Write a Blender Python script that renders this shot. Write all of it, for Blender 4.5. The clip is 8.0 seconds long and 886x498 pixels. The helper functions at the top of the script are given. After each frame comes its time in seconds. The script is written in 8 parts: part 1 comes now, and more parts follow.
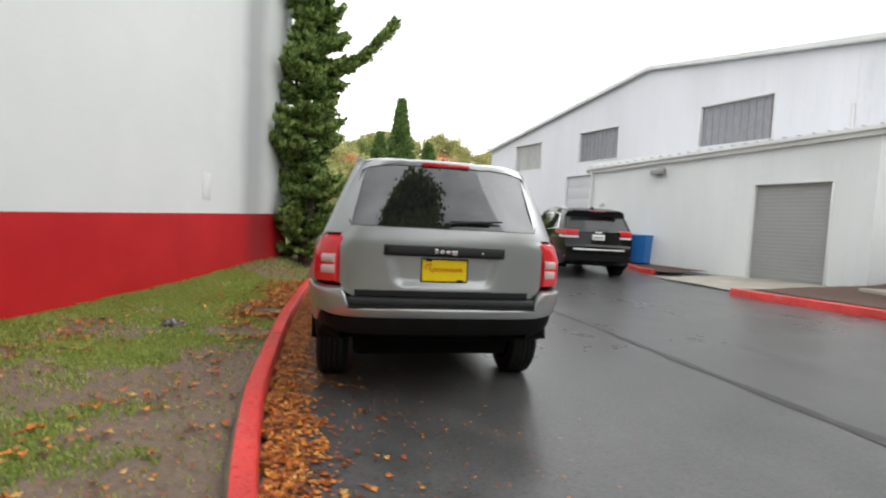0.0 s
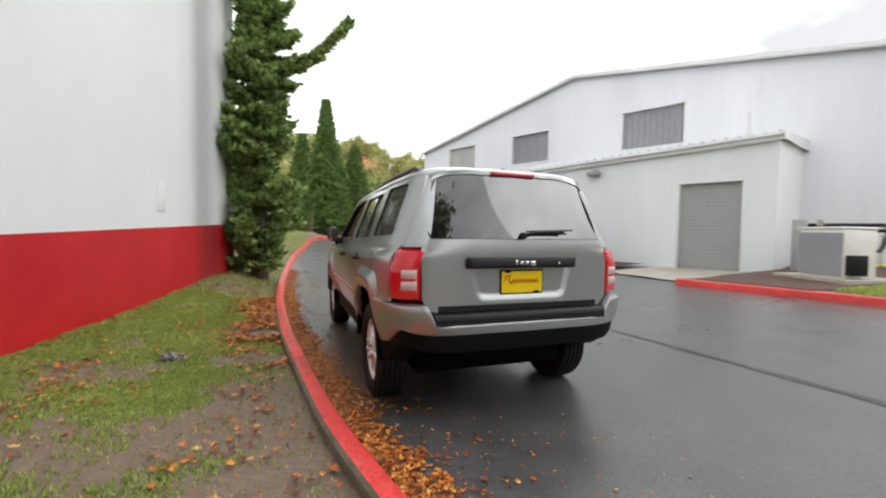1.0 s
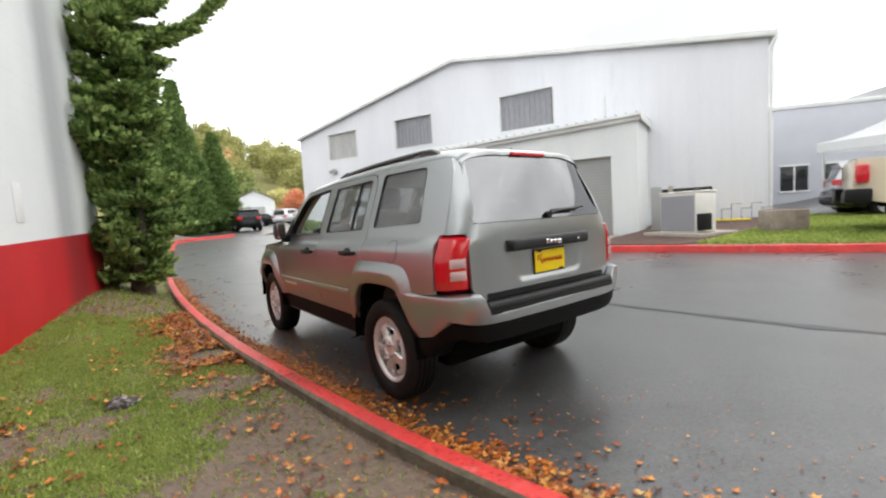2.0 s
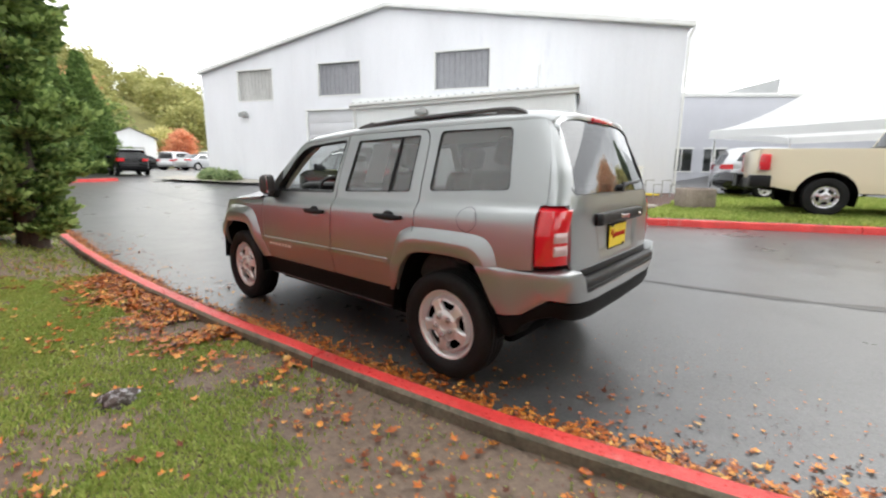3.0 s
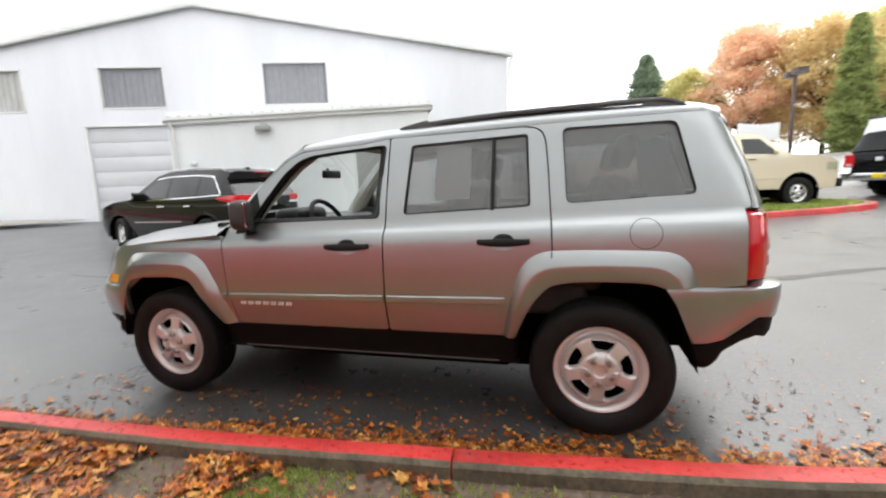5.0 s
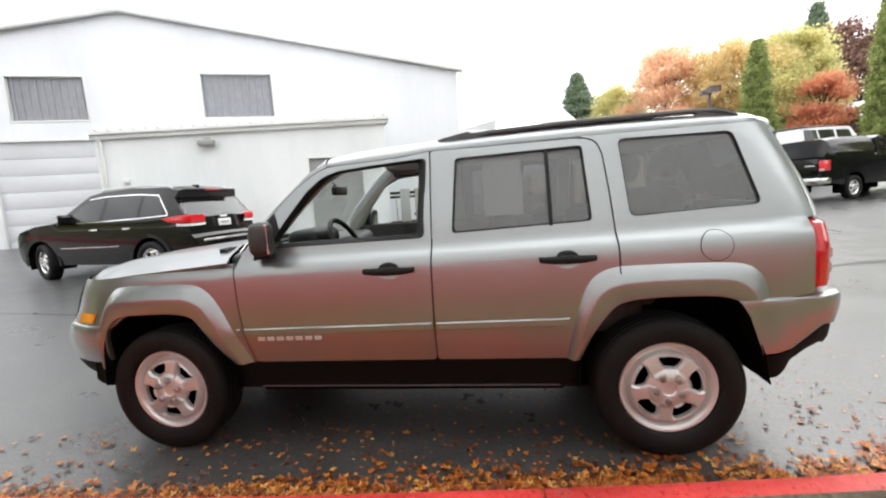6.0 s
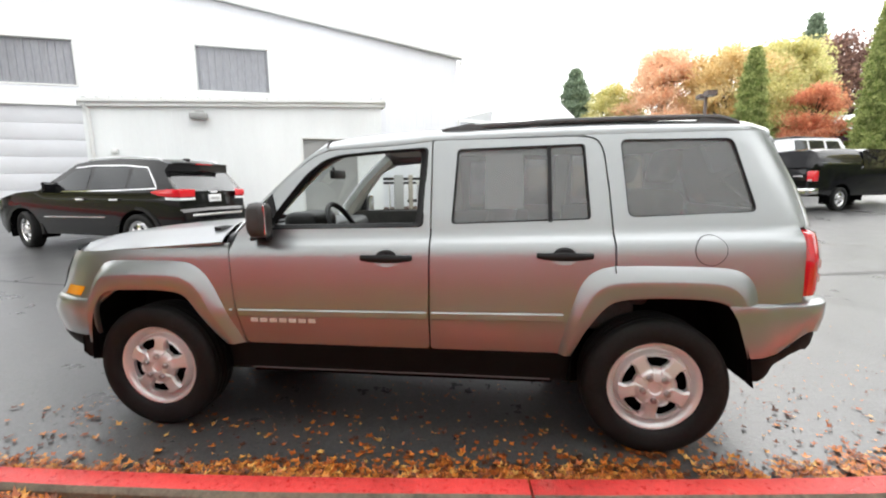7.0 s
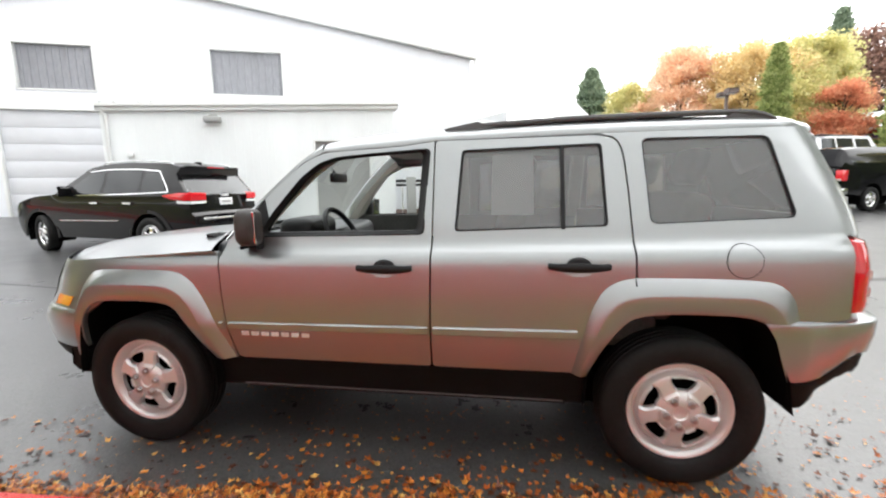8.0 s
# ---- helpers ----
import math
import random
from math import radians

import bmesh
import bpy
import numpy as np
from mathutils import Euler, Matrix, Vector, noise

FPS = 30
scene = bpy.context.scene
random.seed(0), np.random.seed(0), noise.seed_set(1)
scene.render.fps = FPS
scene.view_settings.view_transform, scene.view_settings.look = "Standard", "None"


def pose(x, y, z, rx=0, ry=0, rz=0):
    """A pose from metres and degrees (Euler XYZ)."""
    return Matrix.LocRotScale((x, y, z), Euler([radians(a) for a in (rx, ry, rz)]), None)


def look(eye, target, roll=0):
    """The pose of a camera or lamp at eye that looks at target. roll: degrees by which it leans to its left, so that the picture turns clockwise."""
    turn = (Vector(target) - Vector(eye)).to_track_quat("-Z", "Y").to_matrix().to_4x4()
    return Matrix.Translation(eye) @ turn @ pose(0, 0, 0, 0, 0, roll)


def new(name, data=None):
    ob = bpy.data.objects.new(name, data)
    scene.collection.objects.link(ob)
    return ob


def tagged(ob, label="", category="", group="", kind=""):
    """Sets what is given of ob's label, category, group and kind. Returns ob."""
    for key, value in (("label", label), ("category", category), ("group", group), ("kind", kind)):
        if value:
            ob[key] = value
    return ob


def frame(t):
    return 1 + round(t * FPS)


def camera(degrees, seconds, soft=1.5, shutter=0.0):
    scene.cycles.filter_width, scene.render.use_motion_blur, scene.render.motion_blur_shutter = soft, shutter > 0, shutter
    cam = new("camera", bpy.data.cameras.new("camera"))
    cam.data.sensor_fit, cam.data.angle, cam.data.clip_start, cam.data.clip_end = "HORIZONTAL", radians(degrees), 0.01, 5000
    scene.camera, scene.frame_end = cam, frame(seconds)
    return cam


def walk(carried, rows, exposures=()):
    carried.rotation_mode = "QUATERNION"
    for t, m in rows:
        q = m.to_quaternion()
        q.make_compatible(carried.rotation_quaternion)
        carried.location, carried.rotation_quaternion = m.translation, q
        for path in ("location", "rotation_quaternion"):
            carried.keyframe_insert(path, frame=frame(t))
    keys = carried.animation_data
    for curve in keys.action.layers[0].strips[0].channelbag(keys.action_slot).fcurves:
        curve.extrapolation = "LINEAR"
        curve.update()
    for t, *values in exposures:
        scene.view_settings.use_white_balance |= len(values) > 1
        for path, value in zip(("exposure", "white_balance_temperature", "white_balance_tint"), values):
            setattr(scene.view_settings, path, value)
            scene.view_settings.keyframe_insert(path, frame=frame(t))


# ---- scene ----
from mathutils.geometry import tessellate_polygon

cam = camera(91.7, 8.0, 2.1, 0.45)
PATH = [
    (0, (-0.485, -3.483, 1.197), (-0.149, -1.514, 1.091), 2.9),
    (0.5, (-0.965, -3.368, 1.202), (-0.508, -1.422, 1.134), 0.5),
    (1, (-1.423, -3.135, 1.225), (-0.732, -1.26, 1.14), 0.9),
    (1.5, (-1.836, -2.87, 1.242), (-0.837, -1.142, 1.118), -0.6),
    (2.8, (-2.695, -1.851, 1.281), (-1.26, -0.493, 0.97), -2.0),
    (3, (-2.779, -1.647, 1.305), (-1.279, -0.376, 0.941), 0.4),
    (3.5, (-2.971, -1.185, 1.305), (-1.316, -0.104, 1.005), -4.5),
    (4, (-3.008, -0.735, 1.308), (-1.275, 0.233, 1.066), -6.6),
    (4.2, (-3.018, -0.585, 1.32), (-1.285, 0.35, 0.969), -4.4),
    (5.3, (-2.906, 0.386, 1.273), (-0.976, 0.818, 0.975), -2.9),
    (5.5, (-2.885, 0.479, 1.302), (-0.954, 0.879, 0.968), -3.0),
    (6, (-2.884, 0.745, 1.323), (-0.919, 1.024, 1.079), -3.8),
    (6.5, (-2.892, 0.802, 1.334), (-0.927, 1.05, 1.055), -1.3),
    (7, (-2.893, 0.789, 1.334), (-0.929, 1.019, 1.036), -0.5),
    (7.5, (-2.872, 0.77, 1.329), (-0.91, 1.007, 1.016), -0.6),
    (8, (-2.715, 0.754, 1.345), (-0.758, 1.052, 1.054), -0.8),
]
EXPO = [(0.0, -0.12), (1.5, 0.03), (3.0, 0.24), (4.0, 0.29), (5.5, 0.41), (6.5, 0.53), (8.0, 0.66)]
walk(cam, [(t, look(eye, target, roll)) for t, eye, target, roll in PATH], EXPO)

# ---- sky and sun: a bright overcast autumn day ----
world = bpy.data.worlds.new("overcast_sky")
scene.world = world
world.use_nodes = True
wn, wl = world.node_tree.nodes, world.node_tree.links
wn.clear()
sky = wn.new("ShaderNodeTexSky")
sky.sky_type, sky.sun_disc = "NISHITA", False
sky.sun_elevation, sky.sun_rotation = radians(46), radians(116)
sky.air_density, sky.dust_density = 1.0, 4.0
sky_grey = wn.new("ShaderNodeHueSaturation")
sky_grey.inputs["Saturation"].default_value = 0.12
sky_grey.inputs["Value"].default_value = 0.12
wl.new(sky.outputs[0], sky_grey.inputs["Color"])
wco = wn.new("ShaderNodeTexCoord")
wmap = wn.new("ShaderNodeMapping")
wmap.inputs["Scale"].default_value = (1.0, 1.0, 2.6)
wl.new(wco.outputs["Generated"], wmap.inputs[0])
cloud = wn.new("ShaderNodeTexNoise")
cloud.inputs["Scale"].default_value, cloud.inputs["Detail"].default_value, cloud.inputs["Roughness"].default_value = 1.5, 6.0, 0.56
wl.new(wmap.outputs[0], cloud.inputs["Vector"])
cramp = wn.new("ShaderNodeValToRGB")
cramp.color_ramp.elements[0].position, cramp.color_ramp.elements[0].color = 0.39, (0.44, 0.45, 0.465, 1)
cramp.color_ramp.elements[1].position, cramp.color_ramp.elements[1].color = 0.64, (1.6, 1.61, 1.6, 1)
wl.new(cloud.outputs["Fac"], cramp.inputs[0])
wmix = wn.new("ShaderNodeMixRGB")
wmix.inputs[0].default_value = 0.85
wl.new(sky_grey.outputs[0], wmix.inputs[1])
wl.new(cramp.outputs[0], wmix.inputs[2])
wbg = wn.new("ShaderNodeBackground")
wbg.inputs["Strength"].default_value = 1.95
wl.new(wmix.outputs[0], wbg.inputs[0])
wout = wn.new("ShaderNodeOutputWorld")
wl.new(wbg.outputs[0], wout.inputs[0])
sun_data = bpy.data.lights.new("sun", "SUN")
sun_data.energy, sun_data.angle, sun_data.color = 0.9, radians(50), (1.0, 0.98, 0.95)
sun = new("sun", sun_data)
sun.matrix_world = look((0, 0, 40), (-0.62 * 30, 0.30 * 30, 40 - 30 * 0.72))


# ---- materials ----
def nodes_of(name):
    m = bpy.data.materials.new(name)
    m.use_nodes = True
    return m, m.node_tree.nodes, m.node_tree.links, m.node_tree.nodes["Principled BSDF"]


def noise_node(n, l, vec, scale, detail=4.0, rough=0.6, stretch=None):
    t = n.new("ShaderNodeTexNoise")
    t.inputs["Scale"].default_value, t.inputs["Detail"].default_value, t.inputs["Roughness"].default_value = scale, detail, rough
    if stretch:
        mp = n.new("ShaderNodeMapping")
        mp.inputs["Scale"].default_value = stretch
        l.new(vec, mp.inputs[0])
        vec = mp.outputs[0]
    l.new(vec, t.inputs["Vector"])
    return t.outputs["Fac"]


def ramp_node(n, l, fac, lo, hi, a, b):
    r = n.new("ShaderNodeValToRGB")
    r.color_ramp.elements[0].position, r.color_ramp.elements[1].position = lo, hi
    r.color_ramp.elements[0].color, r.color_ramp.elements[1].color = (*a, 1), (*b, 1)
    l.new(fac, r.inputs[0])
    return r.outputs[0]


def mix_node(n, l, fac, a, b, mode="MIX"):
    m = n.new("ShaderNodeMixRGB")
    m.blend_type = mode
    for s, v in zip(m.inputs, (fac, a, b)):
        if isinstance(v, (int, float)):
            s.default_value = v
        elif isinstance(v, tuple):
            s.default_value = (*v, 1)
        else:
            l.new(v, s)
    return m.outputs[0]


def mat(name, base, rough=0.5, metal=0.0, var=0.15, scale=3.0, fine=40.0, bump=0.0, bump_scale=60.0, coat=0.0, spec=0.5,
        rough_var=0.1, stretch=None, alt=None, alt_at=(0.55, 0.7), island=0.0):
    """A painted, stained or grained surface: two scales of noise in colour, roughness and relief."""
    m, n, l, p = nodes_of(name)
    co = n.new("ShaderNodeTexCoord").outputs["Object"]
    big, small = noise_node(n, l, co, scale, 5, 0.6, stretch), noise_node(n, l, co, fine, 3, 0.6, stretch)
    lo, hi = tuple(c * (1 - var) for c in base), tuple(min(1, c * (1 + var)) for c in base)
    col = ramp_node(n, l, big, 0.3, 0.7, lo, hi)
    if alt:
        col = mix_node(n, l, ramp_node(n, l, noise_node(n, l, co, scale * 2.3, 6, 0.65, stretch), *alt_at, (0, 0, 0), (1, 1, 1)), col, alt)
    col = mix_node(n, l, 0.5 * min(1, var * 4), col, ramp_node(n, l, small, 0.3, 0.7, (0.25,) * 3, (0.75,) * 3), "OVERLAY")
    if island:
        g = n.new("ShaderNodeNewGeometry").outputs["Random Per Island"]
        col = mix_node(n, l, island, col, ramp_node(n, l, g, 0.0, 1.0, (0.2, 0.2, 0.2), (0.8, 0.8, 0.8)), "OVERLAY")
    l.new(col, p.inputs["Base Color"])
    rr = n.new("ShaderNodeMapRange")
    rr.inputs["To Min"].default_value, rr.inputs["To Max"].default_value = max(0.02, rough - rough_var), min(1, rough + rough_var)
    l.new(small, rr.inputs["Value"])
    l.new(rr.outputs[0], p.inputs["Roughness"])
    p.inputs["Metallic"].default_value, p.inputs["Specular IOR Level"].default_value = metal, spec
    if coat:
        p.inputs["Coat Weight"].default_value, p.inputs["Coat Roughness"].default_value = coat, 0.04
    if bump:
        b = n.new("ShaderNodeBump")
        b.inputs["Strength"].default_value, b.inputs["Distance"].default_value = bump, 0.01
        l.new(noise_node(n, l, co, bump_scale, 4, 0.65, stretch), b.inputs["Height"])
        l.new(b.outputs[0], p.inputs["Normal"])
    return m


def car_paint(name, base, metal=0.6, rough=0.33, flake=0.12, spec=0.5, coat=0.8, coat_rough=0.12):
    m, n, l, p = nodes_of(name)
    co = n.new("ShaderNodeTexCoord").outputs["Object"]
    f = noise_node(n, l, co, 900.0, 1, 0.5)
    col = ramp_node(n, l, f, 0.3, 0.7, tuple(c * (1 - flake) for c in base), tuple(c * (1 + flake) for c in base))
    l.new(col, p.inputs["Base Color"])
    rr = n.new("ShaderNodeMapRange")
    rr.inputs["To Min"].default_value, rr.inputs["To Max"].default_value = rough - 0.02, rough + 0.03
    l.new(f, rr.inputs["Value"])
    l.new(rr.outputs[0], p.inputs["Roughness"])
    p.inputs["Metallic"].default_value = metal
    p.inputs["Specular IOR Level"].default_value = spec
    p.inputs["Coat Weight"].default_value, p.inputs["Coat Roughness"].default_value = coat, coat_rough
    return m


def glass(name, tint, rough=0.0, mix=0.0, dark=(0.02, 0.02, 0.02), ior=1.52):
    """Window glass: clear in part, the rest a dark privacy tint."""
    m, n, l, p = nodes_of(name)
    n.remove(p)
    out = [k for k in n if k.type == "OUTPUT_MATERIAL"][0]
    tr = n.new("ShaderNodeBsdfTransparent")
    tr.inputs[0].default_value = (*tint, 1)
    gl = n.new("ShaderNodeBsdfGlossy")
    gl.inputs["Roughness"].default_value = rough + 0.01
    gl.inputs["Color"].default_value = (0.9, 0.92, 0.94, 1)
    df = n.new("ShaderNodeBsdfDiffuse")
    df.inputs[0].default_value = (*dark, 1)
    a = n.new("ShaderNodeMixShader")
    a.inputs[0].default_value = mix
    l.new(tr.outputs[0], a.inputs[1])
    l.new(df.outputs[0], a.inputs[2])
    face = n.new("ShaderNodeLayerWeight")
    face.inputs["Blend"].default_value = 0.5
    power = n.new("ShaderNodeMath")
    power.operation = "POWER"
    power.inputs[1].default_value = 4.5
    l.new(face.outputs["Facing"], power.inputs[0])
    f0 = ((ior - 1) / (ior + 1)) ** 2
    fr = n.new("ShaderNodeMath")
    fr.operation = "MULTIPLY_ADD"
    fr.inputs[1].default_value, fr.inputs[2].default_value = 1 - f0, f0
    l.new(power.outputs[0], fr.inputs[0])
    b = n.new("ShaderNodeMixShader")
    l.new(fr.outputs[0], b.inputs[0])
    l.new(a.outputs[0], b.inputs[1])
    l.new(gl.outputs[0], b.inputs[2])
    l.new(b.outputs[0], out.inputs["Surface"])
    return m


def asphalt():
    """Wet tarmac: dark stone chips, damp film of uneven gloss, faint stains."""
    m, n, l, p = nodes_of("wet_asphalt")
    co = n.new("ShaderNodeTexCoord").outputs["Object"]
    big, mid = noise_node(n, l, co, 0.35, 5, 0.6), noise_node(n, l, co, 2.2, 5, 0.65)
    vor = n.new("ShaderNodeTexVoronoi")
    vor.inputs["Scale"].default_value = 85.0
    l.new(co, vor.inputs["Vector"])
    col = ramp_node(n, l, mid, 0.3, 0.75, (0.040, 0.040, 0.041), (0.072, 0.072, 0.071))
    col = mix_node(n, l, 0.5, col, vor.outputs["Color"], "SOFT_LIGHT")
    chips = ramp_node(n, l, noise_node(n, l, co, 150.0, 2, 0.5), 0.62, 0.72, (0, 0, 0), (1, 1, 1))
    col = mix_node(n, l, chips, col, (0.17, 0.165, 0.155))
    hue = n.new("ShaderNodeHueSaturation")
    hue.inputs["Saturation"].default_value = 0.15
    l.new(col, hue.inputs["Color"])
    l.new(hue.outputs[0], p.inputs["Base Color"])
    wet = mix_node(n, l, 0.5, big, mid)
    rr = n.new("ShaderNodeMapRange")
    rr.inputs["From Min"].default_value, rr.inputs["From Max"].default_value = 0.35, 0.65
    rr.inputs["To Min"].default_value, rr.inputs["To Max"].default_value = 0.25, 0.37
    l.new(wet, rr.inputs["Value"])
    l.new(rr.outputs[0], p.inputs["Roughness"])
    p.inputs["Specular IOR Level"].default_value = 0.6
    p.inputs["Coat Weight"].default_value, p.inputs["Coat Roughness"].default_value, p.inputs["Coat IOR"].default_value = 0.36, 0.48, 1.4
    b = n.new("ShaderNodeBump")
    b.inputs["Strength"].default_value, b.inputs["Distance"].default_value = 0.2, 0.003
    l.new(vor.outputs["Distance"], b.inputs["Height"])
    l.new(b.outputs[0], p.inputs["Normal"])
    return m


def lawn_soil():
    """Damp bare earth with worn patches of turf."""
    m, n, l, p = nodes_of("damp_soil_and_turf")
    co = n.new("ShaderNodeTexCoord").outputs["Object"]
    f = noise_node(n, l, co, 30.0, 6, 0.7)
    soil = ramp_node(n, l, f, 0.3, 0.72, (0.095, 0.066, 0.047), (0.235, 0.17, 0.125))
    l.new(soil, p.inputs["Base Color"])
    p.inputs["Roughness"].default_value = 0.62
    b = n.new("ShaderNodeBump")
    b.inputs["Strength"].default_value, b.inputs["Distance"].default_value = 0.8, 0.012
    l.new(f, b.inputs["Height"])
    l.new(b.outputs[0], p.inputs["Normal"])
    return m


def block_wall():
    """White masonry paint over a red band, with the blocks' joints showing and a dark upright streak near the corner.
    """
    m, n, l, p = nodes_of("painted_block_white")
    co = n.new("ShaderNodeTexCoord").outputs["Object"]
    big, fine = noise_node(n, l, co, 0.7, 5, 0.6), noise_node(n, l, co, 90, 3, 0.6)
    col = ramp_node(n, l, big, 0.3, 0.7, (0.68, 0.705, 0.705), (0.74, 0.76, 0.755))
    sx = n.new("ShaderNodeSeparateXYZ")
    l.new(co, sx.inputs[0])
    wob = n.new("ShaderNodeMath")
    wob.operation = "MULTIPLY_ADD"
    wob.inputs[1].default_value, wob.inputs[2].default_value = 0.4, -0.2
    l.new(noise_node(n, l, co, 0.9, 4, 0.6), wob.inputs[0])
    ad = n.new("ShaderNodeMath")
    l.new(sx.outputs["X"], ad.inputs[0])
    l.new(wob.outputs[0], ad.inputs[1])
    # grey band about 1.2 to 2.5 m from the corner, its edges wobbled by noise
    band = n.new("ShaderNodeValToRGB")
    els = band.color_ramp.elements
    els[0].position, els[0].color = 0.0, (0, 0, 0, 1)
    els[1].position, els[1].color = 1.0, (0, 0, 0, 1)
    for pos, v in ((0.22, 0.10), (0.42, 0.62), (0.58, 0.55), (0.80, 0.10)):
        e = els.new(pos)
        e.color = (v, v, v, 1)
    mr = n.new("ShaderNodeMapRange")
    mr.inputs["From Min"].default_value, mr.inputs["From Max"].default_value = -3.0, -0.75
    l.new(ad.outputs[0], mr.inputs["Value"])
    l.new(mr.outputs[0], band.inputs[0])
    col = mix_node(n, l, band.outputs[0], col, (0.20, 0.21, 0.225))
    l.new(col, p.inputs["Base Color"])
    p.inputs["Roughness"].default_value = 0.55
    b = n.new("ShaderNodeBump")
    b.inputs["Strength"].default_value, b.inputs["Distance"].default_value = 0.25, 0.004
    l.new(fine, b.inputs["Height"])
    l.new(b.outputs[0], p.inputs["Normal"])
    red, n2, l2, p2 = nodes_of("painted_block_red")
    co = n2.new("ShaderNodeTexCoord").outputs["Object"]
    c2 = ramp_node(n2, l2, noise_node(n2, l2, co, 1.6, 5, 0.6), 0.3, 0.7, (0.45, 0.011, 0.016), (0.54, 0.019, 0.023))
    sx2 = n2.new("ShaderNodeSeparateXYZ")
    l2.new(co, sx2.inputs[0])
    # the red turns darker between about 0.9 and 2.3 m from the corner
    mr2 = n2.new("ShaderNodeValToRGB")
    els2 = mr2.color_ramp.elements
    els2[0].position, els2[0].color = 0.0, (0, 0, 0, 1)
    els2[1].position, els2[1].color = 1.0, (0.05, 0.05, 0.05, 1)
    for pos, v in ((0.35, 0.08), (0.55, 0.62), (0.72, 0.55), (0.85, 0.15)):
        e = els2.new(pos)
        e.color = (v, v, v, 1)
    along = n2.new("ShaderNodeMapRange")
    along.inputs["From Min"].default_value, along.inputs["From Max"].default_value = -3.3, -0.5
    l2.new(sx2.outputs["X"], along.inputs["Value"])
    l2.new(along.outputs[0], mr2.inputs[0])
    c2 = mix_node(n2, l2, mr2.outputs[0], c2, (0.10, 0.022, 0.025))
    l2.new(c2, p2.inputs["Base Color"])
    p2.inputs["Roughness"].default_value = 0.5
    p2.inputs["Specular IOR Level"].default_value = 0.25
    b2 = n2.new("ShaderNodeBump")
    b2.inputs["Strength"].default_value, b2.inputs["Distance"].default_value = 0.3, 0.004
    l2.new(noise_node(n2, l2, co, 90, 3, 0.6), b2.inputs["Height"])
    l2.new(b2.outputs[0], p2.inputs["Normal"])
    return m, red


def foliage(name, a, b, rough=0.55, trans=0.25):
    """Leaves or needles: every clump its own shade between two colours."""
    m, n, l, p = nodes_of(name)
    g = n.new("ShaderNodeNewGeometry").outputs["Random Per Island"]
    co = n.new("ShaderNodeTexCoord").outputs["Object"]
    f = mix_node(n, l, 0.45, g, noise_node(n, l, co, 1.1, 4, 0.6))
    l.new(ramp_node(n, l, f, 0.25, 0.75, a, b), p.inputs["Base Color"])
    p.inputs["Roughness"].default_value = rough
    p.inputs["Specular IOR Level"].default_value = 0.3
    if trans:
        out = [k for k in n if k.type == "OUTPUT_MATERIAL"][0]
        t = n.new("ShaderNodeBsdfTranslucent")
        l.new(ramp_node(n, l, f, 0.25, 0.75, a, b), t.inputs[0])
        s = n.new("ShaderNodeMixShader")
        s.inputs[0].default_value = trans
        l.new(p.outputs[0], s.inputs[1])
        l.new(t.outputs[0], s.inputs[2])
        l.new(s.outputs[0], out.inputs["Surface"])
    return m


M_ASPHALT, M_SOIL = asphalt(), lawn_soil()
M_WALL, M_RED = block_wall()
M_KERB_RED = mat("kerb_red_paint", (0.66, 0.052, 0.048), 0.3, 0, 0.25, 2.0, 45, 0.6, 70, alt=(0.52, 0.20, 0.17), alt_at=(0.58, 0.74))
M_KERB = mat("kerb_concrete", (0.165, 0.145, 0.105), 0.75, 0, 0.3, 4.0, 50, 0.6, 80, alt=(0.07, 0.075, 0.05), alt_at=(0.5, 0.7))
M_SEAM = mat("crack_sealer", (0.035, 0.033, 0.033), 0.35, 0, 0.3, 5, 40)
M_CONC = mat("pale_concrete", (0.36, 0.33, 0.28), 0.5, 0, 0.2, 1.5, 40, 0.3, 90)
M_PLANTER = mat("weathered_brown_stone", (0.30, 0.25, 0.21), 0.7, 0, 0.3, 5, 40, 0.5, 60)
M_SIDING = mat("white_metal_siding", (0.75, 0.765, 0.81), 0.45, 0, 0.06, 0.5, 30, 0.05, 40, stretch=(1, 1, 0.25), alt=(0.62, 0.64, 0.72), alt_at=(0.62, 0.9))
M_ANNEX = mat("white_painted_panel", (0.785, 0.81, 0.815), 0.45, 0, 0.06, 0.6, 30, 0.05, 40, stretch=(1, 1, 0.25))
M_TRIMW = mat("grey_white_trim", (0.75, 0.76, 0.75), 0.45, 0, 0.08, 1.0, 30)
M_DOORG = mat("grey_roll_up_door", (0.33, 0.335, 0.33), 0.45, 0, 0.06, 0.8, 30)
M_DOORW = mat("pale_sectional_door", (0.62, 0.63, 0.66), 0.45, 0, 0.06, 0.8, 30)
M_LOUVRE = mat("grey_translucent_window_sheet", (0.29, 0.295, 0.32), 0.35, 0, 0.12, 1.2, 20, stretch=(1, 1, 0.2))
M_PALEWIN = mat("pale_window_sheet", (0.50, 0.50, 0.49), 0.35, 0, 0.12, 1.2, 20, stretch=(1, 1, 0.2))
M_ROOF = mat("grey_metal_roof", (0.42, 0.43, 0.44), 0.45, 0.3, 0.1, 0.7, 30)
M_MULCH = mat("dark_bark_mulch", (0.085, 0.045, 0.033), 0.8, 0, 0.45, 14, 60, 1.0, 50)
M_GREYB = mat("pale_grey_facade", (0.52, 0.53, 0.58), 0.5, 0, 0.06, 0.4, 20)
M_DARK = mat("black_plastic", (0.010, 0.010, 0.011), 0.45, 0, 0.15, 5, 80, 0.15, 200, spec=0.28)
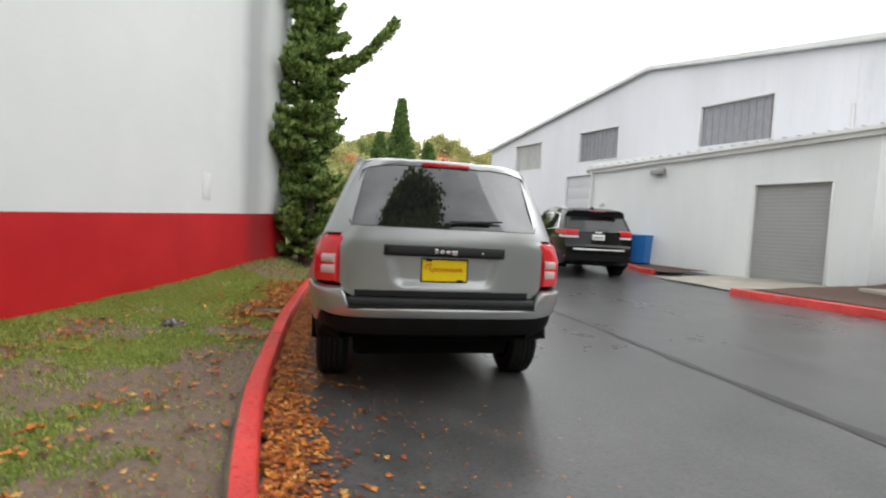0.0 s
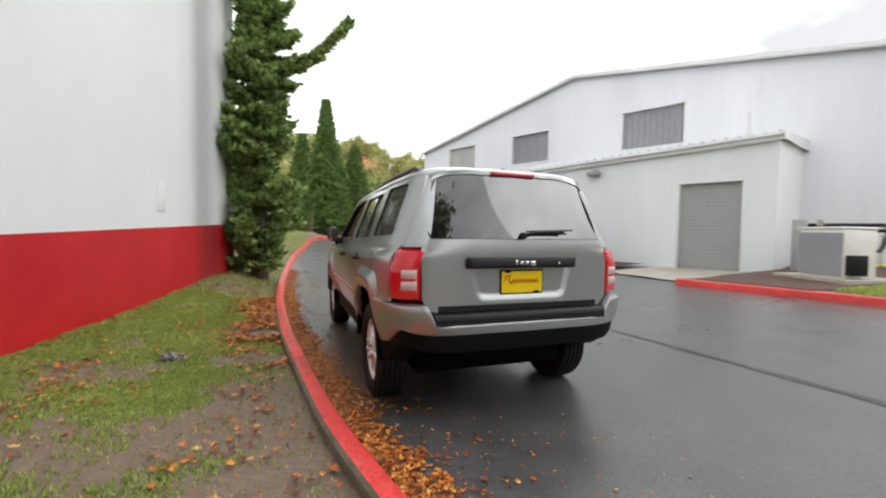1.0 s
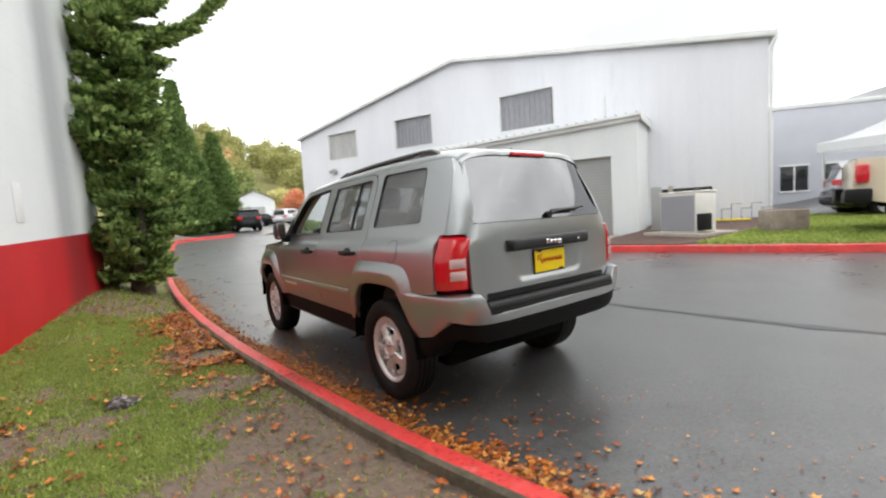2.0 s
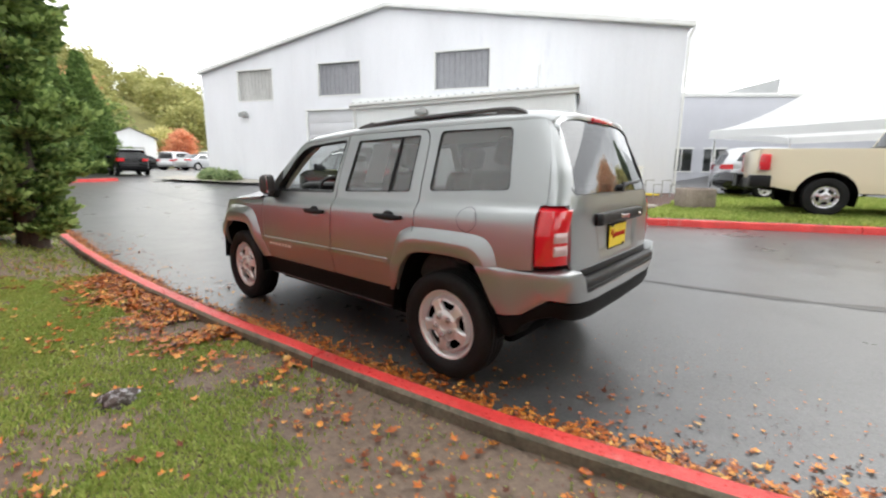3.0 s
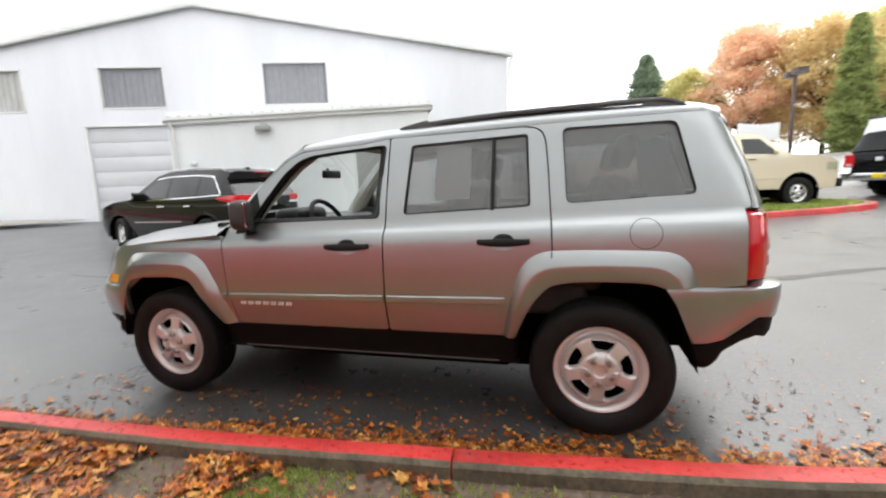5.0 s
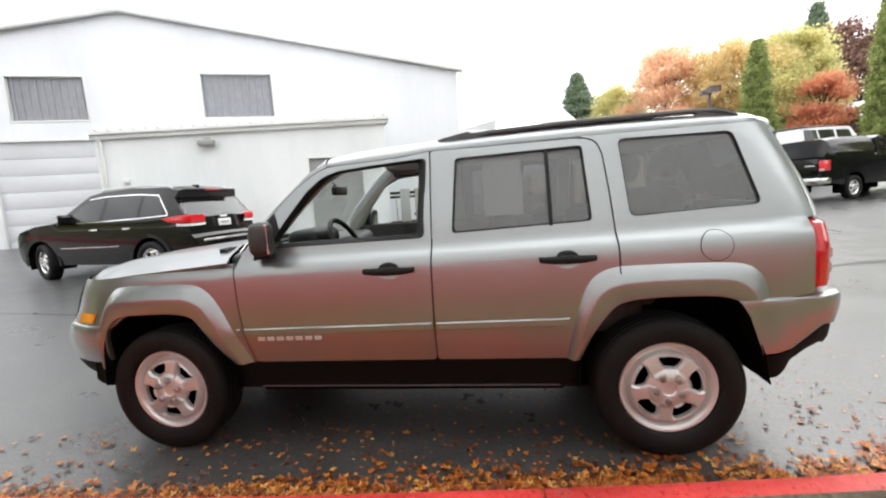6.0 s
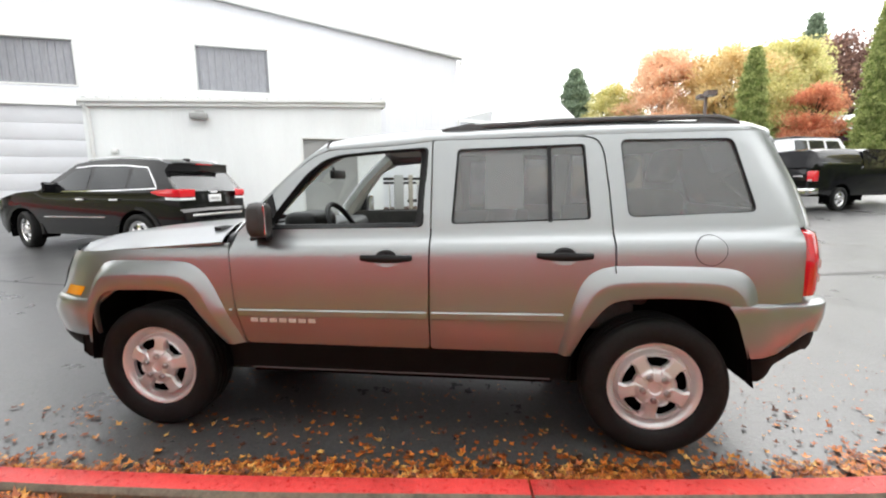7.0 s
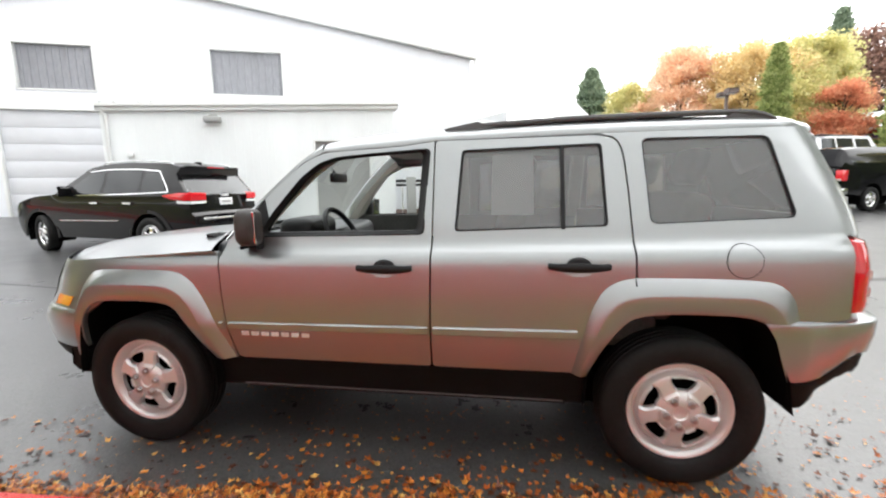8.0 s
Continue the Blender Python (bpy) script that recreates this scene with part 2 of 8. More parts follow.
M_SILL = mat("black_sill_plastic", (0.006, 0.006, 0.006), 0.55, 0, 0.15, 5, 80, 0.1, 200, spec=0.1)
M_SHELL = mat("grained_grey_black_plastic", (0.035, 0.031, 0.030), 0.5, 0, 0.15, 6, 90, 0.15, 220)
M_DASH = mat("grey_dashboard_plastic", (0.075, 0.078, 0.082), 0.45, 0, 0.08, 5, 80, 0.1, 200)
M_RAIL = mat("dark_grey_rail", (0.085, 0.085, 0.088), 0.45, 0, 0.12, 8, 80)
M_LUG = mat("dull_lug_steel", (0.42, 0.40, 0.40), 0.3, 0.9, 0.1, 20, 80)
M_BADGE = mat("pale_badge", (0.75, 0.76, 0.77), 0.35, 0.2, 0.05, 20, 80)
M_RUBBER = mat("tyre_rubber", (0.012, 0.012, 0.012), 0.6, 0, 0.25, 6, 60, 0.2, 150, spec=0.18)
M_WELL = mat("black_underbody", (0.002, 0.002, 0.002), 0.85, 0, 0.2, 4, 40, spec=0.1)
M_STEEL = mat("silver_wheel_paint", (0.74, 0.735, 0.735), 0.36, 0.5, 0.06, 6, 60)
M_MIRROR = mat("mirror_silver", (0.72, 0.73, 0.74), 0.06, 1.0, 0.03, 6, 60, rough_var=0.02)
M_CHROME = mat("bright_metal", (0.75, 0.75, 0.76), 0.15, 1.0, 0.05, 6, 60, rough_var=0.05)
M_PAINT = car_paint("mineral_grey_metallic_paint", (0.394, 0.408, 0.415), 0.88, 0.33, 0.12, 0.5, 0.7, 0.10)
M_BLACKP = car_paint("black_car_paint", (0.006, 0.006, 0.007), 0.0, 0.15, 0.1, 0.1, 0.45, 0.03)
M_CREAM = car_paint("cream_car_paint", (0.72, 0.64, 0.47), 0.0, 0.3, 0.02)
M_SILVER = car_paint("silver_car_paint", (0.62, 0.63, 0.65), 0.6, 0.3)
M_WHITEP = car_paint("white_car_paint", (0.72, 0.73, 0.75), 0.0, 0.3, 0.02)
M_REDL = mat("red_lamp_lens", (0.62, 0.012, 0.022), 0.12, 0, 0.06, 30, 200, coat=1.0)
M_PINKL = mat("pale_lamp_lens", (0.56, 0.40, 0.40), 0.12, 0, 0.06, 30, 200, coat=1.0)
M_AMBER = mat("amber_lamp_lens", (0.95, 0.36, 0.01), 0.15, 0, 0.05, 30, 200, coat=1.0)
M_PRIV = glass("privacy_glass", (0.46, 0.465, 0.47), 0.0, 0.33, (0.29, 0.293, 0.295), 1.85)
M_REARG = glass("dark_rear_glass", (0.05, 0.052, 0.055), 0.0, 0.5, (0.02, 0.02, 0.022), 2.1)
M_CLEAR = glass("clear_glass", (0.82, 0.86, 0.85), 0.0, 0.03, (0.1, 0.1, 0.1))
M_CARGL = glass("car_window_glass", (0.2, 0.22, 0.22), 0.0, 0.35, (0.03, 0.03, 0.03))
M_SEAT = mat("dark_grey_seat_cloth", (0.07, 0.068, 0.065), 0.85, 0, 0.2, 8, 90, 0.3, 200)
M_TRIMI = mat("beige_pillar_trim", (0.66, 0.64, 0.57), 0.7, 0, 0.06, 3, 60)
M_YELLOW = mat("yellow_plate", (0.85, 0.62, 0.0), 0.35, 0, 0.04, 10, 60)
M_PLRED = mat("red_print", (0.55, 0.03, 0.02), 0.4, 0, 0.05, 10, 60)
M_WHITE = mat("white_paper", (0.75, 0.76, 0.76), 0.7, 0, 0.04, 4, 60)
M_FABRIC = foliage("white_tent_fabric", (0.82, 0.83, 0.83), (0.86, 0.87, 0.87), rough=0.6, trans=0.45)
M_BARK = mat("tree_bark", (0.07, 0.052, 0.04), 0.9, 0, 0.35, 4, 30, 1.0, 18, stretch=(1, 1, 0.25))
M_PURPLE = mat("purple_panel", (0.15, 0.07, 0.30), 0.5, 0, 0.1, 3, 30)
M_BLUE = mat("blue_plastic", (0.02, 0.16, 0.48), 0.4, 0, 0.1, 3, 30)
M_WOOD = mat("weathered_wood", (0.23, 0.15, 0.10), 0.8, 0, 0.3, 3, 30, 0.4, 30, stretch=(1, 1, 0.2))
M_SPRUCE = foliage("spruce_needles", (0.11, 0.165, 0.055), (0.40, 0.47, 0.17), trans=0.5)
M_SHAGGY = foliage("shaggy_conifer_tufts", (0.06, 0.12, 0.032), (0.42, 0.54, 0.18), trans=0.4)
M_GREYGREEN = foliage("grey_green_needles", (0.15, 0.21, 0.14), (0.36, 0.44, 0.31), trans=0.4)
M_CYPRESS = foliage("cypress_fronds", (0.07, 0.13, 0.035), (0.22, 0.32, 0.09), trans=0.35)
M_ORANGE = foliage("orange_autumn_leaves", (0.86, 0.56, 0.37), (0.95, 0.79, 0.60), trans=0.6)
M_GOLD = foliage("golden_autumn_leaves", (0.58, 0.57, 0.24), (0.84, 0.77, 0.42), trans=0.6)
M_AMBERL = foliage("amber_autumn_leaves", (0.70, 0.52, 0.25), (0.88, 0.75, 0.44), trans=0.6)
M_RUST = foliage("rust_red_leaves", (0.68, 0.28, 0.17), (0.88, 0.48, 0.29), trans=0.45)
M_BRONZE = foliage("bronze_brown_leaves", (0.20, 0.12, 0.10), (0.44, 0.27, 0.22), trans=0.4)
M_GREENL = foliage("green_summer_leaves", (0.22, 0.31, 0.15), (0.52, 0.60, 0.34), trans=0.5)
M_OLIVE = foliage("olive_hill_leaves", (0.30, 0.32, 0.11), (0.56, 0.53, 0.24), trans=0.45)
M_GRASS = foliage("grass_blades", (0.27, 0.39, 0.075), (0.58, 0.65, 0.20), trans=0.45)
def fallen_leaves():
    """Wet maple leaves: brown, rust, orange and straw-yellow, each leaf its own, with darker veins and blotches."""
    m, n, l, p = nodes_of("fallen_leaves")
    g = n.new("ShaderNodeNewGeometry").outputs["Random Per Island"]
    co = n.new("ShaderNodeTexCoord").outputs["Object"]
    r = n.new("ShaderNodeValToRGB")
    els = r.color_ramp.elements
    els[0].position, els[0].color = 0.0, (0.07, 0.026, 0.012, 1)
    els[1].position, els[1].color = 1.0, (0.80, 0.52, 0.16, 1)
    for at, c in ((0.22, (0.20, 0.055, 0.016, 1)), (0.48, (0.50, 0.13, 0.025, 1)), (0.72, (0.74, 0.25, 0.04, 1)), (0.90, (0.80, 0.37, 0.07, 1))):
        e = els.new(at)
        e.color = c
    l.new(g, r.inputs[0])
    k = ramp_node(n, l, noise_node(n, l, co, 55, 3, 0.6), 0.35, 0.65, (0.55, 0.45, 0.4), (1.0, 1.0, 1.0))
    l.new(mix_node(n, l, 1.0, r.outputs[0], k, "MULTIPLY"), p.inputs["Base Color"])
    p.inputs["Roughness"].default_value = 0.38
    p.inputs["Specular IOR Level"].default_value = 0.35
    return m


M_LITTER = fallen_leaves()
M_YGREEN = foliage("yellow_green_leaves", (0.22, 0.29, 0.09), (0.55, 0.58, 0.25), trans=0.5)


# ---- helpers of this place ----
def to_mesh(name, verts, faces, smooth=True):
    me = bpy.data.meshes.new(name)
    me.from_pydata([tuple(v) for v in verts], [], faces)
    me.validate()
    if smooth:
        me.polygons.foreach_set("use_smooth", [True] * len(me.polygons))
    return me


def put(name, me, material, parent=None, label="", at=None):
    ob = new(name, me)
    if material and not me.materials:
        me.materials.append(material)
    if parent:
        ob.parent = parent
    if at is not None:
        ob.matrix_basis = at
    if label:
        ob["label"] = label
    return ob


def part(name, bm, material, parent=None, label="", smooth=True, at=None):
    me = bpy.data.meshes.new(name)
    bm.normal_update()
    bm.to_mesh(me)
    bm.free()
    if smooth:
        me.polygons.foreach_set("use_smooth", [True] * len(me.polygons))
        me.set_sharp_from_angle(angle=radians(35))
    return put(name, me, material, parent, label, at)


def thing(name, at, label, category, group="", kind=""):
    ob = new(name)
    ob.matrix_basis = at
    return tagged(ob, label, category, group, kind)


def box(bm, x0, x1, y0, y1, z0, z1, bevel=0.0, seg=2, m=None):
    r = bmesh.ops.create_cube(bm, size=1.0)["verts"]
    for v in r:
        v.co = Vector((x0 + (x1 - x0) * (v.co.x + 0.5), y0 + (y1 - y0) * (v.co.y + 0.5), z0 + (z1 - z0) * (v.co.z + 0.5)))
    if bevel:
        es = list({e for v in r for e in v.link_edges})
        r = list({v for f in bmesh.ops.bevel(bm, geom=es, offset=bevel, segments=seg, affect="EDGES", profile=0.5)["faces"] for v in f.verts} | {v for v in r if v.is_valid})
    if m is not None:
        bmesh.ops.transform(bm, matrix=m, verts=[v for v in r if v.is_valid])
    return bm


def tube(bm, points, radius, sides=8, cap=True, taper=None):
    """A round bar along points."""
    pts = [Vector(p) for p in points]
    rings = []
    up = Vector((0.13, 0.21, 0.97))
    for i, p in enumerate(pts):
        d = (pts[min(i + 1, len(pts) - 1)] - pts[max(i - 1, 0)]).normalized()
        a = d.cross(up)
        if a.length < 1e-3:
            a = d.cross(Vector((1, 0, 0)))
        a.normalize()
        b = d.cross(a)
        r = radius if taper is None else taper[i]
        rings.append([bm.verts.new(p + (a * math.cos(t) + b * math.sin(t)) * r) for t in (2 * math.pi * k / sides for k in range(sides))])
    for r0, r1 in zip(rings, rings[1:]):
        for k in range(sides):
            bm.faces.new((r0[k], r0[(k + 1) % sides], r1[(k + 1) % sides], r1[k]))
    if cap:
        bm.faces.new(rings[0][::-1])
        bm.faces.new(rings[-1])
    return bm


def lathe(bm, profile, axis="x", sides=32, centre=(0, 0, 0)):
    """A surface turned round an axis: profile of (along, radius)."""
    c = Vector(centre)
    rings = []
    for a, r in profile:
        ring = []
        for k in range(sides):
            t = 2 * math.pi * k / sides
            v = Vector((a, r * math.cos(t), r * math.sin(t))) if axis == "x" else Vector((r * math.cos(t), r * math.sin(t), a))
            ring.append(bm.verts.new(c + v))
        rings.append(ring)
    for r0, r1 in zip(rings, rings[1:]):
        for k in range(sides):
            bm.faces.new((r0[k], r0[(k + 1) % sides], r1[(k + 1) % sides], r1[k]))
    return bm


def strip(bm, rows, closed=False):
    """Quads between rows of points."""
    vs = [[bm.verts.new(p) for p in row] for row in rows]
    for a, b in zip(vs, vs[1:]):
        n = len(a)
        for k in range(n if closed else n - 1):
            bm.faces.new((a[k], a[(k + 1) % n], b[(k + 1) % n], b[k]))
    return vs


def strip_mesh(rows, closed=False):
    bm = bmesh.new()
    strip(bm, rows, closed)
    return bm


def rounded(poly, r, n=4):
    """A polygon with its corners rounded; r may be one radius or one a corner."""
    out, m = [], len(poly)
    for i, p in enumerate(poly):
        ri = r[i] if isinstance(r, (list, tuple)) else r
        p, a, b = Vector(p), Vector(poly[i - 1]), Vector(poly[(i + 1) % m])
        da, db = (a - p), (b - p)
        k = min(ri, da.length * 0.48, db.length * 0.48)
        if k < 1e-4:
            out.append(tuple(p))
            continue
        s, e = p + da.normalized() * k, p + db.normalized() * k
        for j in range(n + 1):
            t = j / n
            out.append(tuple(s * (1 - t) ** 2 + p * 2 * t * (1 - t) + e * t * t))
    return out


def clip_half(poly, axis, lim, keep_less):
    out = []
    for i, q in enumerate(poly):
        p = poly[i - 1]
        ip, iq = (p[axis] <= lim) == keep_less or p[axis] == lim, (q[axis] <= lim) == keep_less or q[axis] == lim
        if ip != iq:
            t = (lim - p[axis]) / (q[axis] - p[axis])
            s = [p[0] + (q[0] - p[0]) * t, p[1] + (q[1] - p[1]) * t]
            s[axis] = lim
            out.append(tuple(s))
        if iq:
            out.append(q)
    return out


def notch(half_outer, half_hole, c):
    """A half outline, cut along u = c, with the half hole taken out of its cut edge."""
    on = lambda q: abs(q[0] - c) < 1e-9
    n = len(half_outer)
    for i in range(n):
        a, b = half_outer[i], half_outer[(i + 1) % n]
        if on(a) and on(b) and abs(a[1] - b[1]) > 1e-6:
            ends = [k for k, q in enumerate(half_hole) if on(q)]
            s = min(ends, key=lambda k: abs(half_hole[k][1] - a[1]))
            m = len(half_hole)
            fwd = [half_hole[(s + k) % m] for k in range(m)]
            if on(fwd[1]):
                fwd = [fwd[0]] + fwd[1:][::-1]
            return half_outer[: i + 1] + fwd + half_outer[i + 1 :]
    return half_outer


def no_spikes(poly):
    """Drops corners at which an outline runs out along a grid line and back again."""
    done = False
    while not done and len(poly) > 2:
        done = True
        for i, q in enumerate(poly):
            p, r = poly[i - 1], poly[(i + 1) % len(poly)]
            ax = 0 if abs(p[0] - q[0]) < 1e-7 and abs(q[0] - r[0]) < 1e-7 else 1 if abs(p[1] - q[1]) < 1e-7 and abs(q[1] - r[1]) < 1e-7 else None
            if ax is not None and (q[1 - ax] - p[1 - ax]) * (r[1 - ax] - q[1 - ax]) <= 0:
                poly = poly[:i] + poly[i + 1 :]
                done = False
                break
    return poly


def fill(outer, holes=(), cell=0.05):
    """The inside of an outline, less a hole, cut into a grid of small faces."""
    polys = [[tuple(q) for q in outer]]
    if holes:
        hole = [tuple(q) for q in holes[0]]
        c = round(sum(q[0] for q in hole) / len(hole) / cell) * cell
        polys = [notch(clip_half(polys[0], 0, c, k), clip_half(hole, 0, c, k), c) for k in (True, False)]
    verts, index, faces = [], {}, []
    for poly in polys:
        us, vs = [q[0] for q in poly], [q[1] for q in poly]
        for i in range(math.floor(min(us) / cell + 1e-6), math.ceil(max(us) / cell - 1e-6)):
            col = clip_half(clip_half(poly, 0, i * cell, False), 0, (i + 1) * cell, True)
            if len(col) < 3:
                continue
            for k in range(math.floor(min(vs) / cell), math.ceil(max(vs) / cell)):
                piece = clip_half(clip_half(col, 1, k * cell, False), 1, (k + 1) * cell, True)
                piece = no_spikes(piece)
                ids = []
                for q in piece:
                    key = (round(q[0], 5), round(q[1], 5))
                    if key not in index:
                        index[key] = len(verts)
                        verts.append(key)
                    if not ids or ids[-1] != index[key]:
                        ids.append(index[key])
                while len(ids) > 1 and ids[0] == ids[-1]:
                    ids.pop()
                if len(ids) < 3:
                    continue
                if len(set(ids)) == len(ids):
                    faces.append(ids)
                else:
                    for t in tessellate_polygon([[Vector((*verts[q], 0)) for q in ids]]):
                        f = [ids[q] for q in t]
                        if len(set(f)) == 3:
                            faces.append(f)
    return verts, faces


def panel(bm, outer, surf, holes=(), cell=0.05, depth=0.018, inward=None, loops=()):
    """A sheet on the surface surf(u, v) inside an outline, with its rims turned in."""
    verts, faces = fill(outer, holes, cell)
    vs = [bm.verts.new(surf(*p)) for p in verts]
    fs = []
    for f in faces:
        try:
            fs.append(bm.faces.new([vs[i] for i in f]))
        except ValueError:
            pass
    if depth:
        inn = Vector(inward)
        for loop in (outer, *holes):
            n = max(1, len(loop))
            ring = []
            for i in range(n):
                a, b = loop[i], loop[(i + 1) % n]
                d = math.hypot(b[0] - a[0], b[1] - a[1])
                for j in range(max(1, int(d / cell))):
                    t = j / max(1, int(d / cell))
                    ring.append(Vector(surf(a[0] + (b[0] - a[0]) * t, a[1] + (b[1] - a[1]) * t)))
            strip(bm, [ring, [p + inn * depth for p in ring]], closed=True)
    return bm


def soft_ramp(d, k=2.0):
    return math.log1p(math.exp(max(-40, min(40, d * k)))) / k


def ground_z(x, y):
    """The tarmac's height: level by the parked car, rising gently ahead and to the right, and up a bank to the far lot."""
    ahead = 0.045 * soft_ramp(y - 9.0, 0.8)
    ahead = ahead if ahead < 0.55 else 0.55 + 0.2 * (1 - math.exp(-(ahead - 0.55) / 0.2))
    z = 0.026 * soft_ramp(x - 1.0) + ahead
    z = z if z < 1.0 else 1.0 + 0.35 * (1 - math.exp(-(z - 1.0) / 0.35))
    bank = min(1.0, max(0.0, (0.85 * (x - 14.0) - 0.53 * (y + 10.0) - 3.0) / 9.0))
    return z + 1.6 * bank * bank * (3 - 2 * bank)


# ---- ground and road ----
def spaced(lo, hi, fine_lo, fine_hi, step, grow=1.25):
    out = [fine_lo + step * i for i in range(int((fine_hi - fine_lo) / step) + 1)]
    d, v = step, out[-1]
    while v < hi:
        d *= grow
        v += d
        out.append(v)
    d, v, low = step, out[0], []
    while v > lo:
        d *= grow
        v -= d
        low.append(v)
    return low[::-1] + out


gx, gy = spaced(-600, 900, -8, 24, 0.8), spaced(-500, 900, -16, 50, 0.8)
gv = [(x, y, ground_z(x, y)) for y in gy for x in gx]
gf = [(j * len(gx) + i, j * len(gx) + i + 1, (j + 1) * len(gx) + i + 1, (j + 1) * len(gx) + i) for j in range(len(gy) - 1) for i in range(len(gx) - 1)]
tagged(put("road", to_mesh("road", gv, gf), M_ASPHALT), "wet dark asphalt driveway and car park", "road", kind="structure")


def smooth_line(points, step=0.25):
    """A curve through points, as many short steps."""
    pts = [Vector(p) for p in points]
    out = []
    for i in range(len(pts) - 1):
        p0, p1, p2, p3 = pts[max(i - 1, 0)], pts[i], pts[i + 1], pts[min(i + 2, len(pts) - 1)]
        n = max(2, int((p2 - p1).length / step))
        for k in range(n):
            t = k / n
            out.append(0.5 * ((2 * p1) + (p2 - p0) * t + (2 * p0 - 5 * p1 + 4 * p2 - p3) * t * t + (3 * p1 - p0 - 3 * p2 + p3) * t ** 3))
    return out + [pts[-1]]


def kerb(name, line, side, lengths, label, width=0.125, high=0.14, back=0.09):
    """A kerb along a line (its road edge): cast lengths with open joints, painted on top and towards the road. side: +1 when its back lies to the left of the line."""
    top = tagged(new(name), label, "kerb", kind="structure")
    dist, cuts = 0.0, [0]
    for i in range(1, len(line)):
        dist += (line[i] - line[i - 1]).length
        if dist > lengths:
            cuts.append(i)
            dist = 0.0
    cuts.append(len(line) - 1)
    for a, b in zip(cuts, cuts[1:]):
        if b - a < 1:
            continue
        pts = [p.copy() for p in line[a : b + 1]]
        d0, d1 = (pts[1] - pts[0]).normalized(), (pts[-1] - pts[-2]).normalized()
        pts[0], pts[-1] = pts[0] + d0 * 0.005, pts[-1] - d1 * 0.005
        rows = []
        for i, p in enumerate(pts):
            d = (pts[min(i + 1, len(pts) - 1)] - pts[max(i - 1, 0)]).normalized()
            nrm = Vector((-d.y, d.x)) * side
            g0 = ground_z(p.x, p.y)
            h = high + 0.006 * noise.noise(Vector((p.x * 2.1, p.y * 2.1, 3.0)))
            w = 0.006 * noise.noise(Vector((p.x * 3.3, p.y * 3.3, 9.0)))
            prof = ((-0.012, -0.12), (0.0 + w, h - 0.022), (0.006 + w, h - 0.008), (0.02, h), (0.106 + 2.0 * w, h), (width - 0.006 + w, h - 0.012), (width + w, h - 0.02), (width + 0.004, -0.15))
            rows.append([Vector((p.x + nrm.x * u, p.y + nrm.y * u, g0 + z)) for u, z in prof])
        bm = bmesh.new()
        vs = strip(bm, rows)
        bm.faces.new(vs[0])
        bm.faces.new(vs[-1][::-1])
        for k, f in enumerate(bm.faces):
            f.material_index = 1 if k % 7 >= 4 and k < 7 * (len(pts) - 1) else 0
        ob = part("kerb_length", bm, M_KERB_RED, top)
        ob.data.materials.append(M_KERB)
    return top


LEFT = [(1.2, -7.0), (0.5, -5.2), (-0.15, -3.9), (-0.55, -2.85), (-0.83, -1.95), (-0.985, -1.3), (-1.105, -0.65), (-1.19, 0.05), (-1.25, 0.637),
        (-1.33, 1.5), (-1.39, 2.5), (-1.43, 3.5), (-1.445, 4.6), (-1.43, 6.0), (-1.36, 8.0), (-1.25, 10.2), (-1.05, 12.8), (-0.6, 16.5), (-0.15, 20.2), (0.05, 21.6), (0.5, 22.6), (1.3, 22.95), (2.2, 23.05), (2.9, 23.1)]
left_line = smooth_line([(x, y, 0) for x, y in LEFT])
left_line = [Vector((p.x, p.y)) for p in left_line]
at_joint = min(range(len(left_line)), key=lambda i: abs(left_line[i].y - 0.637) + abs(left_line[i].x + 1.25))
kerb("kerb_lawn", left_line[at_joint::-1], -1, 3.05, "red painted concrete kerb, chipped, leaves along its foot")
kerb("kerb_lawn_far", left_line[at_joint:], 1, 3.05, "red painted concrete kerb, chipped, leaves along its foot")

# the lawn between the kerb and the red building
WALL_A, WALL_B = Vector((-2.452, 7.196)), Vector((-8.1, -27.9))


def lawn_edge(y):
    i = min(range(len(left_line)), key=lambda k: abs(left_line[k].y - y) + (100 if left_line[k].x > 1.3 else 0))
    return left_line[i].x


EDGE_CACHE = {}


def lawn_z(x, y):
    key = round(y * 4)
    if key not in EDGE_CACHE:
        EDGE_CACHE[key] = lawn_edge(key / 4)
    d = max(0.0, EDGE_CACHE[key] - 0.12 - x)
    s = min(1.0, d / 2.2)
    bumps = 0.02 * noise.noise(Vector((x * 1.7, y * 1.7, 0.3))) + 0.012 * noise.noise(Vector((x * 6, y * 6, 5.0)))
    swell = min(1.0, max(0.0, (y - 1.5) / 5.0)) * min(1.0, d / 0.9)
    return ground_z(x, y) + 0.062 + 0.15 * s * s * (3 - 2 * s) + 0.17 * swell * swell * (3 - 2 * swell) + bumps * min(1, d * 3)


lv, lf = [], []
ys = [-7.0 + 0.1 * i for i in range(160)] + [9.0 + 0.5 * i for i in range(38)]
cols = 44
for y in ys:
    e = lawn_edge(y) - 0.115
    far = -9.0
    for i in range(cols + 1):
        t = i / cols
        x = e + (far - e) * (0.35 * t + 0.65 * t ** 2.2)
        lv.append((x, y, lawn_z(x, y)))
for j in range(len(ys) - 1):
    for i in range(cols):
        a = j * (cols + 1) + i
        lf.append((a, a + cols + 1, a + cols + 2, a + 1))
tagged(put("lawn_ground", to_mesh("lawn_ground", lv, lf), M_SOIL), "damp bare soil of the worn lawn strip", "ground", kind="structure")

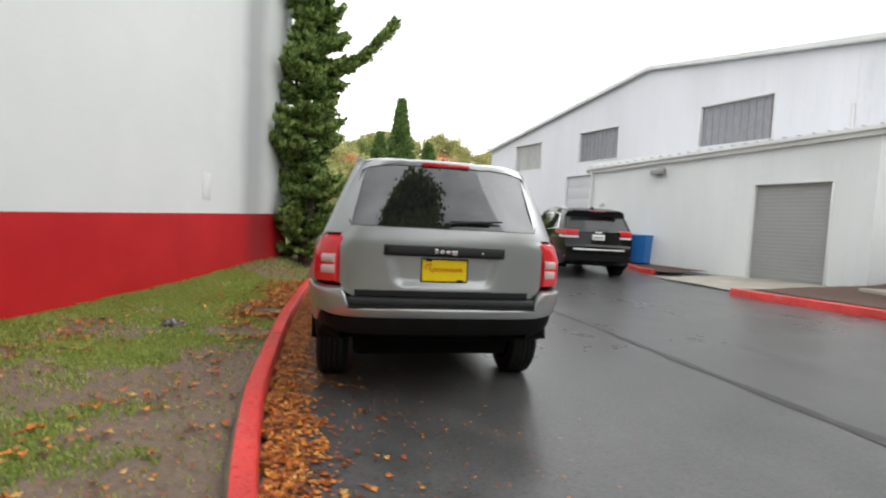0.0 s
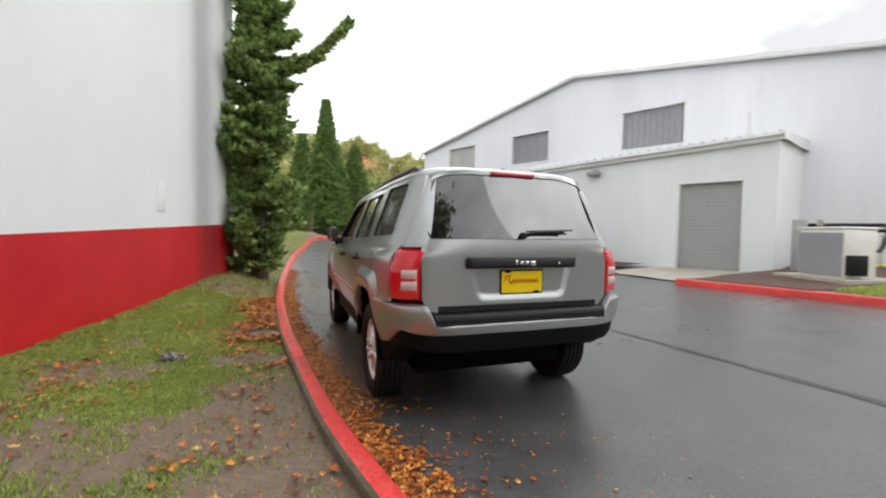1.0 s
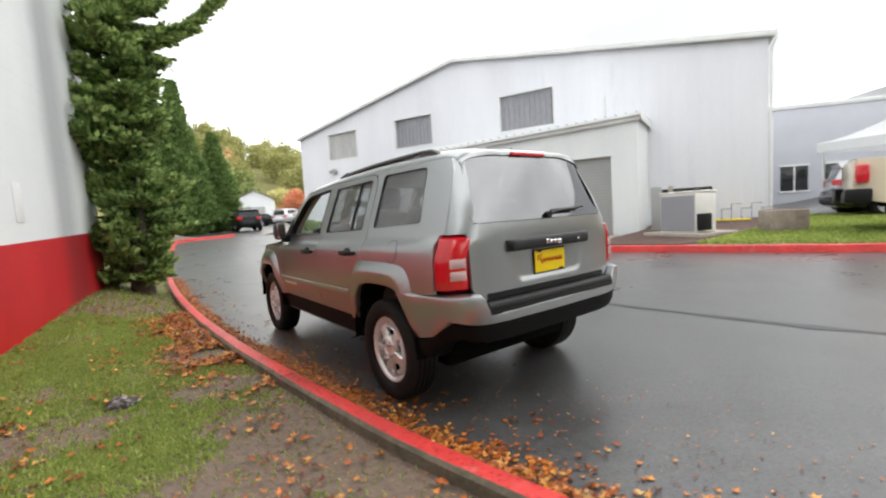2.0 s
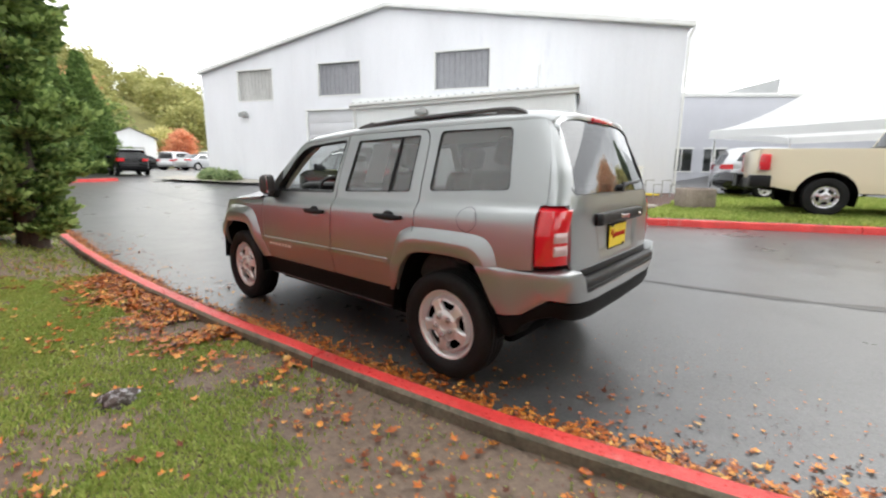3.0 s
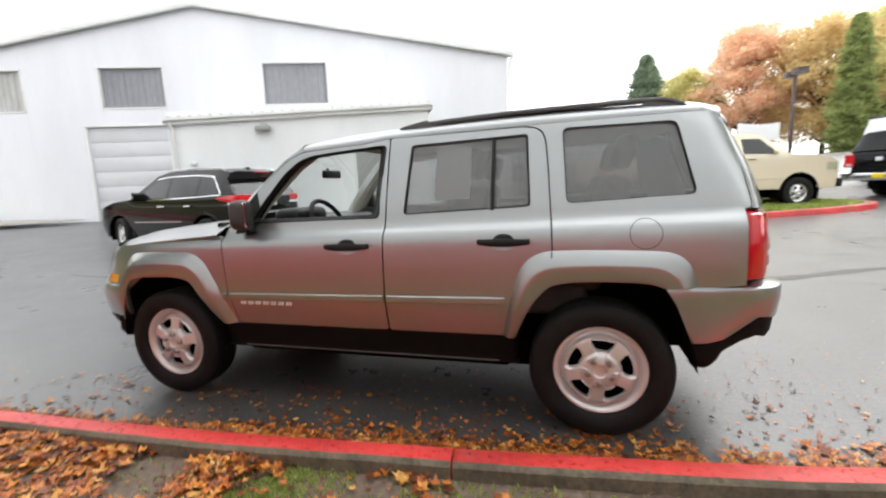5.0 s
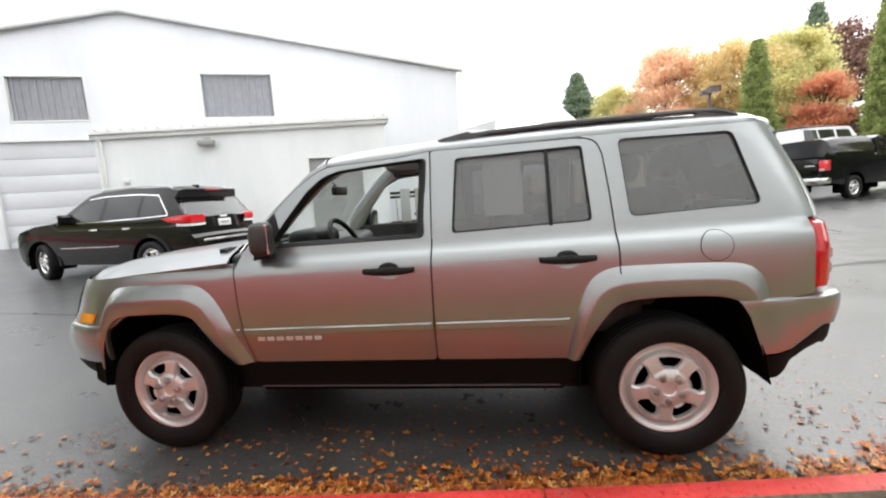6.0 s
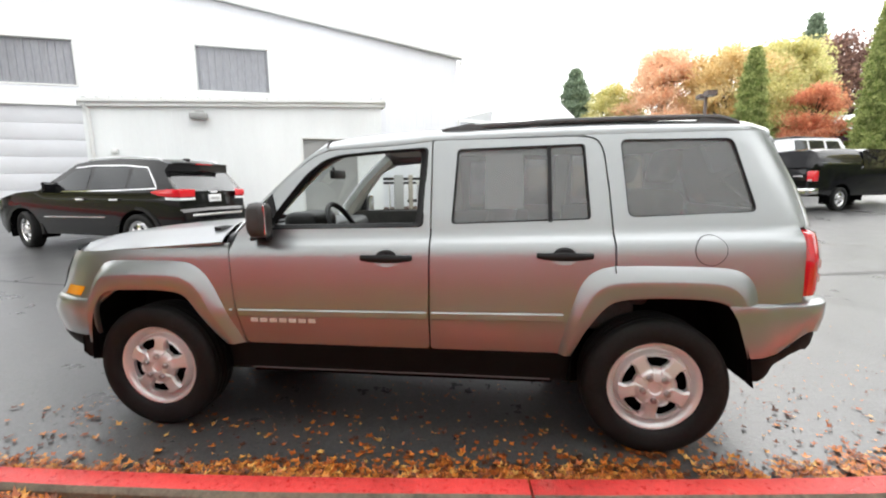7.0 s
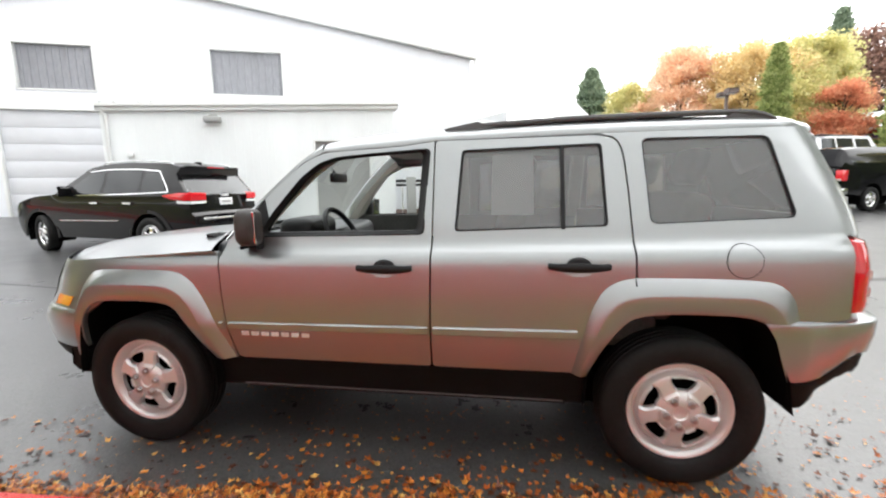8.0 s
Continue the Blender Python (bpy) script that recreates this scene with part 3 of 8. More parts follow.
# the bed and grass island along the white building
RIGHT = [(6.42, 3.75), (6.5, 3.35), (6.62, 2.9), (7.0, 1.35), (7.44, -0.3), (8.12, -2.45), (8.6, -4.0), (9.3, -5.7), (9.95, -6.9), (10.5, -7.5), (11.3, -7.6), (12.0, -7.1)]
right_line = [Vector((p.x, p.y)) for p in smooth_line([(x, y, 0) for x, y in RIGHT])]
kerb("kerb_island", right_line, 1, 3.05, "red painted kerb round the grass island", width=0.15)
bed_line = [Vector((p.x, p.y)) for p in smooth_line([(7.75, 9.9, 0), (7.45, 9.0, 0), (7.2, 8.1, 0), (7.05, 7.4, 0), (7.12, 7.08, 0)])]
kerb("kerb_bed", bed_line, 1, 3.05, "short red painted kerb beside the concrete apron", width=0.15)


def sheet(name, outline, lift, material, label, category, cell=0.4):
    v, f = fill(outline, (), cell)
    v = [(x, y, ground_z(x, y) + lift + 0.012 * noise.noise(Vector((x * 2, y * 2, 1.0)))) for x, y in v]
    return tagged(put(name, to_mesh(name, v, f), material), label, category, kind="structure")


inner = [(p.x + 0.12, p.y + 0.05) for p in right_line[:: 3]]
sheet("island_ground", [(6.6, 3.7)] + inner + [(12.4, -6.6), (16.0, -3.0), (14.8, 2.3), (10.3, 4.1), (8.3, 3.85)], 0.125, M_SOIL, "earth of the grass island", "ground", 0.25)
sheet("mulch_bed", [(6.75, 3.6), (7.15, 1.6), (7.75, 1.35), (10.5, 1.35), (14.7, 1.9), (14.8, 2.3), (13.4, 5.3), (10.3, 4.1), (8.3, 3.85)], 0.14, M_MULCH, "dark bark mulch bed by the building", "ground", 0.25)
sheet("mulch_bed_far", [(7.2, 7.16), (7.4, 6.8), (8.9, 7.1), (7.9, 9.9), (7.8, 9.85), (7.55, 9.0), (7.3, 8.1)], 0.10, M_MULCH, "dark bark mulch bed by the annex", "ground", 0.25)
sheet("concrete_apron", [(6.7, 6.5), (6.85, 3.95), (8.3, 3.95), (10.05, 4.75), (9.2, 6.75), (7.4, 6.45)], 0.03, M_CONC, "pale wet concrete apron before the roller door", "pavement", 0.3)
sheet("bush_strip", [(4.3, 22.7), (4.6, 21.3), (6.4, 17.8), (8.2, 16.7), (8.6, 16.7), (6.5, 22.2), (6.0, 24.5)], 0.12, M_CONC, "low planted strip by the building corner", "pavement", 0.4)
for name, pts in (("asphalt_seam", [(2.28, 8.2), (2.22, 7.4), (2.13, 6.5), (2.1, 4.5), (2.2, 2.6), (2.28, 1.8), (2.38, 0.8), (2.5, -0.5), (2.62, -1.5), (2.85, -2.4), (3.36, -3.49), (3.6, -4.4), (3.8, -5.6)]), ("asphalt_seam_far", [(2.6, 22.0), (2.47, 18.0), (2.76, 12.3), (2.9, 11.0)])):
    ln = smooth_line([(x, y, 0) for x, y in pts], 0.15)
    rows = []
    for i, p in enumerate(ln):
        d = (ln[min(i + 1, len(ln) - 1)] - ln[max(i - 1, 0)]).normalized()
        w = float(np.interp(p.y, [-3.0, 0.3, 1.5], [0.062, 0.055, 0.024])) * (1 + 0.8 * noise.noise(Vector((p.x * 3, p.y * 3, 0))))
        rows.append([(p.x - d.y * s * w, p.y + d.x * s * w, ground_z(p.x, p.y) + 0.005 - 0.003 * abs(s)) for s in (-1, 0, 1)])
    bm = bmesh.new()
    strip(bm, rows)
    tagged(part(name, bm, M_SEAM), "dark sealed seam across the wet asphalt", "seam", kind="structure")


# ---- red and white block building ----
def red_building():
    d = (WALL_B - WALL_A)
    ang = math.degrees(math.atan2(-d.y, -d.x))
    at = pose(WALL_A.x, WALL_A.y, 0, 0, 0, ang)
    L = d.length
    top = thing("block_building", at, "large white painted block building with a red band round its base", "building", kind="structure")
    band, course = 1.295, 0.203
    lean = 0.025
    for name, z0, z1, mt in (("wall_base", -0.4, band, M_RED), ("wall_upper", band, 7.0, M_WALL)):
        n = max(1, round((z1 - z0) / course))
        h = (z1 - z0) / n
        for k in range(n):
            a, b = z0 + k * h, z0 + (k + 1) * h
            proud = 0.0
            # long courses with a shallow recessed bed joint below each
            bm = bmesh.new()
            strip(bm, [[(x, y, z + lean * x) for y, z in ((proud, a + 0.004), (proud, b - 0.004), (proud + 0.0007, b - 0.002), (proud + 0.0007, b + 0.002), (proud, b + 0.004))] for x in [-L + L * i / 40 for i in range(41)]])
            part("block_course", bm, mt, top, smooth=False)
        bm = bmesh.new()
        strip(bm, [[(0, 0, z0), (0, 0, z1)], [(0, 14, z0), (0, 14, z1)]])
        strip(bm, [[(-L, 0, z0), (-L, 0, z1)], [(-L, 14, z0), (-L, 14, z1)]])
        part(name, bm, mt, top, "red painted end walls" if mt is M_RED else "white painted end walls", smooth=False)
    bm = bmesh.new()
    box(bm, -L - 0.05, 0.05, -0.05, 14, 7.0, 7.25, 0.02)
    part("parapet", bm, M_TRIMW, top)
    bm = bmesh.new()
    box(bm, -3.62, -3.40, -0.010, 0.0, 1.42, 1.84, 0.006)
    part("vent_plate", bm, M_TRIMW, top, "small grey vent plate")
    return top


red_building()


# ---- white gabled metal building with its annex ----
def white_building():
    at = pose(14.88, 2.1, 0, 0, 0, -67.4)
    top = thing("metal_building", at, "white gabled metal building with a low annex", "building", kind="structure")
    L, P = 21.6, 11.53
    E = 0.18
    zr, zp, zl = 6.33, 8.09, 6.0
    roof = lambda u: zr + (zp - zr) * u / P if u < P else zp + (zl - zp) * (u - P) / (L - P)
    holes = [(7.06, 9.43, 4.52, 6.06), (12.78, 14.97, 4.5, 5.95), (17.38, 19.45, 4.44, 5.89), (12.1, 15.6, 0.2, 3.9)]
    # ribbed siding: sheets 0.3 wide with a small standing rib, cut round the openings
    us = sorted({E, L, P} | {h for q in holes for h in q[:2]} | {0.3 * i for i in range(1, 72)})
    for a, b in zip(us, us[1:]):
        if b - a < 0.004:
            continue
        m = (a + b) / 2
        spans, z = [], -0.5
        for q in sorted((q for q in holes if q[0] <= m <= q[1]), key=lambda q: q[2]):
            spans.append((z, q[2], z, q[2]))
            z = q[3]
        spans.append((z, roof(a) - 0.1, z, roof(b) - 0.1))
        bm = bmesh.new()
        for z0, z1, z2, z3 in spans:
            r = min(0.012, (b - a) / 4)
            strip(bm, [[(-a, 0.0, z0), (-a, 0.0, z1)], [(-a - r, -0.006, z0), (-a - r, -0.006, z1 + (z3 - z1) * r / (b - a))], [(-a - 2 * r, 0.0, z0), (-a - 2 * r, 0.0, z1 + (z3 - z1) * 2 * r / (b - a))], [(-b, 0.0, z2), (-b, 0.0, z3)]])
        part("siding_sheet", bm, M_SIDING, top, smooth=False)
    bm = bmesh.new()
    strip(bm, [[(-E, 0, -0.5), (-E, 0, zr)], [(-E, 26, -0.5), (-E, 26, zr)]])
    strip(bm, [[(-L, 0, -0.5), (-L, 0, zl)], [(-L, 26, -0.5), (-L, 26, zl)]])
    part("side_wall", bm, M_SIDING, top, "white metal side walls", smooth=False)
    bm = bmesh.new()
    for (ua, za), (ub, zb) in (((-0.0, zr - 0.08), (P, zp - 0.08)), ((P, zp - 0.08), (L + 0.05, zl - 0.08))):
        strip(bm, [[(-ua, y, za + dz), (-ub, y, zb + dz)] for y, dz in ((26.2, 0.02), (-0.19, 0.02), (-0.19, -0.12), (-0.02, -0.12))])
    part("roof", bm, M_ROOF, top, "grey metal roof with a pale rake trim", smooth=False)
    bm = bmesh.new()
    for (ua, za), (ub, zb) in (((-0.02, zr - 0.08), (P, zp - 0.08)), ((P, zp - 0.08), (L + 0.07, zl - 0.08))):
        strip(bm, [[(-ua, y, za + dz), (-ub, y, zb + dz)] for y, dz in ((-0.16, 0.05), (-0.215, 0.045), (-0.22, -0.09), (-0.185, -0.13))])
    part("rake_trim", bm, M_TRIMW, top, smooth=False)
    for a, b, z0, z1 in holes[:3]:
        sheet_mat = M_PALEWIN if a > 17 else M_LOUVRE
        w = part("window", box(bmesh.new(), -b, -a, 0.14, 0.16, z0, z1), sheet_mat, top, "tall window closed with grey corrugated sheet")
        bm = bmesh.new()
        for x0, x1, q0, q1 in ((-b, -b + 0.05, z0, z1), (-a - 0.05, -a, z0, z1), (-b, -a, z0, z0 + 0.05), (-b, -a, z1 - 0.05, z1)):
            box(bm, x0, x1, -0.02, 0.17, q0, q1, 0.006)
        part("frame", bm, M_TRIMW, w)
        n = 10
        for i in range(n):
            x = -b + 0.05 + (b - a - 0.1) * (i + 0.5) / n
            part("corrugation", tube(bmesh.new(), [(x, 0.128, z0 + 0.04), (x, 0.128, z1 - 0.04)], 0.026 if i % 3 else 0.036, 6), sheet_mat, w)
    a, b, z0, z1 = holes[3]
    d = new("sectional_door")
    d.parent = top
    n = 7
    for i in range(n):
        h = (z1 - z0) / n
        bm = box(bmesh.new(), -b, -a, 0.10, 0.14, z0 + i * h + 0.004, z0 + (i + 1) * h - 0.004, 0.004)
        part("door_panel", bm, M_DOORW, d)
    bm = bmesh.new()
    box(bm, -a, -a + 0.08, -0.02, 0.15, z0, z1 + 0.08, 0.006)
    box(bm, -b - 0.08, -b, -0.02, 0.15, z0, z1 + 0.08, 0.006)
    box(bm, -b - 0.08, -a + 0.08, -0.025, 0.15, z1, z1 + 0.07, 0.006)
    part("door_frame", bm, M_TRIMW, d)
    bm = bmesh.new()
    box(bm, -19.3, -18.9, -0.25, -0.02, 3.75, 3.93, 0.03)
    box(bm, -19.2, -19.0, -0.1, 0.0, 3.8, 4.0, 0.01)
    part("wall_lamp", bm, M_DOORG, top, "grey wall-pack lamp")
    bm = tube(bmesh.new(), [(-5.15, -0.06, 4.0), (-5.15, -0.06, 5.25)], 0.04, 8)
    part("vent_pipe", bm, M_TRIMW, top, "pale vent pipe")
    bm = tube(bmesh.new(), [(-0.02, -0.2, 6.1), (-0.12, -0.06, 5.8), (-0.12, -0.06, 0.4)], 0.045, 8)
    part("downpipe", bm, M_TRIMW, top)
    # annex
    A, B, D = 3.7, 11.2, 3.5
    da, db, dz0, dz1 = 4.45, 5.99, 0.2, 2.67
    an = new("annex")
    an.parent = top
    us = sorted({A, B, da, db} | {A + 0.2 * i for i in range(1, 39)})
    for a, b in zip(us, us[1:]):
        if b - a < 0.004:
            continue
        m = (a + b) / 2
        for z0, z1 in ([(dz1, 3.75)] if da < m < db else [(-0.5, 3.75)]):
            r = min(0.01, (b - a) / 4)
            part("wall_panel", strip_mesh([[(-u, y, z0), (-u, y, z1)] for u, y in ((a, -D), (a + r, -D - 0.004), (a + 2 * r, -D), (b, -D))]), M_ANNEX, an, smooth=False)
    bm = bmesh.new()
    strip(bm, [[(-A, -D, -0.5), (-A, -D, 3.75)], [(-A, 0, -0.5), (-A, 0, 4.05)]])
    strip(bm, [[(-B, -D, -0.5), (-B, -D, 3.5)], [(-B, 0, -0.5), (-B, 0, 4.05)]])
    part("annex_wall", bm, M_ANNEX, an, "white end walls", smooth=False)
    bm = bmesh.new()
    fa, fb = 3.83, 3.56
    for y0, y1, d0, d1 in ((-D - 0.22, -D - 0.10, -0.02, -0.33),):
        strip(bm, [[(-A + 0.12, y, fa + q), (-B - 0.12, y, fb + q)] for y, q in ((0.0, 0.30), (-D - 0.16, 0.0), (-D - 0.2, -0.01), (-D - 0.2, -0.09), (-D - 0.12, -0.11), (-D - 0.12, -0.20), (-D, -0.20))])
    strip(bm, [[(-A + 0.12, -D - 0.18, fa), (-A + 0.12, -D - 0.18, fa - 0.19)], [(-A + 0.12, 0, fa + 0.28), (-A + 0.12, 0, fa - 0.02)]])
    strip(bm, [[(-B - 0.12, -D - 0.18, fb), (-B - 0.12, -D - 0.18, fb - 0.19)], [(-B - 0.12, 0, fb + 0.28), (-B - 0.12, 0, fb - 0.02)]])
    part("annex_fascia", bm, M_TRIMW, an, "pale metal fascia and gutter", smooth=False)
    for i in range(27):
        u = A + (B - A) * i / 26
        f = fa + (fb - fa) * i / 26
        part("roof_rib", tube(bmesh.new(), [(-u, -D - 0.17, f + 0.02), (-u, 0, f + 0.32)], 0.018, 5), M_ROOF, an)
    bm = bmesh.new()
    tube(bm, [(-B - 0.02, -D - 0.12, fb - 0.14), (-B + 0.05, -D - 0.06, fb - 0.3), (-B + 0.05, -D - 0.06, 0.3)], 0.045, 8)
    part("downpipe", bm, M_TRIMW, an)
    rd = new("roller_door")
    rd.parent = top
    n = 26
    for i in range(n):
        z, dz = dz0 + (dz1 - dz0) * i / n, (dz1 - dz0) / n
        prof = [(-D + 0.10, z), (-D + 0.097, z + 0.014), (-D + 0.096, z + dz * 0.5), (-D + 0.097, z + dz - 0.014), (-D + 0.10, z + dz)]
        part("slat", strip_mesh([[(-db, y, q) for y, q in prof], [(-da, y, q) for y, q in prof]]), M_DOORG, rd, smooth=False)
    bm = bmesh.new()
    box(bm, -da, -da + 0.05, -D - 0.02, -D + 0.12, dz0, dz1 + 0.05, 0.006)
    box(bm, -db - 0.05, -db, -D - 0.02, -D + 0.12, dz0, dz1 + 0.05, 0.006)
    box(bm, -db - 0.05, -da + 0.05, -D - 0.025, -D + 0.12, dz1, dz1 + 0.045, 0.006)
    part("door_frame", bm, M_TRIMW, rd)
    bm = bmesh.new()
    box(bm, -8.83, -8.4, -D - 0.26, -D - 0.04, 3.12, 3.28, 0.04)
    box(bm, -8.72, -8.5, -D - 0.08, -D, 3.16, 3.34, 0.01)
    part("wall_lamp", bm, M_DOORG, an, "grey wall-pack lamp")
    bm = box(bmesh.new(), -10.75, -10.6, -D - 0.09, -D, 2.2, 2.32, 0.02)
    part("small_fixture", bm, M_WHITE, an)
    return top


white_building()


# ---- the parked grey sport-utility car: x across, y ahead, rear axle at y = 0, front axle at y = 2.635 ----
def table(zs, xs, lo, hi, soft):
    grid = np.arange(lo, hi, 0.004)
    v = np.interp(grid, zs, xs)
    k = np.exp(-0.5 * (np.arange(-12, 13) * 0.004 / soft) ** 2)
    pad = np.r_[np.full(12, v[0]), v, np.full(12, v[-1])]
    v = np.convolve(pad, k / k.sum(), "valid")
    return lambda q: float(np.interp(q, grid, v))


HALF = table([0.2, 0.35, 0.45, 0.60, 0.69, 0.85, 0.95, 1.005, 1.028, 1.075, 1.12, 1.18, 1.35, 1.516, 1.60, 1.66], [0.75, 0.789, 0.812, 0.847, 0.868, 0.867, 0.862, 0.857, 0.848, 0.806, 0.797, 0.784, 0.722, 0.658, 0.622, 0.585], 0.15, 1.75, 0.007)
REAR = table([0.2, 0.55, 0.75, 0.9, 1.1, 1.17, 1.3, 1.45, 1.55, 1.62, 1.7], [-0.745, -0.765, -0.755, -0.748, -0.744, -0.735, -0.705, -0.648, -0.605, -0.575, -0.54], 0.15, 1.75, 0.02)
FRONT = table([0.2, 0.42, 0.50, 0.62, 0.70, 0.74, 0.85, 0.98, 1.1], [3.36, 3.47, 3.50, 3.505, 3.48, 3.46, 3.44, 3.39, 3.28], 0.15, 1.75, 0.02)
NF = lambda z: float(np.interp(z, [0.40, 0.66, 0.72, 0.80, 0.98], [4.6, 4.6, 4.3, 3.9, 3.55]))
NR = lambda z: float(np.interp(z, [1.12, 1.40], [10.0, 9.0]))


def tail_bow(a, x, z):
    """How far the rear face falls away towards its sides; a: the angle round the tail."""
    k = min(1.0, max(0.0, (radians(50) - abs(a)) / radians(28)))
    return 0.03 * (abs(x) / body_half(-0.6, z)) ** 4 * k * k * (3 - 2 * k)


def body_half(y, z):
    """Half the body's width; the shoulder climbs a little towards the tail."""
    w = float(np.interp(z, [0.80, 0.90, 1.10, 1.18], [0.0, 1.0, 1.0, 0.0]))
    return HALF(z - 0.022 * (1.5 - min(2.3, max(-0.6, y))) * w)


def side_x(y, z):
    b = body_half(y, z)
    if y < 0.6:
        r = min(0.9995, (0.6 - y) / (0.6 - REAR(z)))
        return b * (1 - r ** NR(z)) ** (1 / NR(z))
    if y > 2.0:
        r = min(0.9995, (y - 2.0) / (FRONT(z) - 2.0))
        return b * (1 - r ** NF(z)) ** (1 / NF(z))
    return b


def rear_y(x, z):
    r = min(0.9995, abs(x) / body_half(-0.6, z))
    return 0.6 - (0.6 - REAR(z)) * (1 - r ** NR(z)) ** (1 / NR(z)) + tail_bow(math.asin(r ** (NR(z) / 2)), x, z)


def rear_wrap(a, z, out=0.0, outx=None):
    """Round the tail: a = 0 straight behind, +-90 degrees at the flanks."""
    s, c = math.sin(a), max(1e-6, math.cos(a))
    x = (body_half(-0.6, z) + (out if outx is None else outx)) * math.copysign(abs(s) ** (2 / NR(z)), s)
    return Vector((x, 0.6 - (0.6 - REAR(z) + out) * c ** (2 / NR(z)) + tail_bow(a, x, z), z))


def angle_at_y(y, z):
    return math.acos(min(1, max(0, ((0.6 - y) / (0.6 - REAR(z))) ** (NR(z) / 2))))


def angle_at_x(x, z):
    return math.asin(min(1, max(0, (x / body_half(-0.6, z)) ** (NR(z) / 2))))


def front_wrap(a, z, out=0.0):
    s, c = math.sin(a), max(1e-6, math.cos(a))
    return Vector(((body_half(2.3, z) + out * 0.3) * math.copysign(abs(s) ** (2 / NF(z)), s), 2.0 + (FRONT(z) - 2.0 + out) * c ** (2 / NF(z)), z))


def front_y(x, z):
    r = min(0.9995, abs(x) / body_half(2.3, z))
    return 2.0 + (FRONT(z) - 2.0) * (1 - r ** NF(z)) ** (1 / NF(z))


def resample(line, n):
    pts = [Vector(p) for p in line]
    acc = [0.0]
    for a, b in zip(pts, pts[1:]):
        acc.append(acc[-1] + (b - a).length)
    out = []
    for i in range(n):
        d = acc[-1] * i / (n - 1)
        k = max(j for j in range(len(acc)) if acc[j] <= d + 1e-9)
        k = min(k, len(pts) - 2)
        out.append(pts[k].lerp(pts[k + 1], (d - acc[k]) / max(1e-9, acc[k + 1] - acc[k])))
    return out


def soften(line, rounds=2):
    """Cuts the corners of an open line."""
    for _ in range(rounds):
        out = [line[0]]
        for a, b in zip(line, line[1:]):
            out += [(a[0] * 0.75 + b[0] * 0.25, a[1] * 0.75 + b[1] * 0.25), (a[0] * 0.25 + b[0] * 0.75, a[1] * 0.25 + b[1] * 0.75)]
        line = out + [line[-1]]
    return line


FRONT_DOOR = [(2.088, 0.508), (2.118, 0.768), (2.134, 1.006), (2.118, 1.085), (2.055, 1.15), (1.895, 1.335), (1.75, 1.470), (1.655, 1.513), (1.45, 1.524), (1.27, 1.534), (1.103, 1.554), (1.098, 1.14), (1.105, 0.508)]
FRONT_WIN = [(1.958, 1.112), (1.136, 1.126), (1.122, 1.522), (1.42, 1.504), (1.59, 1.490), (1.675, 1.462), (1.76, 1.392), (1.875, 1.24)]
REAR_DOOR = [(1.097, 0.508), (1.090, 1.14), (1.095, 1.555), (0.36, 1.562), (0.285, 1.545), (0.258, 1.49), (0.243, 1.311), (0.229, 1.048), (0.222, 0.83), (0.30, 0.72), (0.385, 0.57), (0.41, 0.508)]
REAR_WIN = [(0.991, 1.141), (0.329, 1.165), (0.345, 1.525), (0.968, 1.508)]
QUARTER = [(0.214, 0.80), (0.221, 1.048), (0.235, 1.311), (0.25, 1.49), (0.278, 1.552), (0.36, 1.570), (-0.515, 1.578), (-0.555, 1.50), (-0.59, 1.38), (-0.622, 1.20), (-0.628, 1.130), (-0.598, 1.124), (-0.598, 0.795), (-0.47, 0.785), (-0.36, 0.70), (-0.286, 0.79), (-0.146, 0.83), (0.14, 0.825)]
QUARTER_WIN = [(0.173, 1.543), (-0.345, 1.541), (-0.412, 1.198), (0.155, 1.173)]
FENDER = [(2.094, 0.505), (2.124, 0.768), (2.140, 1.006), (2.155, 1.042), (2.45, 1.024), (2.8, 0.998), (3.06, 0.979), (3.13, 0.955), (3.14, 0.80), (3.05, 0.78), (3.02, 0.70), (2.93, 0.706), (2.816, 0.784), (2.41, 0.798), (2.263, 0.584), (2.20, 0.505)]


ARCH_REAR = [(0.418, 0.36), (0.406, 0.505), (0.345, 0.662), (0.272, 0.760), (0.218, 0.796), (0.07, 0.812), (-0.15, 0.811), (-0.228, 0.801), (-0.268, 0.785), (-0.308, 0.734), (-0.366, 0.602), (-0.396, 0.52), (-0.414, 0.41), (-0.42, 0.38)]
ARCH_FRONT = [(2.195, 0.36), (2.195, 0.505), (2.260, 0.586), (2.337, 0.722), (2.408, 0.802), (2.80, 0.796), (2.903, 0.761), (2.949, 0.67), (2.969, 0.58), (2.98, 0.45), (2.985, 0.39)]


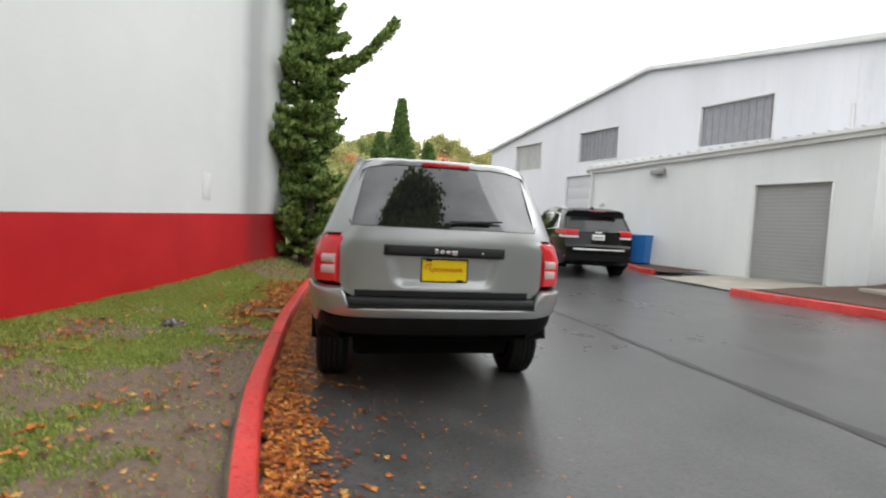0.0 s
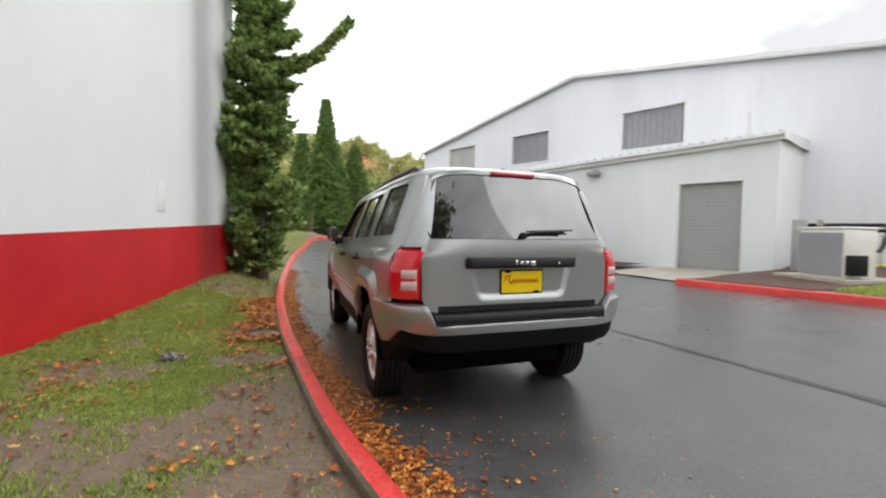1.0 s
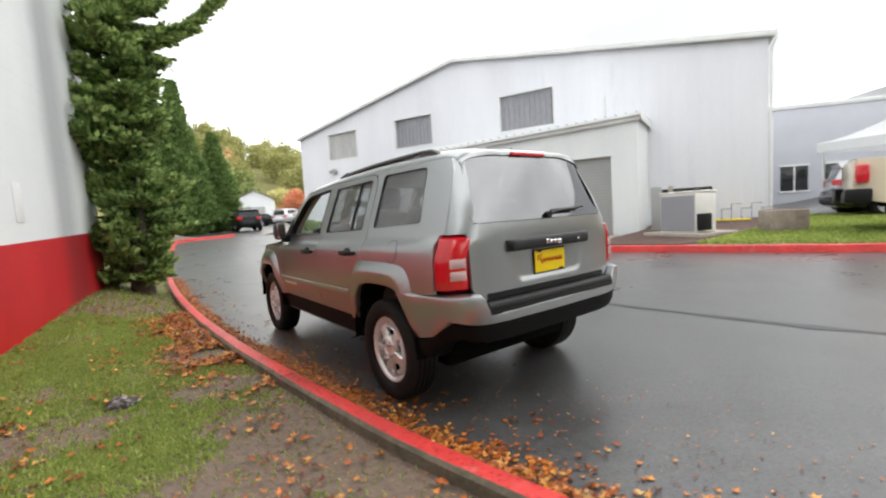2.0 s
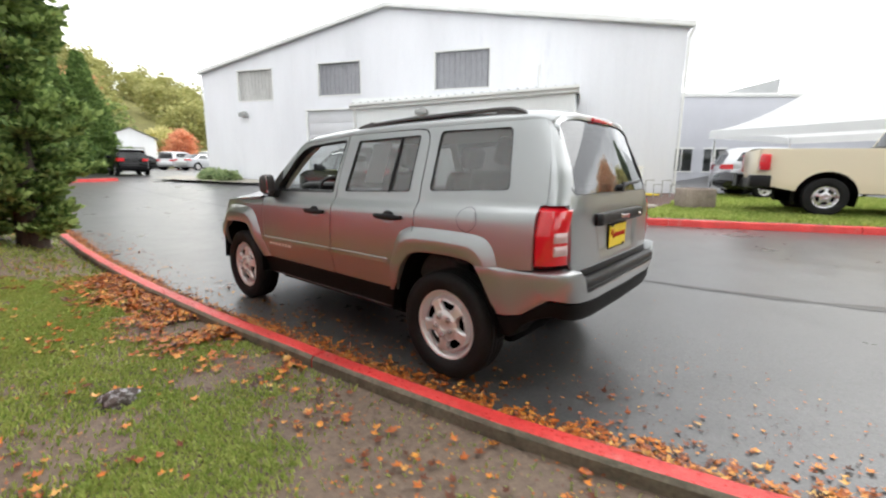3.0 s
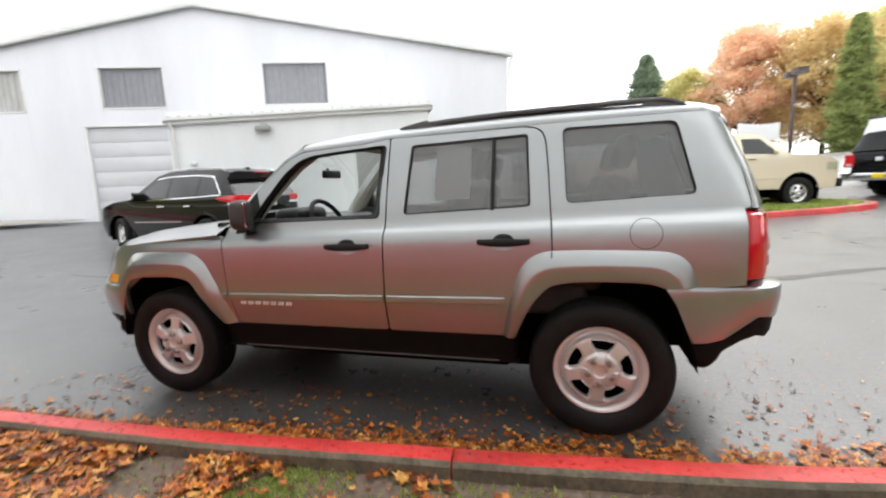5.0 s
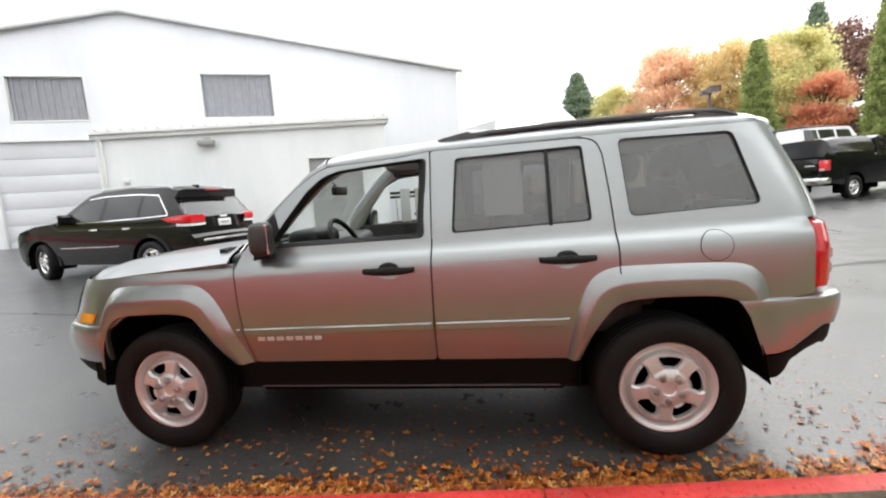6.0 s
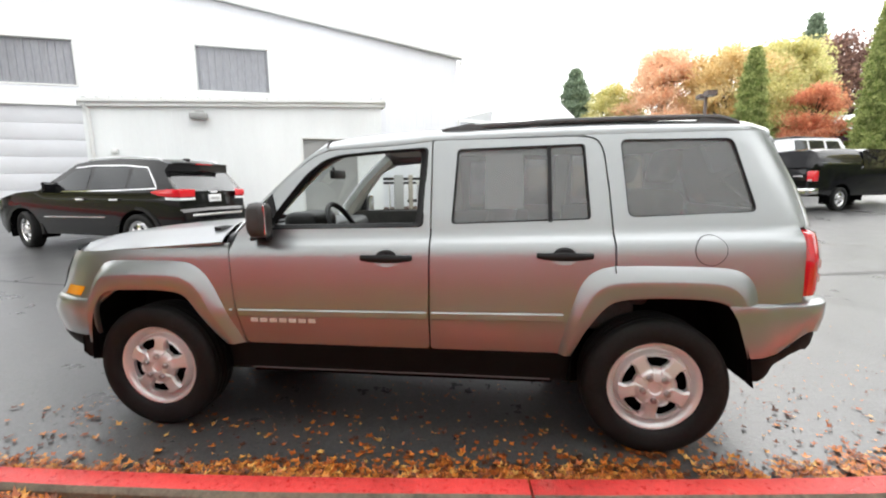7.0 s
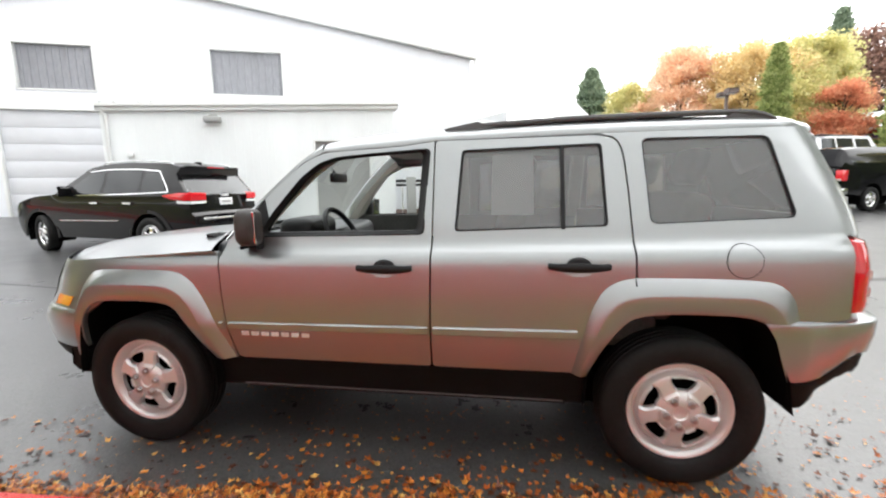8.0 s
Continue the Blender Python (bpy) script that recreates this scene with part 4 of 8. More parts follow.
def wheel(top, x, y, z, sign, r=0.345, w=0.215, rim=0.226, label="silver five-spoke steel wheel with a black tyre", steel=None, name="wheel", steer=0.0, turn=17.0):
    """A wheel on its axle; sign: the side of the car to which its face looks."""
    wh = new(name)
    wh.parent = top
    wh["label"] = label
    wh.matrix_basis = pose(x, y, z, 0, 0, (0 if sign > 0 else 180) + steer) @ pose(0, 0, 0, turn, 0, 0)
    bm = bmesh.new()
    h = w / 2
    prof = [(h * 0.55, rim - 0.006), (h * 0.82, rim + 0.004), (h * 0.92, rim + 0.016), (h * 0.99, rim + 0.045), (h, rim + (r - rim) * 0.55), (h * 0.93, r - 0.022), (h * 0.80, r - 0.006)]
    for g in (0.62, 0.28, -0.06, -0.40):
        prof += [(h * g, r), (h * (g - 0.03), r - 0.009), (h * (g - 0.09), r - 0.009), (h * (g - 0.12), r)]
    prof += [(-h * 0.80, r - 0.006), (-h * 0.95, r - 0.03), (-h, rim + 0.05), (-h * 0.85, rim)]
    lathe(bm, prof, "x", 56)
    part("tyre", bm, M_RUBBER, wh)
    bm = bmesh.new()
    # rim face: rings of quads with five openings between the spokes
    k = rim / 0.226
    rings = [(0.012, 0.030), (0.028, 0.032), (0.034, 0.038), (0.060, 0.038), (0.082, 0.037), (0.090, 0.030), (0.098, 0.027), (0.104, 0.027), (0.116, 0.026), (0.130, 0.025), (0.143, 0.024), (0.156, 0.022), (0.164, 0.021), (0.170, 0.018), (0.174, 0.006), (0.178, -0.018), (0.187, -0.022), (0.193, -0.006), (0.203, 0.012), (0.214, 0.021), (0.222, 0.022), (0.227, 0.014), (0.226, -0.03)]
    n = 90
    hub = h * 0.52
    grid = []
    for rr, dx in rings:
        row = []
        # half the opening's angle at this radius; its sides fall on the fifth line from the sector's middle
        hw = radians(float(np.interp(rr, [0.05, 0.102, 0.112, 0.146, 0.157, 0.2], [18, 13, 18.0, 22.5, 19, 20])))
        for i in range(n):
            k18 = i % 18 - 9
            off = hw * k18 / 5 if abs(k18) <= 5 else math.copysign(hw + (radians(36) - hw) * (abs(k18) - 5) / 4, k18)
            t = radians(72) * (i // 18) + radians(36) + off
            lip = 0.011 if 0.095 < rr < 0.165 and 4 < abs(k18) < 6 or rr in (0.098, 0.164) and abs(k18) < 6 else 0.0
            dent = lip + (0.009 if rr < 0.095 and rr > 0.07 and abs(k18) < 5 else 0.0)
            row.append(bm.verts.new((hub + (dx - dent) * k, rr * k * math.cos(t), rr * k * math.sin(t))))
        grid.append(row)
    for j in range(len(rings) - 1):
        rm = (rings[j][0] + rings[j + 1][0]) / 2
        for i in range(n):
            if 0.104 < rm < 0.156 and -5 <= i % 18 - 9 < 5:
                continue
            bm.faces.new((grid[j][i], grid[j][(i + 1) % n], grid[j + 1][(i + 1) % n], grid[j + 1][i]))
    bm.faces.new(grid[0][::-1])
    edges = [e for e in bm.edges if e.is_boundary and 0.09 * k < Vector(e.verts[0].co.yz).length < 0.175 * k]
    ext = bmesh.ops.extrude_edge_only(bm, edges=edges)["geom"]
    bmesh.ops.translate(bm, vec=(-0.022, 0, 0), verts=[v for v in ext if isinstance(v, bmesh.types.BMVert)])
    rim_ob = part("rim", bm, steel or M_STEEL, wh)
    for i in range(5):
        t = 2 * math.pi * i / 5
        bm = bmesh.new()
        lathe(bm, [(hub + 0.012, 0.0165 * k), (hub + 0.048 * k, 0.0165 * k), (hub + 0.057 * k, 0.011 * k), (hub + 0.059 * k, 0.0005)], "x", 8, (0, 0.060 * k * math.cos(t), 0.060 * k * math.sin(t)))
        part("lug_nut", bm, M_LUG, rim_ob)
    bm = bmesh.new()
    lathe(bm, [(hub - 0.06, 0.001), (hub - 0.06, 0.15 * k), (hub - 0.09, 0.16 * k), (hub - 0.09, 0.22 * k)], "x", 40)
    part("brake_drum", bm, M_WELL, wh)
    return wh


def flare(outer, inner, s, n=46, lift=0.035):
    o, i = resample(soften(outer), n), resample(soften(inner), n)
    rows = []
    for t, d in ((0.0, -0.002), (0.03, 0.002), (0.20, lift * 0.47), (0.42, lift - 0.001), (0.48, lift + 0.001), (0.72, lift - 0.003), (0.94, lift - 0.010), (0.98, lift - 0.014), (1.0, lift - 0.022)):
        row = []
        for a, b in zip(o, i):
            p = a.lerp(b, t)
            row.append(Vector((s * (side_x(p.x, p.y) + d), p.x, p.y)))
        rows.append(row)
    rows.append([Vector((v.x - s * 0.022, v.y, v.z)) for v in rows[-1]])
    return strip_mesh(rows)


def seat(top, x, y, z, name="front_seat", wide=0.50, head=True):
    st = new(name)
    st.parent = top
    part("cushion", box(bmesh.new(), x - wide / 2, x + wide / 2, y - 0.25, y + 0.25, z - 0.14, z + 0.04, 0.05, 3), M_SEAT, st)
    part("backrest", box(bmesh.new(), -wide / 2, wide / 2, -0.07, 0.07, 0.0, 0.62, 0.055, 3, pose(x, y - 0.24, z, 16, 0, 0)), M_SEAT, st)
    if head:
        part("headrest", box(bmesh.new(), -0.13, 0.13, -0.05, 0.05, 0.66, 0.84, 0.04, 3, pose(x, y - 0.24, z, 16, 0, 0)), M_SEAT, st)


def grey_suv():
    top = thing("parked_suv", pose(0, 0, 0), "grey metallic boxy sport-utility car parked beside the red kerb", "car")
    for s, tag in ((-1, "left"), (1, "right")):
        surf = lambda y, z, s=s: (s * side_x(y, z), y, z)
        inw = (-s, 0, 0)
        glass_surf = lambda y, z, s=s: (s * (side_x(y, z) - 0.012), y, z)
        door = part("front_door", panel(bmesh.new(), rounded(FRONT_DOOR, [0.03, 0, 0, 0.03, 0, 0, 0.05, 0.04, 0, 0, 0.006, 0, 0.02]), surf, [rounded(FRONT_WIN, [0.03, 0.03, 0.03, 0, 0.03, 0.03, 0.03, 0.03])], 0.02, 0.02, inw), M_PAINT, top)
        rdoor = part("rear_door", panel(bmesh.new(), rounded(REAR_DOOR, [0.02, 0, 0.012, 0.05, 0.03, 0.03, 0, 0, 0, 0, 0, 0.02]), surf, [rounded(REAR_WIN, 0.022)], 0.02, 0.02, inw), M_PAINT, top)
        quarter = part("rear_quarter", panel(bmesh.new(), rounded(QUARTER, [0, 0, 0, 0.03, 0.03, 0.03, 0.02] + [0] * 11), surf, [rounded(QUARTER_WIN, 0.035)], 0.02, 0.02, inw), M_PAINT, top)
        fender = part("front_fender", panel(bmesh.new(), FENDER, surf, (), 0.02, 0.02, inw), M_PAINT, top)
        # black weather seals round the windows
        for owner, win, rr in ((door, FRONT_WIN, [0.03, 0.03, 0.03, 0, 0.03, 0.03, 0.03, 0.03]), (rdoor, REAR_WIN, 0.022), (quarter, QUARTER_WIN, 0.035)):
            loop = rounded(win, rr, 5)
            c = Vector((sum(p[0] for p in loop) / len(loop), sum(p[1] for p in loop) / len(loop)))
            rows = []
            for k, d in ((1.006, -0.004), (1.004, 0.002), (0.990, 0.002), (0.984, -0.006), (0.984, -0.018)) if owner is quarter else ((1.012, -0.004), (1.008, 0.003), (0.985, 0.003), (0.975, -0.004), (0.975, -0.018)) if owner is rdoor or s > 0 else ((1.012, -0.004), (1.008, 0.003), (0.985, 0.003), (0.955, -0.012), (0.92, -0.02), (0.92, -0.05)):
                rows.append([Vector((s * (side_x(*(c + (Vector(p) - c) * k)) + d), *(c + (Vector(p) - c) * k))) for p in loop])
            part("window_seal", strip_mesh(rows, True), M_DARK, owner)
        if s > 0:
            part("front_window", panel(bmesh.new(), FRONT_WIN, glass_surf, (), 0.08, 0), M_CLEAR, door).visible_shadow = False
        part("rear_window", panel(bmesh.new(), REAR_WIN, glass_surf, (), 0.08, 0), M_PRIV, rdoor, "dark tinted glass")
        part("quarter_window", panel(bmesh.new(), QUARTER_WIN, glass_surf, (), 0.08, 0), M_PRIV, quarter, "dark tinted glass")
        part("window_divider", strip_mesh([[Vector((s * (side_x(y, z) + d), y, z)) for z in (1.15, 1.25, 1.4, 1.515)] for y, d in ((0.507, -0.012), (0.507, 0.003), (0.525, 0.003), (0.525, -0.012))]), M_DARK, rdoor)
        # flares
        part("rear_flare", flare([(0.47, 0.507), (0.44, 0.66), (0.405, 0.797), (0.36, 0.90), (0.29, 0.945), (0.2, 0.958), (-0.22, 0.956), (-0.32, 0.942), (-0.37, 0.90), (-0.395, 0.845), (-0.404, 0.787)], [(0.406, 0.505), (0.398, 0.525), (0.341, 0.659), (0.268, 0.757), (0.215, 0.792), (0.07, 0.808), (-0.15, 0.807), (-0.225, 0.797), (-0.264, 0.781)], s), M_PAINT, top)
        part("flare_seam", strip_mesh([[Vector((s * (side_x(0.225, z) + d + 0.0012), 0.225 + q, z)) for z, d in ((0.952, 0.000), (0.925, 0.0135), (0.90, 0.022), (0.875, 0.0295), (0.84, 0.029), (0.80, 0.022), (0.775, 0.012))] for q in (-0.0028, 0.0028)]), M_SILL, top)
        part("front_flare", flare([(2.10, 0.507), (2.145, 0.63), (2.24, 0.86), (2.33, 0.94), (2.42, 0.955), (2.80, 0.95), (2.90, 0.93), (2.97, 0.84), (3.03, 0.68), (3.075, 0.49)], [(2.195, 0.505), (2.263, 0.584), (2.34, 0.72), (2.41, 0.798), (2.80, 0.792), (2.90, 0.757), (2.945, 0.67), (2.965, 0.58), (2.985, 0.45)], s), M_PAINT, top)
        # sill with its lower edge
        rows = []
        for z, d in ((0.507, -0.02), (0.505, 0.004), (0.47, 0.006), (0.40, 0.002), (0.372, 0.008), (0.360, 0.012), (0.348, 0.004), (0.34, -0.06)):
            rows.append([Vector((s * (HALF(z) + d), y, z)) for y in np.linspace(0.40, 2.22, 14)])
        part("sill", strip_mesh(rows), M_SILL, top)
        part("sill_edge", strip_mesh([[Vector((s * (HALF(0.36) + d), y, z)) for y in np.linspace(0.50, 2.08, 10)] for d, z in ((0.006, 0.366), (0.014, 0.364), (0.014, 0.357), (0.006, 0.354))]), M_RAIL, top)
        # side moulding in three lengths
        for owner, y0, y1 in ((fender, 2.128, 2.15), (door, 1.112, 2.10), (rdoor, 0.455, 1.086)):
            z = lambda y: 0.682 + (2.1 - y) * 0.010
            rows = [[Vector((s * (side_x(y, z(y) + q) + d), y, z(y) + q)) for y in np.linspace(y0, y1, 8)] for q, d in ((0.022, 0.0), (0.020, 0.009), (0.017, 0.0125), (-0.012, 0.0145), (-0.017, 0.011), (-0.020, 0.0))]
            bm = strip_mesh(rows)
            part("side_moulding", bm, M_PAINT, owner)
        # nameplate letters as plain bars, one for each
        if s < 0:
            for i in range(7):
                y0 = 2.04 - i * 0.052
                bm = box(bmesh.new(), s * (side_x(2, 0.65) + 0.004), s * side_x(2, 0.65), y0 - 0.040, y0, 0.634, 0.656, 0.002, 1)
                part("nameplate_bar", bm, M_BADGE, door)
        # handles
        for owner, y, z in ((door, 1.308, 0.977), (rdoor, 0.455, 0.996)):
            hd = new("door_handle")
            hd.parent = owner
            x = side_x(y, z)
            part("recess", panel(bmesh.new(), [(y + 0.07 * math.cos(t), z - 0.008 + 0.034 * math.sin(t)) for t in np.linspace(0, 6.0, 20)], lambda a, b, s=s, y=y, z=z: (s * (side_x(a, b) + 0.003 + 0.004 * (((a - y) / 0.07) ** 2 + ((b - z + 0.008) / 0.034) ** 2 - 1)), a, b), (), 0.02, 0), M_PAINT, hd)
            rows = [[Vector((s * (x + 0.012 + 0.022 * (1 - (q / 0.125) ** 4) + 0.010 * math.cos(t)), y + q, z + 0.021 * math.sin(t) * (1 - 0.4 * (q / 0.125) ** 2) + 0.002)) for t in np.linspace(0, 2 * math.pi, 11)[:-1]] for q in (-0.125, -0.118, -0.07, 0.0, 0.07, 0.118, 0.125)]
            bm = strip_mesh(rows, True)
            for ring in (rows[0], rows[-1]):
                bm.faces.new([bm.verts.new(p) for p in ring])
            part("grip", bm, M_DARK, hd)
            part("hood_cap", strip_mesh([[Vector((s * (side_x(y, z + 0.03) + d), y + 0.052 * k * math.cos(t), z + 0.010 + 0.032 * k * math.sin(t))) for t in np.linspace(0, math.pi, 13)] for k, d in ((1.0, -0.006), (0.97, 0.008), (0.75, 0.014), (0.0, 0.015))]), M_DARK, hd)
            for e in (-0.115, 0.115):
                part("handle_foot", box(bmesh.new(), s * (x + 0.022), s * (x - 0.004), y + e - 0.014, y + e + 0.014, z - 0.008, z + 0.016, 0.004), M_DARK, hd)
        # door mirror
        mr = new("door_mirror")
        mr.parent = door
        bm = bmesh.new()
        rows = []
        for xx, k in ((0.855, 0.72), (0.868, 0.96), (0.895, 1.0), (0.93, 0.97), (0.95, 0.82), (0.96, 0.6)) if s < 0 else ((0.80, 0.75), (0.825, 0.97), (0.88, 1.0), (0.945, 0.97), (0.97, 0.82), (0.98, 0.6)):
            rows.append([Vector((s * xx, 1.932 + 0.050 * k * (1 if math.cos(t) > 0 else 1.05) * math.copysign(abs(math.cos(t)) ** 0.55, math.cos(t)), 1.168 + 0.086 * k * math.copysign(abs(math.sin(t)) ** 0.5, math.sin(t)))) for t in np.linspace(0, 2 * math.pi, 25)[:-1]])
        vs = strip(bm, rows, True)
        bm.faces.new(vs[-1])
        bm.faces.new(vs[0][::-1])
        part("mirror_shell", bm, M_SHELL, mr, "black plastic shell")
        part("mirror_glass", box(bmesh.new(), *((-0.034, 0.034) if s < 0 else (-0.066, 0.066)), -0.005, 0.004, -0.070, 0.072, 0.002, 1, pose(-0.905 if s < 0 else 0.888, 1.894 if s < 0 else 1.881, 1.168, 0, 0, 14 if s < 0 else -4)), M_MIRROR, mr)
        part("mirror_arm", box(bmesh.new(), s * 0.775, s * 0.86, 1.92, 2.0, 1.07, 1.12, 0.012), M_DARK, mr)
        part("sail_plate", panel(bmesh.new(), [(2.06, 1.112), (1.95, 1.112), (1.90, 1.20), (1.935, 1.29)], lambda y, z, s=s: (s * (side_x(y, z) + 0.006), y, z), (), 0.05, 0.01, inw), M_DARK, mr)
        # corner pillar and tail lamp, wrapped round the corner
        rows = []
        for z in np.linspace(1.126, 1.568, 15):
            yd = float(np.interp(z, [1.118, 1.20, 1.38, 1.50, 1.60], [-0.632, -0.626, -0.594, -0.559, -0.515]))
            xt = float(np.interp(z, [1.118, 1.17, 1.53, 1.6], [0.640, 0.612, 0.535, 0.52]))
            a0, a1 = angle_at_y(yd, z), angle_at_x(xt, z)
            rows.append([Vector((s * p.x, p.y, p.z)) for p in (rear_wrap(a0 + (a1 - a0) * i / 14, z) for i in range(15))])
        part("rear_pillar", strip_mesh(rows), M_PAINT, top)
        lamp = new("tail_lamp")
        lamp.parent = top
        lamp["label"] = "red tail lamp with pale inserts"
        la, lb = angle_at_y(-0.60, 0.88), angle_at_x(0.672, 0.88)

        def lamp_pt(f, z, out, s=s, la=la, lb=lb):
            q = rear_wrap(la + (lb - la) * f, 0.88, out)
            k = min(1.0, max(0.0, (z - 0.97) / 0.15))
            return Vector((s * (q.x - 0.040 * k * k * (3 - 2 * k)), q.y, z))
        rows = []
        zs = np.linspace(0.795, 1.124, 14)
        for j, z in enumerate(zs):
            edge_z = min(j, 13 - j)
            rows.append([lamp_pt(i / 16, z, (-0.045 if min(i, 16 - i) == 0 or edge_z == 0 else 0.002 if min(i, 16 - i) == 1 or edge_z == 1 else 0.006)) for i in range(17)])
        part("red_lens", strip_mesh(rows), M_REDL, lamp)
        for z0, z1, f0, f1 in ((0.866, 0.926, 0.50, 0.93), (0.934, 0.994, 0.50, 0.93)):
            rows = [[lamp_pt(f0 + (f1 - f0) * i / 10, z, 0.011 if 0 < i < 10 and z not in (z0, z1) else 0.004) for i in range(11)] for z in np.linspace(z0, z1, 5)]
            part("pale_lens", strip_mesh(rows), M_PINKL, lamp)
        # round headlamp in the painted front, signal at the corner
        hl = new("headlamp")
        hl.parent = top
        ring = lambda r, o: [Vector((s * (0.545 + r * math.cos(t)), front_y(0.545 + r * math.cos(t), 0.865 + r * math.sin(t)) + o, 0.865 + r * math.sin(t))) for t in np.linspace(0, 2 * math.pi, 25)[:-1]]
        part("bezel", strip_mesh([ring(0.108, 0.002), ring(0.104, 0.012), ring(0.096, 0.012), ring(0.094, 0.0)], True), M_DARK, hl)
        part("reflector", strip_mesh([ring(0.095, 0.004), ring(0.06, 0.003), ring(0.025, 0.003), ring(0.001, 0.003)], True), M_CHROME, hl)
        part("lens", strip_mesh([ring(0.096, 0.008), ring(0.07, 0.016), ring(0.03, 0.019), ring(0.001, 0.02)], True), M_CLEAR, hl)
        part("turn_signal", strip_mesh([[Vector((s * p.x, p.y, p.z)) for p in (front_wrap(0.84 + 0.2 * i / 12, z, 0.008) for i in range(13))] for z in np.linspace(0.738, 0.79, 6)]), M_AMBER, hl)
        part("nose_side", strip_mesh([[Vector((s * p.x, p.y, p.z)) for p in (front_wrap(a, z, 0.001) for a in np.linspace(0.50, 1.14, 22))] for z in np.linspace(0.70, 0.975, 10)]), M_PAINT, top)
        # roof rail
        rail = new("roof_rail")
        rail.parent = top
        prof = [(0.0, 1.0), (0.8, 0.75), (1.0, 0.0), (0.8, -0.75), (0.0, -1.0), (-0.8, -0.75), (-1.0, 0.0), (-0.8, 0.75)]
        path = [(1.06, 1.606), (1.02, 1.618), (0.92, 1.634), (0.75, 1.648), (0.45, 1.660), (0.1, 1.664), (-0.2, 1.664), (-0.30, 1.660), (-0.345, 1.648), (-0.38, 1.628), (-0.40, 1.606)]
        rows = [[Vector((s * (0.575 + 0.022 * u), y, z - 0.014 * min(1.0, max(0.0, (z - 1.60) / 0.05)) + 0.014 * v)) for u, v in prof] for y, z in path]
        bm = strip_mesh(rows, True)
        part("bar", bm, M_RAIL, rail)
        for ya, yb, yc, yd in ((0.80, 0.90, 1.04, 1.06), (-0.16, -0.22, -0.35, -0.40)):
            rows = [[Vector((s * (0.575 + q), y, z)) for y, z in ((ya, 1.60), (yb, 1.646), (yc, 1.62), (yd, 1.60))] for q in (-0.021, 0.021)]
            bm = strip_mesh(rows)
            for r4 in rows:
                bm.faces.new([bm.verts.new(q) for q in r4])
            part("rail_foot", bm, M_RAIL, rail)
        # inner trims
        part("door_trim", box(bmesh.new(), s * 0.725, s * 0.762, 0.50, 2.1, 0.42, 1.115, 0.01), M_SEAT, top, "dark inner door trim")
        part("cargo_trim", box(bmesh.new(), s * 0.66, s * 0.70, -0.45, 0.24, 0.86, 1.16, 0.01), M_SEAT, top)
        for y, zt in ((1.10, 1.56), (0.25, 1.55)):
            part("pillar_trim", strip_mesh([[Vector((s * (side_x(y, z) - d), y + q, z)) for z in np.linspace(1.1, zt, 6)] for q, d in ((0.05, 0.025), (0.04, 0.05), (-0.04, 0.05), (-0.05, 0.025))]), M_TRIMI, top)
        # wheels with their dark housings
        wheel(top, s * 0.735, 0.0, 0.345, s, turn=-24.0)
        wheel(top, s * 0.735, 2.635, 0.345, s, turn=11.0)
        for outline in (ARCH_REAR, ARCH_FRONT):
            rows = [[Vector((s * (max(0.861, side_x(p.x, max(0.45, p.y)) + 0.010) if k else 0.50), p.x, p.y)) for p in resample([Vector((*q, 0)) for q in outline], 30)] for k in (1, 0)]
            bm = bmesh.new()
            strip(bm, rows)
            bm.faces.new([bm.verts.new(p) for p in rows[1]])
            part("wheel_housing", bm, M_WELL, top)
    # fuel flap, on the kerb side
    flap = part("fuel_flap", panel(bmesh.new(), [(-0.188 + 0.066 * math.cos(t), 1.028 + 0.066 * math.sin(t)) for t in np.linspace(0, 2 * math.pi, 33)[:-1]], lambda y, z: (-(side_x(y, z) + 0.003), y, z), (), 0.02, 0.006, (1, 0, 0)), M_PAINT, top)
    part("flap_ring", strip_mesh([[Vector((-(side_x(-0.188 + r * math.cos(t), 1.028 + r * math.sin(t)) + 0.0012), -0.188 + r * math.cos(t), 1.028 + r * math.sin(t))) for t in np.linspace(0, 2 * math.pi, 41)[:-1]] for r in (0.0668, 0.0695)], True), M_WELL, flap)
    part("flap_latch", lathe(bmesh.new(), [(-0.842, 0.001), (-0.842, 0.009), (-0.82, 0.011)], "x", 12, (0.0, -0.243, 1.026)), M_DARK, flap)
    # tailgate with a recess for the plate
    def gate(x, z):
        k = min(1.0, max(0.0, (0.385 - 0.06 * (1.0 - z) / 0.2 - abs(x)) / 0.06)) * min(1.0, max(0.0, (z - 0.79) / 0.055)) * (1.0 if z < 1.0 else max(0.0, 1 - (z - 1.0) / 0.01))
        return (x, rear_y(x, z) + 0.015 * k * k * (3 - 2 * k), z)
    tg = part("tailgate", panel(bmesh.new(), rounded([(-0.60, 0.735), (0.60, 0.735), (0.662, 0.80), (0.669, 1.10), (0.64, 1.176), (-0.64, 1.176), (-0.669, 1.10), (-0.662, 0.80)], 0.03), gate, (), 0.014, 0.02, (0, 1, 0)), M_PAINT, top)
    part("gate_pad", strip_mesh([[Vector((x, rear_y(x, z) - d, z)) for x in np.linspace(-0.57, 0.57, 20)] for z, d in ((0.775, 0.0), (0.772, 0.004), (0.738, 0.004), (0.735, 0.0))]), M_DARK, tg)
    glass_y = lambda x, z: -0.741 + (z - 1.18) * 0.37 + (0.06 + 0.17 * (z - 1.18)) * x * x + 0.05 * x ** 4
